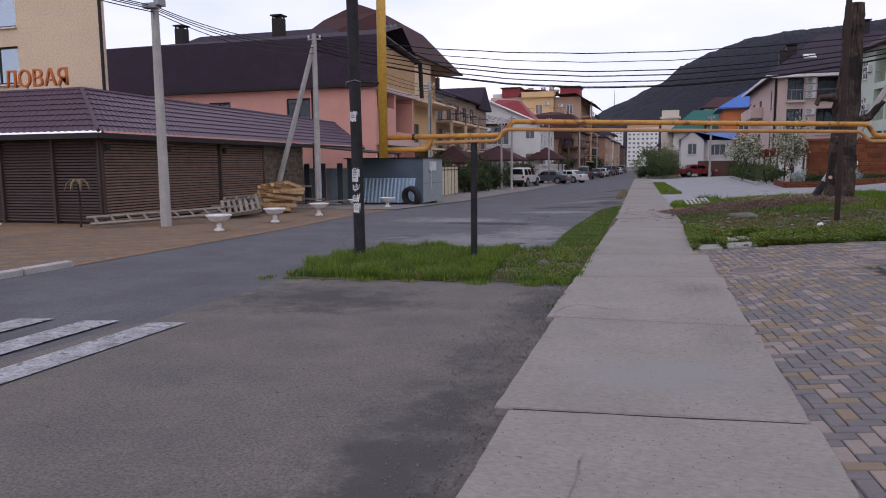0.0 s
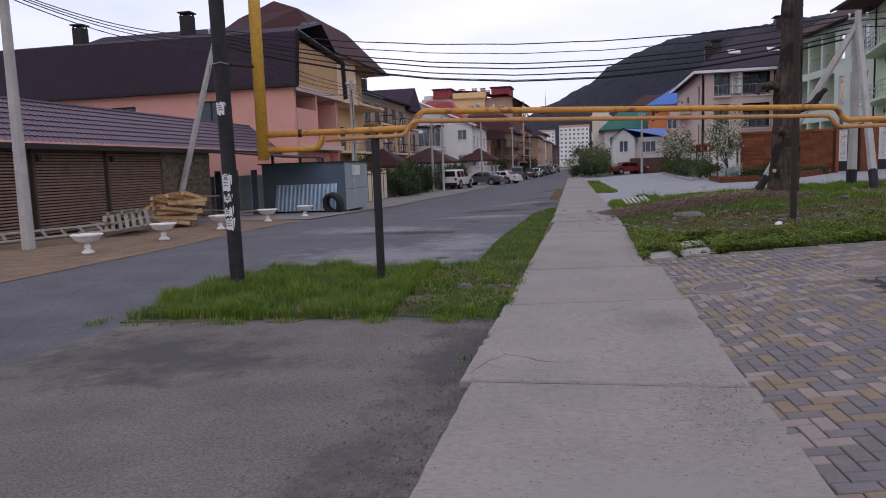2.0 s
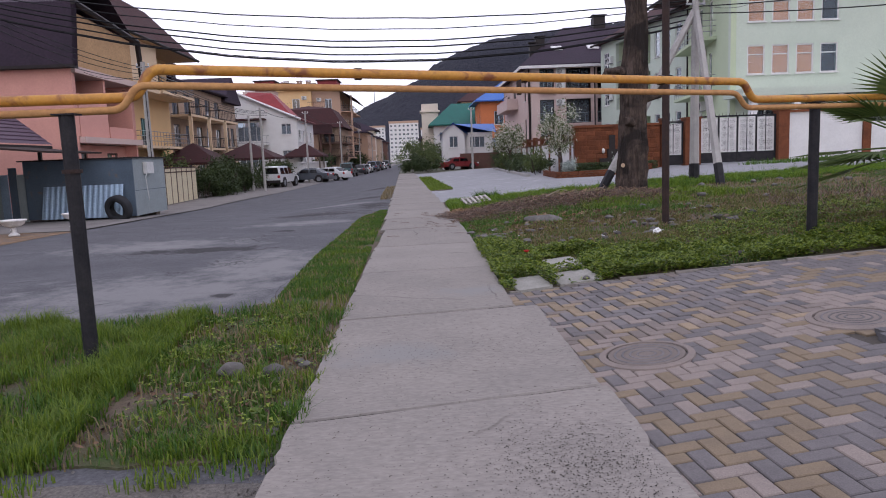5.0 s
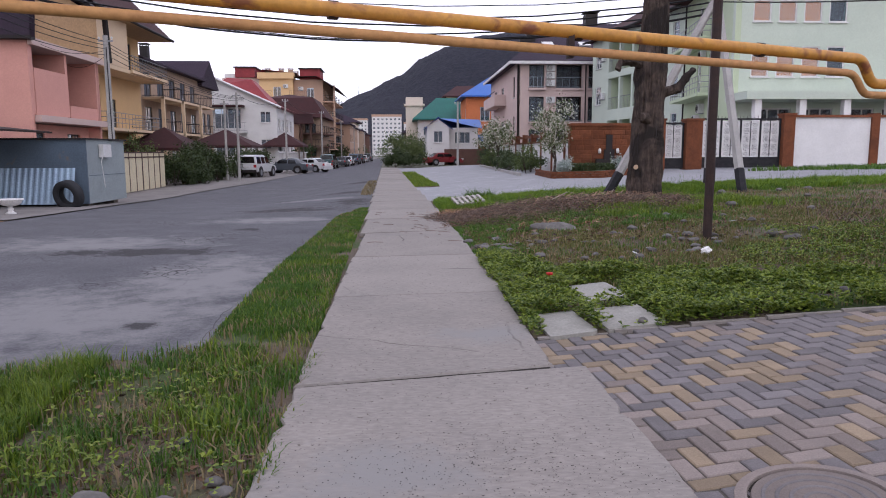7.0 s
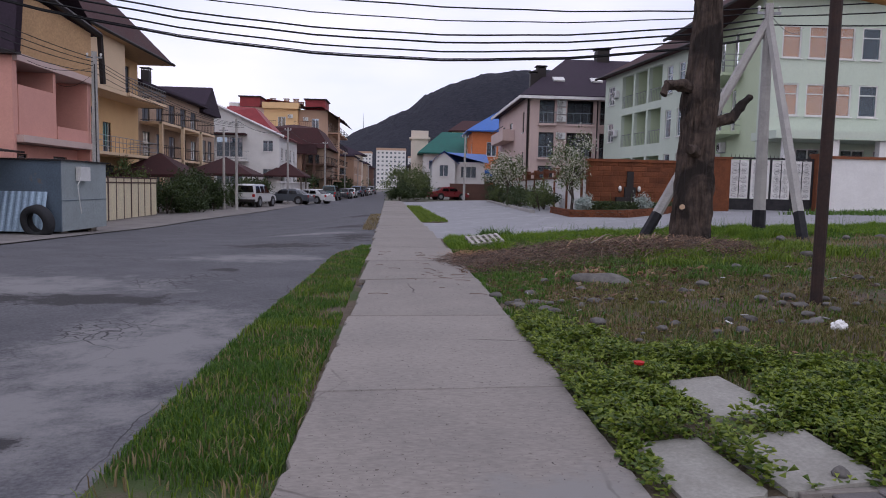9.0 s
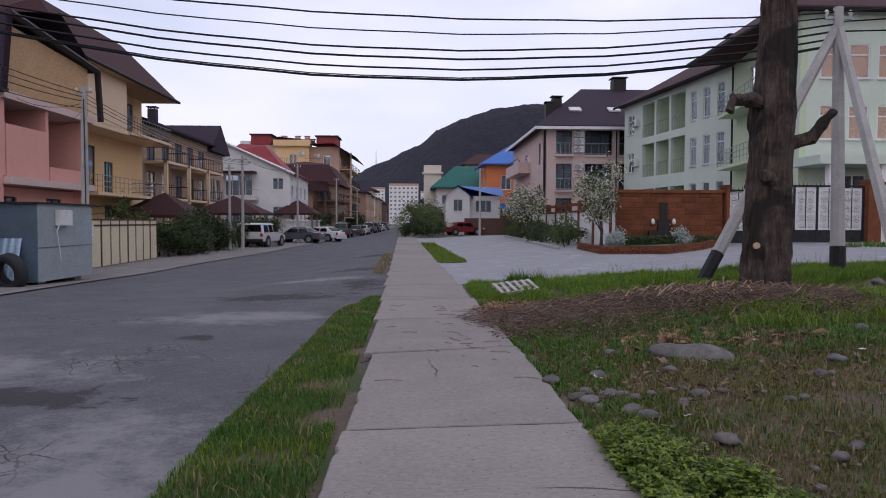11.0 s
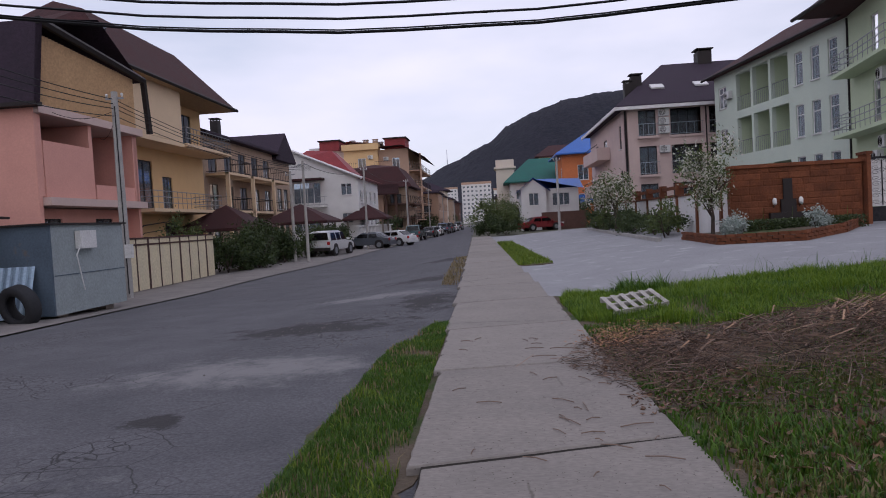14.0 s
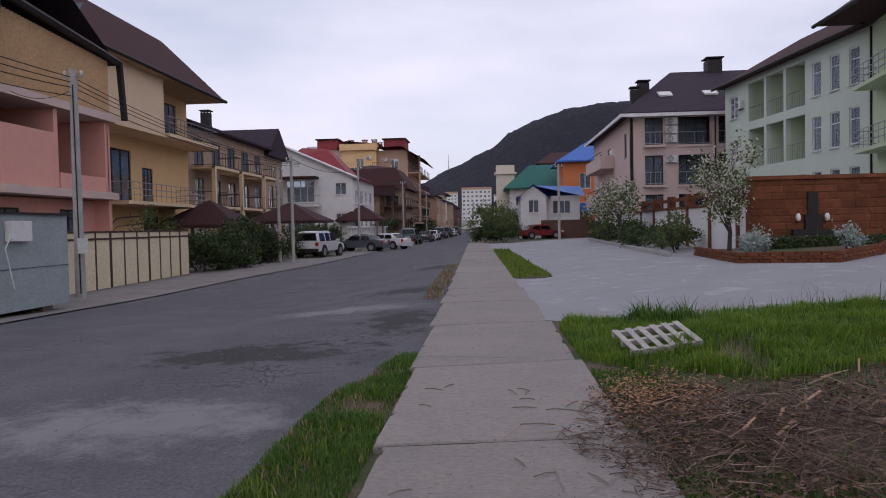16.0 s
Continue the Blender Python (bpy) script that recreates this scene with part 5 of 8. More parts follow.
def bent(pts, r=0.12, k=5):
    """A line of points with its corners rounded."""
    out = [Vector(pts[0])]
    for i in range(1, len(pts) - 1):
        p, a, b = Vector(pts[i]), Vector(pts[i - 1]), Vector(pts[i + 1])
        da, db = (a - p), (b - p)
        ra = min(r, da.length * 0.45, db.length * 0.45)
        s, e = p + da.normalized() * ra, p + db.normalized() * ra
        out += [s.lerp(p, t).lerp(p.lerp(e, t), t) for t in span(0, 1, k)]
    return out + [Vector(pts[-1])]


part("riser", Mesh().tube([(-4.40, 12.12, 1.72), (-4.40, 12.12, 6.6)], 0.08, 14), RISER, pipe, "thick yellow riser pipe", smooth=True)
part("main_pipe", Mesh().tube(bent([(-4.4, 12.12, 2.07), (-2.32, 12.42, 2.09), (-2.2, 12.44, PT), (3.72, 14.72, 2.24), (3.86, 14.78, 2.04), (12.5, 18.6, 2.16)], 0.08), 0.043, 14), YELLOW, pipe, smooth=True)
part("second_pipe", Mesh().tube(bent([(-3.5, 12.2, 1.97), (-2.42, 12.36, 1.99), (-2.3, 12.38, PT - 0.13), (3.6, 14.63, 2.11), (3.75, 14.7, 1.94), (12.5, 18.52, 2.05)], 0.08), 0.031, 12), mat("faded_yellow_paint", (0.46, 0.26, 0.10), 0.6, col2=(0.38, 0.19, 0.08), scale=4, mix=0.7, fine=20), pipe, "faded thinner pipe", smooth=True)
part("bypass_pipe", Mesh().tube(bent([(-4.4, 12.12, 1.86), (-3.62, 12.26, 1.86), (-3.56, 12.26, 2.07)], 0.1), 0.045, 10), YELLOW, pipe, smooth=True)
for x in (-3.9, -0.6, 1.0, 2.6):
    y = 12.42 + (x + 2.32) * 0.384 if x > -2.3 else 12.12 + (x + 4.4) * 0.144
    z = PT - 0.012 * (x + 2.2) if x > -2.3 else 2.075
    part("collar", Mesh().tube([(x, y, z), (x + 0.05, y + 0.02, z)], 0.055, 12), RUSTY, pipe)
part("hanger", Mesh().box(0.95, 13.63, 2.10, 0.99, 13.70, 2.29), RUSTY, pipe)


def post(name, x, y, z0, z1, r, material, label, cap=True, n=14, r2=None):
    p = thing(name, (x, y, z0), label, "post", "pipe posts")
    part("shaft", Mesh().tube([(x, y, z0 - 0.25), (x, y, (z0 + z1) / 2), (x, y, z1)], r, n, r2), material, p, smooth=False)
    if cap:
        part("saddle", Mesh().box(x - 0.09, y - 0.07, z1, x + 0.09, y + 0.07, z1 + 0.012), material, p)
    return p


pst = post("pipe_post", -2.79, 12.2, 0.0, 1.95, 0.057, BLACK, "black steel post carrying the gas pipe")
part("band", Mesh().tube([(-2.79, 12.2, 1.5), (-2.79, 12.2, 1.53)], 0.075, 14), RUSTY, pst)
post("pipe_post", 4.87, 15.25, 0.3, 2.0, 0.062, BLACK, "dark steel post carrying the gas pipe")
post("steel_mast", 4.16, 18.57, 0.33, 5.6, 0.062, RUSTY, "tall rusty brown steel mast in the lot", cap=False)
mast = thing("black_mast", (-4.76, 11.75, 0), "thick black steel mast with torn paper notices", "mast")
part("shaft", Mesh().tube([(-4.72, 11.75, -0.3), (-4.80, 11.75, 7.2)], 0.098, 18), BLACK, mast)
part("clamp", Mesh().tube([(-4.78, 11.75, 3.02), (-4.42, 12.08, 3.0)], 0.025, 6), RUSTY, mast)
part("wire_loop", Mesh().tube([(-4.9, 11.7, 2.9), (-4.86, 11.64, 2.99), (-4.7, 11.64, 3.02), (-4.64, 11.75, 3.0)], 0.008, 4), METALGREY, mast)
PAPER = mat("weathered_paper", (0.62, 0.62, 0.62), 0.9, col2=(0.5, 0.5, 0.52), scale=8, fine=30)
INK = mat("faded_ink", (0.12, 0.12, 0.14), 0.9, fine=30)
rr = random.Random(3)
for i, (z, hh) in enumerate(((2.35, 0.15), (1.32, 0.22), (1.17, 0.10), (0.98, 0.12), (0.80, 0.16), (1.45, 0.1))):
    q, a0, a1 = Mesh(), 4.15 + rr.uniform(-0.15, 0.1), 5.55 + rr.uniform(-0.3, 0.2)
    cx = -4.73 - 0.011 * z
    ts = span(a0, a1, 9)
    q.add([(cx + 0.101 * math.cos(a), 11.75 + 0.101 * math.sin(a), z + rr.uniform(-0.025, 0.01)) for a in ts] + [(cx + 0.101 * math.cos(a), 11.75 + 0.101 * math.sin(a), z + hh + rr.uniform(-0.03, 0.02)) for a in ts], [(k, k + 1, k + 11, k + 10) for k in range(9)])
    pn = part("paper_notice", q, PAPER, mast)
    for k in range(3):
        zz = z + hh * (0.3 + 0.2 * k)
        b0, b1 = a0 + 0.3, a0 + 0.3 + rr.uniform(0.4, 0.8)
        part("print_line", Mesh().add([(cx + 0.1035 * math.cos(b), 11.75 + 0.1035 * math.sin(b), zz + dz) for dz in (0, 0.012) for b in (b0, (b0 + b1) / 2, b1)], [(0, 1, 4, 3), (1, 2, 5, 4)]), INK, pn)


def concrete_pole(x, y, z0, z1, label, struts=(), tar=0.0, top=None, r=0.14, group="utility poles", arms=True):
    p = thing("utility_pole", (x, y, z0), label, "utility pole", group)
    tx, ty = top or (x, y)
    part("shaft", Mesh().tube([(x, y, z0 - 0.3), (tx, ty, z1)], r, 8, r * 0.68), POLE, p)
    if tar:
        part("tar_foot", Mesh().tube([(x, y, z0 - 0.28), (x + (tx - x) * 0.09, y + (ty - y) * 0.09, z0 + tar)], r + 0.006, 8), BLACK, p)
    for sx, sy, sz in struts:
        s = part("strut", Mesh().tube([(sx, sy, sz - 0.2), (tx, ty, z1 - 0.35)], r * 0.85, 6, r * 0.7), POLE, p)
        if tar:
            d = (Vector((tx, ty, z1 - 0.35)) - Vector((sx, sy, sz - 0.2)))
            part("tar_foot", Mesh().tube([(sx, sy, sz - 0.19), Vector((sx, sy, sz - 0.2)) + d * 0.14], r * 0.87, 6), BLACK, s)
    if arms:
        part("crossarm", Mesh().box(tx - 0.3, ty - 0.03, z1 - 0.25, tx + 0.3, ty + 0.03, z1 - 0.19), METALGREY, p)
        for k in (-0.26, 0, 0.26):
            part("insulator", Mesh().lathe([(0.012, z1 - 0.19), (0.035, z1 - 0.14), (0.05, z1 - 0.09), (0.03, z1 - 0.06), (0.0, z1 - 0.04)], tx + k, ty, 8), PLANTERWHITE, p)
    return p


concrete_pole(8.35, 28.05, 0.47, 6.1, "grey concrete utility pole with two struts and tarred feet", ((8.34, 26.0, 0.45), (5.28, 27.75, 0.3)), 0.55, (8.62, 28.7), 0.15)
lampole = concrete_pole(-13.0, 17.2, 0.0, 6.0, "slim grey concrete lamp pole", r=0.15, arms=False)
part("lamp_head", Mesh().box(-13.15, 16.9, 5.85, -12.7, 17.1, 5.98).box(-12.75, 16.85, 5.9, -12.6, 17.15, 6.1), METALGREY, lampole)
concrete_pole(-13.7, 28.0, -0.1, 7.1, "grey concrete utility pole with leaning strut", ((-15.5, 27.2, 0.0),), r=0.15)
pole_l = concrete_pole(-12.58, 40.2, -0.35, 6.4, "grey concrete utility pole beside the fence", r=0.16)
part("meter_box", Mesh().box(-12.5, 39.98, 0.9, -12.25, 40.1, 1.35), ACWHITE, pole_l)
part("conduit", Mesh().tube([(-12.47, 40.02, -0.3), (-12.5, 40.02, 5.9)], 0.02, 5), BLACK, pole_l)
FAR = [(-11.7, 60, 5.7), (-12.8, 61, 5.2), (-11.2, 78, 6.6), (-10.0, 98, 6.6), (-9.8, 124, 6.6), (-9.6, 152, 6.6), (-9.5, 190, 6.6), (-9.4, 235, 6.6)]
for x, y, z in FAR:
    concrete_pole(x, y, gz(x, y), z, "distant grey utility pole along the road", r=0.11)
concrete_pole(5.2, 77.0, 0.2, 6.3, "grey utility pole behind the forecourt", r=0.12)
# wires
WIRE = mat("black_cable", (0.014, 0.014, 0.016), 0.6, bump=0)


def wire(a, b, sag, r=0.018, name="overhead_wire", twist=0.0):
    a, b = Vector(a), Vector(b)
    pts = [a.lerp(b, t) - Vector((0, 0, sag * 4 * t * (1 - t))) for t in span(0, 1, 22)]
    if twist:
        pts = [p + Vector((0, 0, twist * math.sin(i * 2.1))) for i, p in enumerate(pts)]
    solid(name, Mesh().tube(pts, r, 4), WIRE, "black overhead cable sagging between poles", "cable", group="overhead wires")


L, R = (-12.58, 40.2), (8.62, 28.7)
for zl, zr, sag, r in ((6.45, 5.30, 1.38, 0.024), (6.47, 5.32, 1.36, 0.012), (6.6, 5.45, 1.32, 0.02), (6.75, 5.6, 1.25, 0.022), (6.85, 5.75, 1.2, 0.02), (6.95, 5.9, 0.98, 0.014), (7.0, 6.0, 0.73, 0.018)):
    wire((-13.7, 28.0, zl), (*R, zr), sag, r, twist=0.012)
for dz, sag in ((-0.15, 0.5), (-0.3, 0.6), (-0.45, 0.75), (-0.7, 0.9)):
    wire((-13.7, 28, 7.0 + dz), (*L, 6.3 + dz), sag * 0.5, 0.014)
    wire((-13.0, 17.2, 6.0 + dz * 0.3), (-13.7, 28, 7.0 + dz), 0.35, 0.013)
    wire((-12.2, 4, 6.3 + dz * 0.3), (-13.0, 17.2, 6.0 + dz * 0.3), 0.35, 0.013)
    wire((*L, 6.3 + dz), (-11.2, 60, 5.4 + dz * 0.4), 0.5, 0.013)
for zr, dz, sag in ((6.0, 0.2, 0.3), (5.8, 0.0, 0.35), (5.6, -0.3, 0.5)):
    wire((*R, zr), (21, 17.5, 5.4 + dz), sag, 0.016)
wire((*R, 5.9), (19.5, 46.4, 9.8), 0.4, 0.01)
wire((*L, 5.6), (-18.4, 49.5, 6.3), 0.3, 0.01)
wire((*L, 5.8), (-17.0, 43.5, 6.6), 0.3, 0.01)
for i in range(len(FAR) - 1):
    if i != 1:
        wire((FAR[i][0], FAR[i][1], FAR[i][2] - 0.1), (FAR[i + 1 + (i == 0)][0], FAR[i + 1 + (i == 0)][1], FAR[i + 1 + (i == 0)][2] - 0.1), 0.6, 0.016)

# ---- garages and cafe ----
gar = thing("garage_row", (-15.5, 23, 0), "row of garages with brown slatted shutters and plum metal tile roof", "garage")
part("rear_wall", Mesh().box(-30, 18.2, -0.1, -16.0, 30.0, 2.6), TRIMDARK, gar)
STONEWALL = mat("rubble_cladding", (0.20, 0.155, 0.11), 0.9, col2=(0.085, 0.07, 0.055), scale=7, mix=0.5, fine=20, bump=1.0, dist=0.04, rand=0.25)
# shutter brown lightened for the street side: the light on these slats is in the colour
SHUTTER_LIT = mat("lit_brown_slat", (0.215, 0.14, 0.10), 0.6, col2=(0.13, 0.088, 0.068), scale=3, fine=30, rand=0.12)
slat_e = Mesh().box(-0.008, 0.0, 0.004, 0.008, 1.0, 0.05).data("slat", SHUTTER_LIT)
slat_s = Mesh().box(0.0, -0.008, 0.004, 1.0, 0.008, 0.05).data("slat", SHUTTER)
for y0, y1 in ((17.5, 20.05), (20.2, 23.2), (23.35, 26.3)):
    d = part("shutter_frame", Mesh().box(-15.42, y0 - 0.08, -0.05, -15.26, y0, 2.56).box(-15.36, y0, 2.48, -15.28, y1, 2.56), SHUTTER, gar)
    part("backing", Mesh().box(-15.5, y0, -0.05, -15.4, y1, 2.5), TRIMDARK, gar)
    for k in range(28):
        s = part("slat", slat_e, SHUTTER_LIT, d)
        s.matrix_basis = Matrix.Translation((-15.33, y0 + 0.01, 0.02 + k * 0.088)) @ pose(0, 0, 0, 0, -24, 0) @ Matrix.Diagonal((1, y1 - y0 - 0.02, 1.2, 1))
    part("lock_box", Mesh().box(-15.24, y0 + 0.02, 2.1, -15.14, y0 + 0.14, 2.3), TRIMDARK, d)
for x0, x1 in ((-17.0, -15.42), (-19.0, -17.1), (-22.4, -19.1)):
    d = part("shutter_frame", Mesh().box(x1, 17.36, -0.05, x1 + 0.09, 17.5, 2.56), SHUTTER, gar)
    part("backing", Mesh().box(x0, 17.5, -0.05, x1, 17.6, 2.5), TRIMDARK, gar)
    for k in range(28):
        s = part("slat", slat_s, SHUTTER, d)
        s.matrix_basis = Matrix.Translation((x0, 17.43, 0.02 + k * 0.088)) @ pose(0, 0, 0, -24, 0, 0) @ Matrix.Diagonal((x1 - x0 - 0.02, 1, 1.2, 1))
sw = part("stone_panel", Mesh().box(-15.6, 26.32, -0.1, -15.32, 29.7, 2.56), STONEWALL, gar)
rr = random.Random(5)
z = -0.05
while z < 2.4:
    y, hh = 26.34, rr.uniform(0.07, 0.13)
    while y < 29.55:
        w = min(rr.uniform(0.14, 0.36), 29.68 - y)
        d = rr.uniform(0.01, 0.035)
        part("stone", Mesh().box(-15.319, y + 0.006, z + 0.006, -15.319 + d, y + w - 0.006, z + hh - 0.006), STONEWALL, sw)
        y += w
    z += hh


def tile_sheet(a, b, c, d, nu, nv):
    """Pressed metal tiles between four corners: rolls along u, a step at each course along v."""
    a, b, c, d = Vector(a), Vector(b), Vector(c), Vector(d)
    nrm = (b - a).cross(d - a).normalized()
    m, per = Mesh(), 6
    nx = nu * per
    vs = []
    for j in range(nv):
        for e in (0, 1):
            v = (j + e) / nv
            for i in range(nx + 1):
                u = i / nx
                p = a.lerp(b, u).lerp(d.lerp(c, u), v)
                h = 0.022 * (0.5 + 0.5 * math.cos(2 * math.pi * i / per)) + (0.03 if e == 0 else 0.0)
                vs.append(p + nrm * h)
    fs = [(r * (nx + 1) + i, r * (nx + 1) + i + 1, (r + 1) * (nx + 1) + i + 1, (r + 1) * (nx + 1) + i) for r in range(2 * nv - 1) for i in range(nx)]
    return m.add(vs, fs)


part("roof_slope", tile_sheet((-14.95, 17.0, 2.62), (-14.95, 36.0, 2.62), (-17.6, 38.0, 4.05), (-17.6, 19.3, 4.12), 85, 8), ROOFPLUM, gar)
part("roof_slope", tile_sheet((-30.0, 17.0, 2.62), (-14.95, 17.0, 2.62), (-17.6, 19.3, 4.12), (-30, 19.3, 4.12), 60, 8), ROOFPLUM, gar)
part("ridge_cap", Mesh().tube([(-30, 19.3, 4.14), (-17.6, 19.3, 4.14), (-17.6, 38, 4.07)], 0.07, 6).tube([(-17.6, 19.3, 4.14), (-14.95, 17.0, 2.66)], 0.06, 6), ROOFPLUM, gar)
part("flat_roof", Mesh().box(-30, 19.3, 3.9, -17.6, 38, 4.04), ROOFPLUM, gar)
part("fascia", Mesh().box(-14.97, 17.0, 2.44, -14.93, 36.0, 2.6).box(-30, 16.98, 2.44, -14.97, 17.02, 2.6), TRIMDARK, gar)
part("soffit", Mesh().box(-16, 17.05, 2.56, -14.98, 36.0, 2.6).box(-30, 17.05, 2.56, -16, 18.3, 2.6), TRIMDARK, gar)
part("carport_post", Mesh().box(-15.3, 35.5, -0.3, -15.18, 35.62, 2.56), TRIMDARK, gar)
part("lean_to_roof", Mesh().mbox(Matrix.Translation((-13.6, 32.0, 2.35)) @ pose(0, 0, 0, 0, 6, 0), 3.0, 4.0, 0.06), RUSTY, gar)
cafe = thing("cafe_building", (-25, 25, 0), "beige rendered cafe building behind the garages", "cafe")
facade(cafe, (-34, 22.0, 3.9), (1, 0), 14.85, 9.6, [(9.0, 0.9, 11.0, 2.3), (9.0, 3.0, 11.0, 5.0), (4, 3.0, 6, 5)], mat("warm_beige_render", (0.66, 0.52, 0.38), 0.9, col2=(0.6, 0.47, 0.34), scale=0.7, fine=14))
for op in [(9.0, 0.9, 11.0, 2.3), (9.0, 3.0, 11.0, 5.0), (4, 3.0, 6, 5)]:
    window(cafe, (-34, 22.0, 3.9), (1, 0), op, 2, TRIMDARK)
facade(cafe, (-19.3, 22.22, 3.9), (-0.72, 0.69), 9, 9.6, [], BEIGE)
part("roof", Mesh().prism([(-34.5, 21.5), (-18.8, 21.5), (-25.6, 29), (-34.5, 29)], 13.5, 13.75), TRIMDARK, cafe)
downpipe(cafe, -19.1, 21.95, 4.1, 13.5)
SIGN = mat("orange_sign", (0.55, 0.17, 0.05), 0.6, fine=30)
fc = bpy.data.curves.new("sign_text", "FONT")
fc.body, fc.size, fc.extrude, fc.align_x = "ЛОВАЯ", 0.80, 0.04, "RIGHT"
tmp = bpy.data.objects.new("sign_tmp", fc)
scene.collection.objects.link(tmp)
sign_me = bpy.data.meshes.new_from_object(tmp.evaluated_get(bpy.context.evaluated_depsgraph_get()))
bpy.data.objects.remove(tmp)
sign_me.materials.clear()
sign_me.materials.append(SIGN)
sg = new("cafe_sign", sign_me)
sg.matrix_basis = pose(-18.75, 20.0, 4.38, 90, 0, 0)
tagged(sg, "orange standing letters on the garage roof", "sign")
part("sign_rail", Mesh().box(-22.5, 20.02, 4.04, -18.7, 20.06, 4.07).box(-20.6, 20.02, 4.04, -20.56, 20.06, 4.4).box(-19.2, 20.02, 4.04, -19.16, 20.06, 4.4), METALGREY, sg).matrix_parent_inverse = sg.matrix_basis.inverted()

# white flower vases along the kerb
vase = thing("flower_vase", (-10.6, 16.2, 0), "white cast flower vase on a baluster foot", "flower vase", "flower vases")
part("pedestal", Mesh().lathe([(0.000, -0.045), (0.133, -0.045), (0.133, -0.008), (0.101, 0.014), (0.055, 0.059), (0.078, 0.118), (0.047, 0.155), (0.055, 0.177)], -10.6, 16.2), PLANTERWHITE, vase, smooth=True)
part("bowl", Mesh().lathe([(0.047, 0.170), (0.187, 0.207), (0.265, 0.266), (0.289, 0.325), (0.328, 0.347), (0.328, 0.377), (0.281, 0.377), (0.265, 0.325), (0.000, 0.310)], -10.6, 16.2, 24), PLANTERWHITE, vase, smooth=True)
for x, y in ((-10.6, 19.0), (-10.62, 21.9), (-10.65, 25.1), (-10.7, 28.4), (-14.2, 12.6)):
    copy_thing(vase, Matrix.Translation((x, y, gz(x, y))))


def pallet(name, m, label, material, boards=7, sx=1.2, sy=0.9):
    p = thing(name, m.translation, label, "pallet", "timber pallets")
    p.matrix_basis = m
    board = Mesh().box(-0.05, -sy / 2, 0.10, 0.05, sy / 2, 0.122).data("board", material)
    for k in range(boards):
        b = new("board", board)
        b.parent = p
        b.matrix_basis = Matrix.Translation((-sx / 2 + 0.06 + (sx - 0.12) * k / (boards - 1), 0, 0)) @ pose(0, 0, 0, 0, 0, random.Random(k).uniform(-1.5, 1.5))
    for y in (-sy / 2 + 0.05, 0, sy / 2 - 0.05):
        b = new("bearer", Mesh().box(-sx / 2, y - 0.04, 0.0, sx / 2, y + 0.04, 0.099).data("bearer", material))
        b.parent = p
    return p


pallet("pallet", Matrix.Translation((1.58, 27.65, 0.17)) @ pose(0, 0, 0, 13, -6, 10) @ Matrix.Diagonal((0.66, 0.66, 0.6, 1)), "pale weathered timber pallet lying in the grass", mat("bleached_timber", (0.44, 0.42, 0.385), 0.85, col2=(0.30, 0.28, 0.25), scale=7, fine=40, bump=0.4), 6)
for i in range(7):
    pallet("pallet", Matrix.Translation((-13.1 + 0.05 * i, 23.2 + 0.1 * (i % 3), 0.06 + 0.125 * i)) @ pose(0, 0, 0, 5 * (i % 2) - 8, 9 - 5 * (i % 3), 20 + 13 * i) @ Matrix.Diagonal((1.15, 1.25, 1, 1)), "raw timber pallet in an untidy stack", WOODRAW)
for i in range(4):
    pallet("pallet", Matrix.Translation((-13.3 + 0.08 * i, 21.2, 0.02 + 0.15 * i)) @ pose(0, 0, 0, -5, 6 * (i % 2), 70 + 11 * i), "grey timber pallet in an untidy stack", WOODGREY)
pallet("pallet", Matrix.Translation((-12.7, 20.5, 0.28)) @ pose(0, 0, 0, 28, -8, 35), "grey timber pallet leaning on the stack", WOODGREY)
lad = thing("timber_ladder", (-13.8, 17.6, 0.1), "grey timber ladder frames lying before the garage", "ladder")
for k, (x0, y0, x1, y1, z) in enumerate(((-15.0, 16.4, -12.6, 19.4, 0.22), (-14.5, 16.0, -12.1, 19.0, 0.08))):
    part("rail", Mesh().tube([(x0, y0, z), (x1, y1, z + 0.12)], 0.05, 4), WOODGREY, lad)
for t in span(0.05, 0.95, 8):
    part("rung", Mesh().tube([(-15.0 + 2.4 * t, 16.4 + 3 * t, 0.24 + 0.12 * t), (-14.5 + 2.4 * t, 16.0 + 3 * t, 0.1 + 0.12 * t)], 0.04, 4), WOODGREY, lad)
# a withered young palm in front of the shutters
yp = thing("young_palm", (-15.3, 16.5, 0), "withered young palm with drooping yellowish leaves", "palm")
part("trunk", Mesh().tube([(-15.3, 16.5, gz(-15.3, 16.5) - 0.05), (-15.27, 16.5, 0.6), (-15.3, 16.5, 1.15)], 0.035, 6, 0.02), BARK, yp)
for k in range(9):
    a = k * 0.7
    f = Mesh()
    for s0, s1, w0, w1, h0, h1 in ((0, 0.16, 0.012, 0.04, 1.15, 1.3), (0.16, 0.3, 0.04, 0.03, 1.3, 1.2), (0.3, 0.38, 0.03, 0.004, 1.2, 0.98)):
        c, s = math.cos(a), math.sin(a)
        f.add([(-15.3 + c * s0 - s * w0, 16.5 + s * s0 + c * w0, h0), (-15.3 + c * s0 + s * w0, 16.5 + s * s0 - c * w0, h0), (-15.3 + c * s1 + s * w1, 16.5 + s * s1 - c * w1, h1), (-15.3 + c * s1 - s * w1, 16.5 + s * s1 + c * w1, h1)], [(0, 1, 2, 3)])
    part("leaf", f, GRASS_DRY, yp)
jk = random.Random(12)
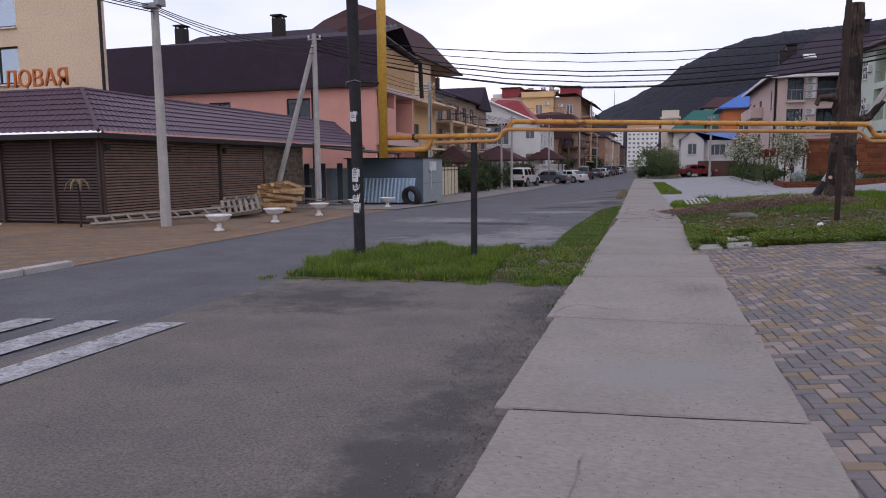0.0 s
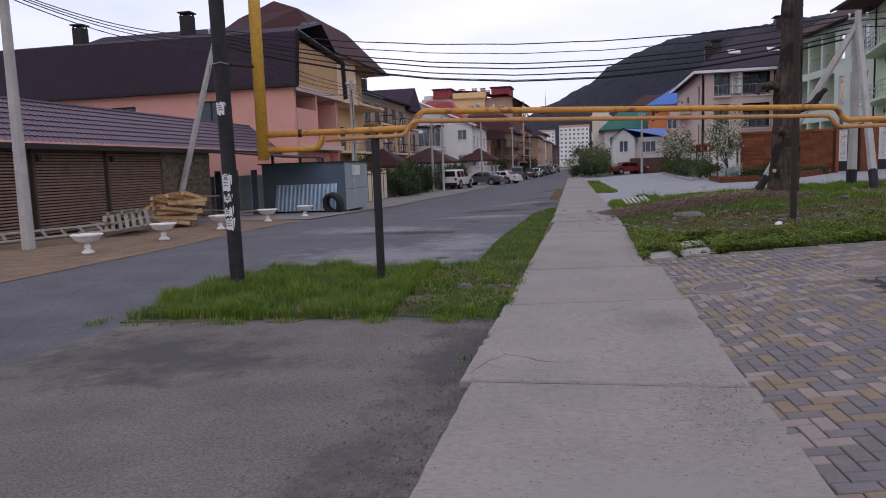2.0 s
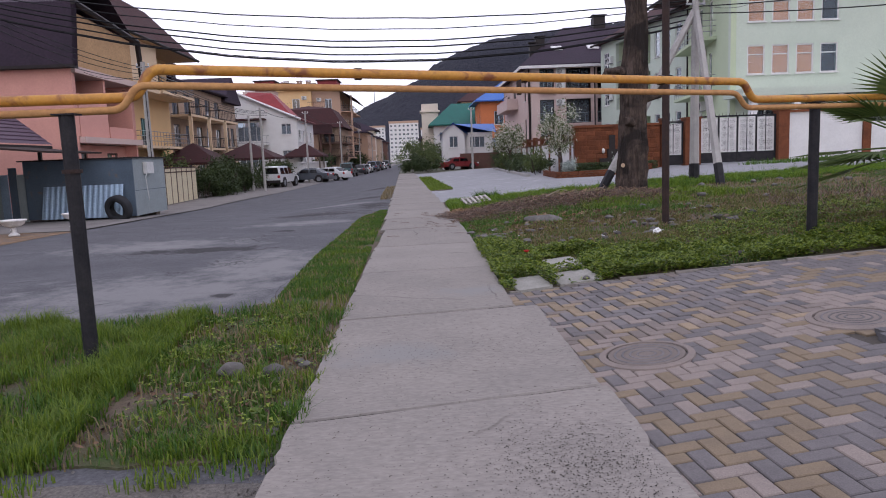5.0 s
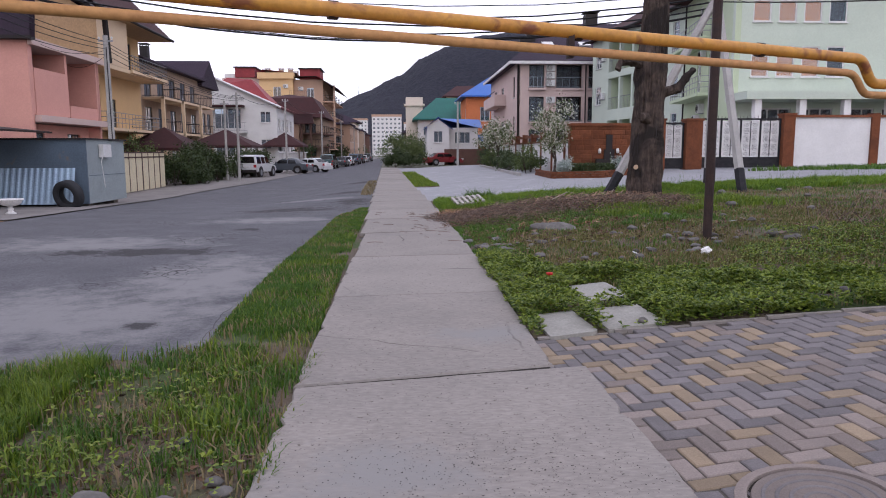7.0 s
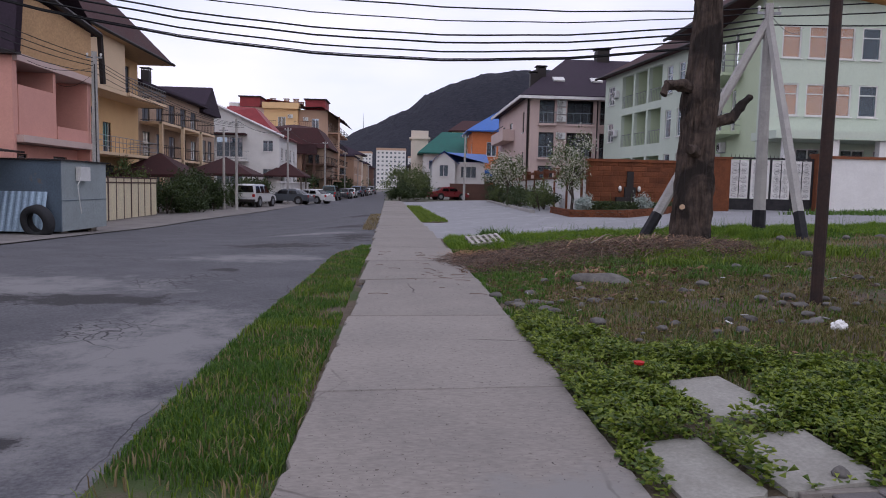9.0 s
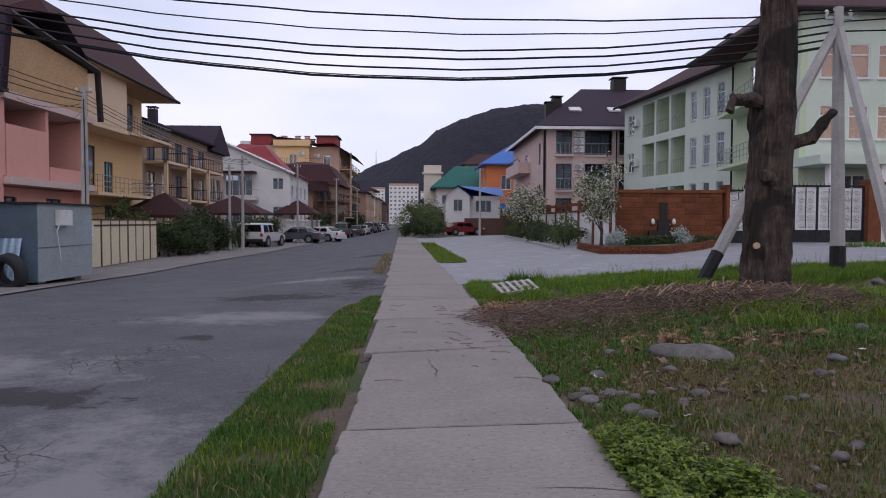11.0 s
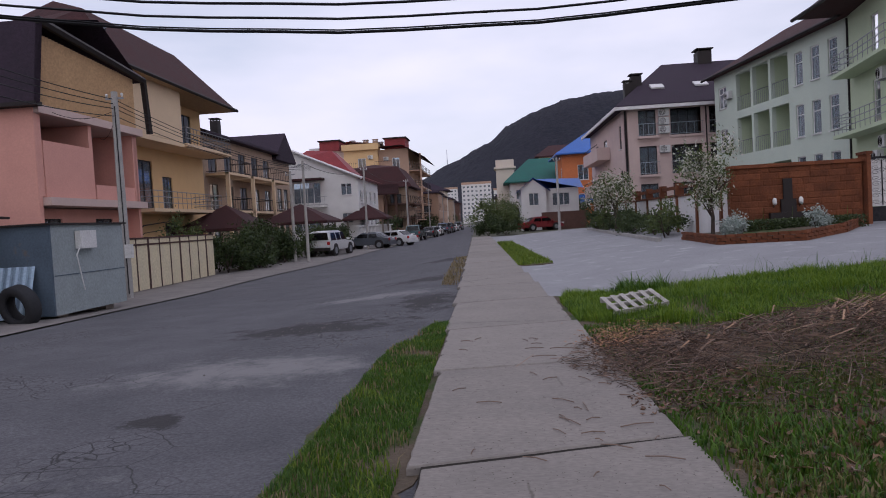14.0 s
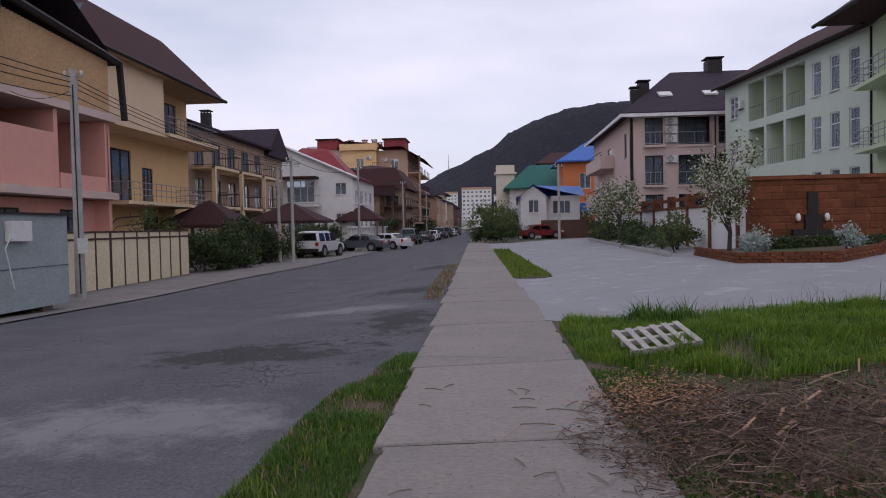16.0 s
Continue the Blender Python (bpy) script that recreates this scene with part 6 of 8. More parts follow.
for k in range(22):
    x, y = jk.uniform(-15, -12.6), jk.uniform(19, 27)
    a = jk.uniform(0, 3.1)
    b = Mesh().mbox(Matrix.Translation((x, y, 0.08 + jk.uniform(0, 0.25))) @ pose(0, 0, 0, jk.uniform(-6, 6), jk.uniform(-8, 8), math.degrees(a)), jk.uniform(0.8, 2.0), 0.1, 0.05)
    solid("timber_board", b, WOODGREY, "loose grey board in the timber heap", "board", group="loose boards")
tbl = thing("work_trestle", (-15.0, 28.4, 0), "rusty metal trestle table near the fence", "trestle")
part("top", Mesh().box(-15.5, 28.0, 0.72, -14.3, 28.6, 0.77), WOODGREY, tbl)
for dx in (-15.45, -14.35):
    for dy in (28.05, 28.55):
        part("leg", Mesh().tube([(dx, dy, 0), (dx, dy, 0.72)], 0.025, 5), RUSTY, tbl)

# blue-grey container with sheets and a tyre
BLUEGREY = mat("blue_grey_steel", (0.10, 0.135, 0.18), 0.6, col2=(0.075, 0.10, 0.13), scale=1.5, mix=0.7, fine=20, spots=(3, 0.62, 0.75, (0.14, 0.12, 0.11)))
PALEGREY = mat("pale_grey_steel", (0.30, 0.34, 0.35), 0.6, col2=(0.25, 0.285, 0.29), scale=1.5, fine=20)
GALV = mat("blue_corrugated_sheet", (0.30, 0.40, 0.50), 0.45, 0.3, col2=(0.24, 0.32, 0.42), scale=2, fine=20)
con = thing("container", (-12.8, 35.2, -0.35), "blue-grey steel container standing on timber blocks", "container")
part("front_wall", Mesh().box(-14.85, 33.5, -0.22, -10.82, 33.56, 1.95), BLUEGREY, con)
part("side_wall", Mesh().box(-10.88, 33.57, -0.22, -10.82, 36.8, 1.95), PALEGREY, con, "pale grey side panel")
part("rear_wall", Mesh().box(-14.85, 36.75, -0.22, -10.89, 36.81, 1.95), BLUEGREY, con)
part("end_wall", Mesh().box(-14.85, 33.57, -0.22, -14.8, 36.74, 1.95), BLUEGREY, con)
part("roof", Mesh().box(-15.0, 33.4, 1.952, -10.74, 36.9, 2.0), TRIMDARK, con)
part("seam", Mesh().box(-10.818, 33.6, 0.72, -10.806, 36.8, 0.74), BLUEGREY, con)
part("block", Mesh().box(-11.6, 33.9, -0.5, -11.0, 34.3, -0.22), WOODGREY, con)
part("block", Mesh().box(-11.6, 36.0, -0.5, -11.0, 36.4, -0.22), WOODGREY, con)
part("block", Mesh().box(-14.6, 33.9, -0.5, -14.0, 36.4, -0.22), WOODGREY, con)
fb = part("fuse_box", Mesh().box(-10.805, 34.5, 1.35, -10.65, 35.2, 1.8), ACWHITE, con, "white electric box with loose cables")
part("cable", Mesh().tube([(-10.64, 34.5, 1.5), (-10.66, 34.3, 1.2), (-10.7, 34.6, 0.3)], 0.015, 5), ACWHITE, fb)
sh = Mesh()
for i in range(60):
    x0, x1 = -14.1 + 2.95 * i / 60, -14.1 + 2.95 * (i + 1) / 60
    d0, d1 = (0.0 if i % 4 in (0, 1) else 0.03), (0.0 if (i + 1) % 4 in (0, 1) else 0.03)
    sh.add([(x0, 33.02 - d0, -0.2), (x1, 33.02 - d1, -0.2), (x1 - 0.02, 33.42 - d1, 1.0), (x0 - 0.02, 33.42 - d0, 1.0)], [(0, 1, 2, 3)])
solid("corrugated_sheet", sh, GALV, "pale blue corrugated metal sheet leaning on the container", "metal sheet")
RUBBER = mat("tyre_rubber", (0.035, 0.036, 0.04), 0.85, fine=40, bump=0.4)


def ring(m, mat4, r, w, prof, n=26):
    """A ring with its axis along local x; prof: (radius share, half width share)."""
    k, q = len(m.v), len(prof)
    for j in range(n):
        a = 2 * math.pi * j / n
        m.v += [tuple(mat4 @ Vector((p[1] * w / 2, p[0] * r * math.cos(a), p[0] * r * math.sin(a)))) for p in prof]
    for j in range(n):
        for i in range(q):
            m.f.append((k + j * q + i, k + j * q + (i + 1) % q, k + ((j + 1) % n) * q + (i + 1) % q, k + ((j + 1) % n) * q + i))
    return m


TYRE = ((0.58, -0.8), (0.75, -1), (0.93, -0.95), (1, -0.7), (1, 0.7), (0.93, 0.95), (0.75, 1), (0.58, 0.8), (0.6, 0.5), (0.85, 0.5), (0.85, -0.5), (0.6, -0.5))
solid("tyre", ring(Mesh(), Matrix.Translation((-11.15, 32.75, 0.12)) @ pose(0, 0, 0, 0, 0, 75) @ pose(0, 0, 0, 0, -12, 0), 0.5, 0.34, TYRE), RUBBER, "large black truck tyre leaning on the container", "tyre", smooth=True)
for k in range(9):
    x = -17.6 + 0.31 * k
    solid("fence_sheet", Mesh().box(x, 33.5 + 0.04 * (k % 2), -0.3, x + 0.3, 33.53 + 0.04 * (k % 2), 1.5 + 0.25 * (k % 3 == 1)), (GALV, BLUEGREY, PALEGREY)[k % 3], "grey metal sheet of a makeshift fence", "fence sheet", group="fence sheets")
# cream gate fence
FENCECREAM = mat("cream_sheet_fence", (0.64, 0.56, 0.38), 0.6, col2=(0.56, 0.50, 0.36), scale=1.2, fine=14)
FENCEBROWN = mat("brown_fence_steel", (0.075, 0.04, 0.035), 0.6, fine=20)
fen = thing("sheet_fence", (-13.7, 45, -0.4), "cream sheet metal fence with brown steel posts", "fence", "", "structure")
ys = [37.6 + 1.02 * k for k in range(14)]
for k in range(13):
    y0, y1 = ys[k], ys[k + 1]
    x = -13.45 - 0.045 * (y0 - 40)
    part("panel", Mesh().box(x - 0.02, y0 + 0.04, -0.42, x, y1 - 0.04, 1.28), FENCECREAM, fen)
    part("upper_panel", Mesh().box(x - 0.02, y0 + 0.04, 1.32, x, y1 - 0.04, 1.50), FENCECREAM, fen)
    part("post", Mesh().box(x - 0.06, y0 - 0.05 - 0.03 * (k % 3 == 0), -0.42, x + 0.05, y0 + 0.05 + 0.03 * (k % 3 == 0), 1.57), FENCEBROWN, fen)
    part("rail", Mesh().box(x - 0.05, y0 + 0.05, 1.50, x + 0.03, y1 - 0.04, 1.56).box(x - 0.05, y0 + 0.05, 1.26, x + 0.03, y1 - 0.04, 1.325), FENCEBROWN, fen)
# pavilion roofs behind the hedge
for x, y, s, z in ((-17.4, 62, 4.4, 1.7), (-16.4, 76, 5.2, 2.0), (-13.9, 94, 4.2, 2.2)):
    pv = thing("pavilion", (x, y, -0.4), "garden pavilion with brown hipped roof", "pavilion", "pavilions")
    hip_roof(pv, x - s / 2, y - s / 2, x + s / 2, y + s / 2, z, 1.5, ROOFBROWN, 0.3, 0.02)
    for dx in (-1, 1):
        for dy in (-1, 1):
            part("post", Mesh().box(x + dx * s * 0.45 - 0.08, y + dy * s * 0.45 - 0.08, -0.4, x + dx * s * 0.45 + 0.08, y + dy * s * 0.45 + 0.08, z), WOODGREY, pv)
blf = thing("balustrade_fence", (-12.4, 90, -0.4), "pale concrete balustrade fence", "fence", "", "structure")
for k in range(26):
    part("baluster", Mesh().box(-12.5, 80 + k * 0.8, -0.4, -12.3, 80.35 + k * 0.8, 1.5), PLANTERWHITE, blf)
part("coping", Mesh().box(-12.6, 79.8, 1.5, -12.2, 101, 1.65), PLANTERWHITE, blf)


# ---- vehicles ----
def car(name, m, paint, label, kind="sedan"):
    """A parked car: body, glasshouse, windows, wheels, lights and bumpers. Its nose points along local +y."""
    c = thing(name, m.translation, label, "car", "parked cars")
    c.matrix_basis = m
    Lh, W, H = (2.38, 0.94, 1.80) if kind == "suv" else (2.25, 0.88, 1.43)
    belt = 1.05 if kind == "suv" else 0.90
    sill = 0.42 if kind == "suv" else 0.28
    if kind == "suv":
        prof = [(-Lh, sill), (-Lh - 0.02, 0.72), (-Lh + 0.02, belt), (1.0, belt), (1.75, belt - 0.06), (Lh - 0.1, 0.88), (Lh, 0.6), (Lh - 0.05, sill)]
        roof_ = [(-Lh + 0.08, belt), (-Lh + 0.28, H - 0.08), (-Lh + 0.5, H), (-0.2, H), (0.2, H - 0.05), (1.05, belt)]
    else:
        prof = [(-Lh, sill + 0.05), (-Lh, 0.7), (-Lh + 0.1, belt), (-1.5, belt + 0.03), (1.05, belt - 0.02), (Lh - 0.25, 0.72), (Lh, 0.5), (Lh - 0.05, sill)]
        roof_ = [(-1.75, belt), (-0.95, H - 0.04), (-0.5, H), (0.1, H), (0.4, H - 0.05), (1.15, belt - 0.02)]

    def loft(p, w0, w1, z_lo, z_hi):
        q = Mesh()
        n = len(p)
        wd = lambda z: w0 + (w1 - w0) * (z - z_lo) / (z_hi - z_lo)
        vs = [(s * wd(z), y, z) for s in (-1, 1) for y, z in p]
        fs = [tuple(range(n)), tuple(reversed(range(n, 2 * n)))] + [(i, n + i, n + (i + 1) % n, (i + 1) % n) for i in range(n)]
        return q.add(vs, fs)

    def add(nm, mesh, material, lab="", under=None, smooth=False):
        ob = new(nm, mesh.data(nm, material, smooth))
        ob.parent = under or c
        if lab:
            tagged(ob, lab)
        return ob

    def rounded(ob, w):
        bm = bmesh.new()
        bm.from_mesh(ob.data)
        bmesh.ops.recalc_face_normals(bm, faces=bm.faces)
        bmesh.ops.bevel(bm, geom=list(bm.edges), offset=w, segments=2, affect="EDGES", clamp_overlap=True)
        bm.to_mesh(ob.data)
        bm.free()
        return ob

    body = rounded(add("body", loft(prof, W, W * 0.97, sill, belt), paint), 0.06)
    rounded(add("cabin", loft(roof_, W * 0.93, W * 0.72, belt, H), paint), 0.05)
    ym0, ym1 = roof_[0][0], roof_[-1][0]
    # side windows, windscreen, rear window
    for s in (-1, 1):
        for a, b in (((0.10, 0.36), (0.40, 0.63), (0.66, 0.86)) if kind == "suv" else ((0.24, 0.50), (0.53, 0.82))):
            ya, yb = ym0 + (ym1 - ym0) * a, ym0 + (ym1 - ym0) * b
            zt = H - 0.16
            wx = lambda z: W * (0.93 - 0.21 * (z - belt) / (H - belt)) + 0.012
            sa = 0.1 if a < 0.2 or kind != "suv" and a < 0.3 else 0
            sb = 0.24 if b > 0.8 else 0.0
            q = Mesh().add([(s * wx(belt + 0.05), ya - sa, belt + 0.05), (s * wx(belt + 0.05), yb + sb, belt + 0.05), (s * wx(zt), yb, zt), (s * wx(zt), ya + sa, zt)], [(0, 1, 2, 3), (3, 2, 1, 0)])
            add("side_window", q, CARGLASS)
    for (p, r), nm in (((roof_[0], roof_[1]), "rear_window"), ((roof_[-1], roof_[-2]), "windscreen")):
        o = -0.02 if nm == "rear_window" else 0.02
        lo, hi = 0.14, 0.9
        pts = [(p[0] + (r[0] - p[0]) * t + o, p[1] + (r[1] - p[1]) * t + 0.012) for t in (lo, hi)]
        wx = lambda z: W * (0.93 - 0.21 * (z - belt) / (H - belt)) - 0.1
        q = Mesh().add([(-wx(pts[0][1]), *pts[0]), (wx(pts[0][1]), *pts[0]), (wx(pts[1][1]), *pts[1]), (-wx(pts[1][1]), *pts[1])], [(0, 1, 2, 3), (3, 2, 1, 0)])
        add(nm, q, CARGLASS)
    R_ = 0.38 if kind == "suv" else 0.32
    for s in (-1, 1):
        for y in (-Lh + 0.95, Lh - 0.92):
            add("wheel_arch", ring(Mesh(), Matrix.Translation((s * (W - 0.1), y, R_ + 0.03)), R_ + 0.09, 0.24, ((0.2, -1), (1, -1), (1, 1), (0.2, 1)), 20), TRIMDARK)
            wh = add("wheel", ring(Mesh(), Matrix.Translation((s * (W - 0.08), y, R_)), R_, 0.24, TYRE, 22), RUBBER, smooth=True)
            add("rim", ring(Mesh(), Matrix.Translation((s * (W + 0.0), y, R_)), R_ * 0.66, 0.1, ((0.05, -1), (1, -1), (1, 0.6), (0.85, 0.9), (0.3, 0.5), (0.05, 0.7)), 16), METALGREY, "", wh)
        add("tail_light", Mesh().box(s * (W - 0.16) - 0.1, -Lh - 0.03, belt - 0.25, s * (W - 0.16) + 0.1, -Lh + 0.06, belt - 0.02), TAILRED, "red tail light")
        add("headlight", Mesh().box(s * (W - 0.22) - 0.16, Lh - 0.2, 0.62, s * (W - 0.22) + 0.16, Lh - 0.02, 0.76), ACWHITE, "clear headlight")
        add("mirror", Mesh().box(s * (W + 0.1) - 0.1, 0.75, belt + 0.02, s * (W + 0.1) + 0.1, 0.87, belt + 0.17), paint)
    add("bumper", Mesh().box(-W + 0.06, -Lh - 0.08, sill - 0.02, W - 0.06, -Lh + 0.05, sill + 0.2), paint if kind != "suv" else TRIMDARK)
    add("number_plate", Mesh().box(-0.26, -Lh - 0.05, 0.78, 0.26, -Lh - 0.035, 0.89), PLANTERWHITE)
    return c


TAILRED = mat("tail_lamp_red", (0.35, 0.012, 0.015), 0.3, fine=30, bump=0)
PAINTS = {k: mat(k, v, 0.3, 0.2, col2=tuple(c * 0.92 for c in v), scale=1, fine=60, bump=0, coat=0.6) for k, v in {"white_car_paint": (0.68, 0.69, 0.70), "grey_car_paint": (0.10, 0.11, 0.13), "red_car_paint": (0.20, 0.015, 0.02), "teal_car_paint": (0.04, 0.09, 0.10), "dark_car_paint": (0.03, 0.032, 0.04), "blue_van_paint": (0.07, 0.10, 0.16)}.items()}
ck = lambda x, y, a: Matrix.Translation((x, y, gz(x, y) - 0.03)) @ pose(0, 0, 0, 0, 0, a)
car("off_road_car", ck(-12.25, 68.6, -9), PAINTS["white_car_paint"], "white off-road car parked at the roadside", "suv")
car("saloon_car", ck(-11.2, 78.6, 76), PAINTS["grey_car_paint"], "dark grey saloon car parked across the verge")
car("saloon_car", ck(-9.7, 83.5, 60), PAINTS["white_car_paint"], "white saloon car parked behind the grey one")
car("hatchback_car", ck(4.7, 92.2, -70), PAINTS["red_car_paint"], "red car parked before the small white house")
for i, (x, y, col, kd) in enumerate(((-9.4, 100, "teal_car_paint", "suv"), (-8.8, 112, "dark_car_paint", "sedan"), (-8.6, 121, "white_car_paint", "sedan"), (-8.4, 134, "blue_van_paint", "suv"), (-8.3, 146, "dark_car_paint", "suv"), (-8.2, 160, "white_car_paint", "sedan"), (-8.1, 178, "grey_car_paint", "suv"))):
    car("distant_car", ck(x, y, -3), PAINTS[col], "parked car further down the road", kd)


# ---- hills ----
# the blue of the distant air is mixed into the forest's base colours
FOREST = mat("hazy_wooded_hillside", (0.024, 0.024, 0.034), 0.95, col2=(0.014, 0.016, 0.025), scale=0.014, mix=0.7, fine=0.16, bump=0.7, dist=4.0, grain=0.3)
PROFILE = ((-900, 10), (-420, 20), (-230, 45), (-147, 88), (-80, 122), (2, 160), (40, 192), (97, 218), (155, 236), (225, 246), (300, 250), (420, 262), (700, 285), (1200, 240), (2000, 150))


def ridge(x):
    for (a, za), (b, zb) in zip(PROFILE, PROFILE[1:]):
        if a <= x <= b:
            t = (x - a) / (b - a)
            return za + (zb - za) * (t * t * (3 - 2 * t) * 0.4 + t * 0.6)
    return 10


hill = Mesh()
hx, hy = span(-900, 2000, 520), span(900, 1500, 30) + [1600, 1800]
vs = []
for y in hy:
    for x in hx:
        k = smooth01(860, 1500, y) if y <= 1500 else 1 - (y - 1500) / 600
        z = ridge(x) * k + 2.2 * k * noise.noise((x * 0.04, y * 0.04, 1)) + 3.0 * k * noise.noise((x * 0.24, y * 0.24, 7)) + 12 * k * (1 - k) * noise.noise((x * 0.012, y * 0.01, 2))
        vs.append((x, y, z - 2))
nx = len(hx)
hill.add(vs, [(j * nx + i, j * nx + i + 1, (j + 1) * nx + i + 1, (j + 1) * nx + i) for j in range(len(hy) - 1) for i in range(nx - 1)])
solid("wooded_hill", hill, FOREST, "dark wooded hill beyond the town", "hill", "structure")
mst = thing("radio_mast", (-88, 1500, 118), "thin radio mast on the hill crest", "radio mast")
part("lattice", Mesh().tube([(-88, 1500, 110), (-88, 1500, 152)], 0.9, 4, 0.25), METALGREY, mst)


# ---- plants ----
def numpy_mesh(name, verts, faces, sizes, material):
    me = bpy.data.meshes.new(name)
    me.vertices.add(len(verts))
    me.vertices.foreach_set("co", verts.astype(np.float32).ravel())
    me.loops.add(len(faces))
    me.loops.foreach_set("vertex_index", faces.astype(np.int32))
    me.polygons.add(len(sizes))
    starts = np.concatenate(([0], np.cumsum(sizes)[:-1])).astype(np.int32)
    me.polygons.foreach_set("loop_start", starts)
    me.update(calc_edges=True)
    me.materials.append(material)
    return me


def inside(poly, x, y):
    c = np.zeros(len(x), bool)
    for (x0, y0), (x1, y1) in zip(poly, poly[1:] + poly[:1]):
        hit = ((y0 > y) != (y1 > y)) & (x < (x1 - x0) * (y - y0) / (y1 - y0 + 1e-9) + x0)
        c ^= hit
    return c


def scatter(poly, density, rng, clump=0.0, freq=1.5, seed=0):
    """Random places inside a polygon; with clump, thinned where a slow noise is low."""
    xs, ys = [p[0] for p in poly], [p[1] for p in poly]
    n = int((max(xs) - min(xs)) * (max(ys) - min(ys)) * density)
    x, y = rng.uniform(min(xs), max(xs), n), rng.uniform(min(ys), max(ys), n)
    x, y = x + rng.normal(0, 0.03, n), y + rng.normal(0, 0.03, n)
    k = inside(poly, x, y)
    x, y = x[k], y[k]
    if clump:
        f = np.array([noise.noise((a * freq, b * freq, seed)) for a, b in zip(x, y)])
        k = f + rng.uniform(-0.25, 0.25, len(x)) > clump - 0.4
        x, y = x[k], y[k]
    return x, y


def grass(name, poly, density, hmin, hmax, material, label, seed, clump=0.0, lift=0.0, width=0.008, freq=1.5, tuft=0.35, rough=False):
    """Many bent tapering blades; height drifts in tufts."""
    rng = np.random.default_rng(seed)
    x, y = scatter(poly, density, rng, clump, freq, seed)
    k = ~((x > 0.98) & (x < 1.96) & (y > 14.3) & (y < 14.95) | (x > 1.55) & (x < 1.98) & (y > 15.25) & (y < 16.08))
    x, y = x[k], y[k]
    n = len(x)
    z = np.array([gz(a, b) + lift + (rough_ground(a, b) if rough else 0) for a, b in zip(x, y)])
    t = np.array([noise.noise((a * 2.2, b * 2.2, seed + 3)) + 0.6 * noise.noise((a * 6, b * 6, seed + 9)) for a, b in zip(x, y)])
    h = (hmin + (hmax - hmin) * rng.uniform(0.2, 1, n)) * np.clip(0.75 + t * tuft * 2.2, 0.25, 1.6)
    ang, lean = rng.uniform(0, 2 * np.pi, n), rng.uniform(0.15, 1.2, n) * h
    w = width * rng.uniform(0.6, 1.3, n)
    dx, dy = np.cos(ang), np.sin(ang)
    px, py = -dy * w, dx * w
    v = np.empty((n, 5, 3))
    v[:, 0] = np.stack((x - px, y - py, z - 0.02), 1)
    v[:, 1] = np.stack((x + px, y + py, z - 0.02), 1)
    mx_, my_ = x + dx * lean * 0.3, y + dy * lean * 0.3
    v[:, 2] = np.stack((mx_ + px * 0.8, my_ + py * 0.8, z + h * 0.6), 1)
    v[:, 3] = np.stack((mx_ - px * 0.8, my_ - py * 0.8, z + h * 0.6), 1)
    v[:, 4] = np.stack((x + dx * lean, y + dy * lean, z + h * 0.95), 1)
    base = np.arange(n)[:, None] * 5
    loops = np.concatenate((base + np.array([0, 1, 2, 3]), base + np.array([3, 2, 4])), 1).ravel()
    sizes = np.tile([4, 3], n)
    ob = new(name, numpy_mesh(name, v.reshape(-1, 3), loops, sizes, material))
    return tagged(ob, label, "grass", "", "stuff")


def leaves(centers, size, seed, material, name, squash=1.0):
    """A mesh of small folded leaves at the given places."""
    rng = np.random.default_rng(seed)
    n = len(centers)
    a = rng.normal(size=(n, 3))
    a[:, 2] *= squash
    a /= np.linalg.norm(a, axis=1)[:, None]
    b = np.cross(a, rng.normal(size=(n, 3)))
    b /= np.linalg.norm(b, axis=1)[:, None]
    s = size * rng.uniform(0.6, 1.3, n)[:, None]
    c = np.asarray(centers)
    up = np.cross(a, b)
    v = np.stack((c - a * s, c + b * s * 0.45 + up * s * 0.15, c + a * s, c - b * s * 0.45 + up * s * 0.15), 1)
    base = np.arange(n)[:, None] * 4
    loops = np.concatenate((base + np.array([0, 1, 2]), base + np.array([0, 2, 3])), 1).ravel()
    return numpy_mesh(name, v.reshape(-1, 3), loops, np.full(2 * n, 3), material)


def blob_points(rng, c, r, n, clumps=14, spread=0.42):
    """Places in a crown made of many clumps, so that the outline is uneven and has gaps."""
    c, r = np.asarray(c, float), np.asarray(r, float)
    d = rng.normal(size=(clumps, 3))
    d /= np.linalg.norm(d, axis=1)[:, None]
    cc = c + d * r * rng.uniform(0.35, 0.95, clumps)[:, None]
    k = rng.integers(0, clumps, n)
    return cc[k] + rng.normal(size=(n, 3)) * r * spread * rng.uniform(0.5, 1.0, clumps)[k][:, None] * 0.6


def shrub(name, x, y, r, h, material, label, seed, n=1500, size=0.06, group="", cat="shrub"):
    rng = np.random.default_rng(seed)
    z = gz(x, y)
    s = thing(name, (x, y, z), label, cat, group)
    st = Mesh()
    for k in range(6):
        a = rng.uniform(0, 6.28)
        st.tube([(x, y, z - 0.05), (x + math.cos(a) * r * 0.4, y + math.sin(a) * r * 0.4, z + h * 0.5), (x + math.cos(a) * r * 0.7, y + math.sin(a) * r * 0.7, z + h * 0.85)], 0.02, 4, 0.005)
    part("stem", st, BARK, s)
    pts = blob_points(rng, (x, y, z + h * 0.52), (r, r, h * 0.5), n)
    pts = pts[pts[:, 2] > z - 0.02]
    part("foliage", leaves(pts, size, seed, material, "foliage"), material, s)
    return s


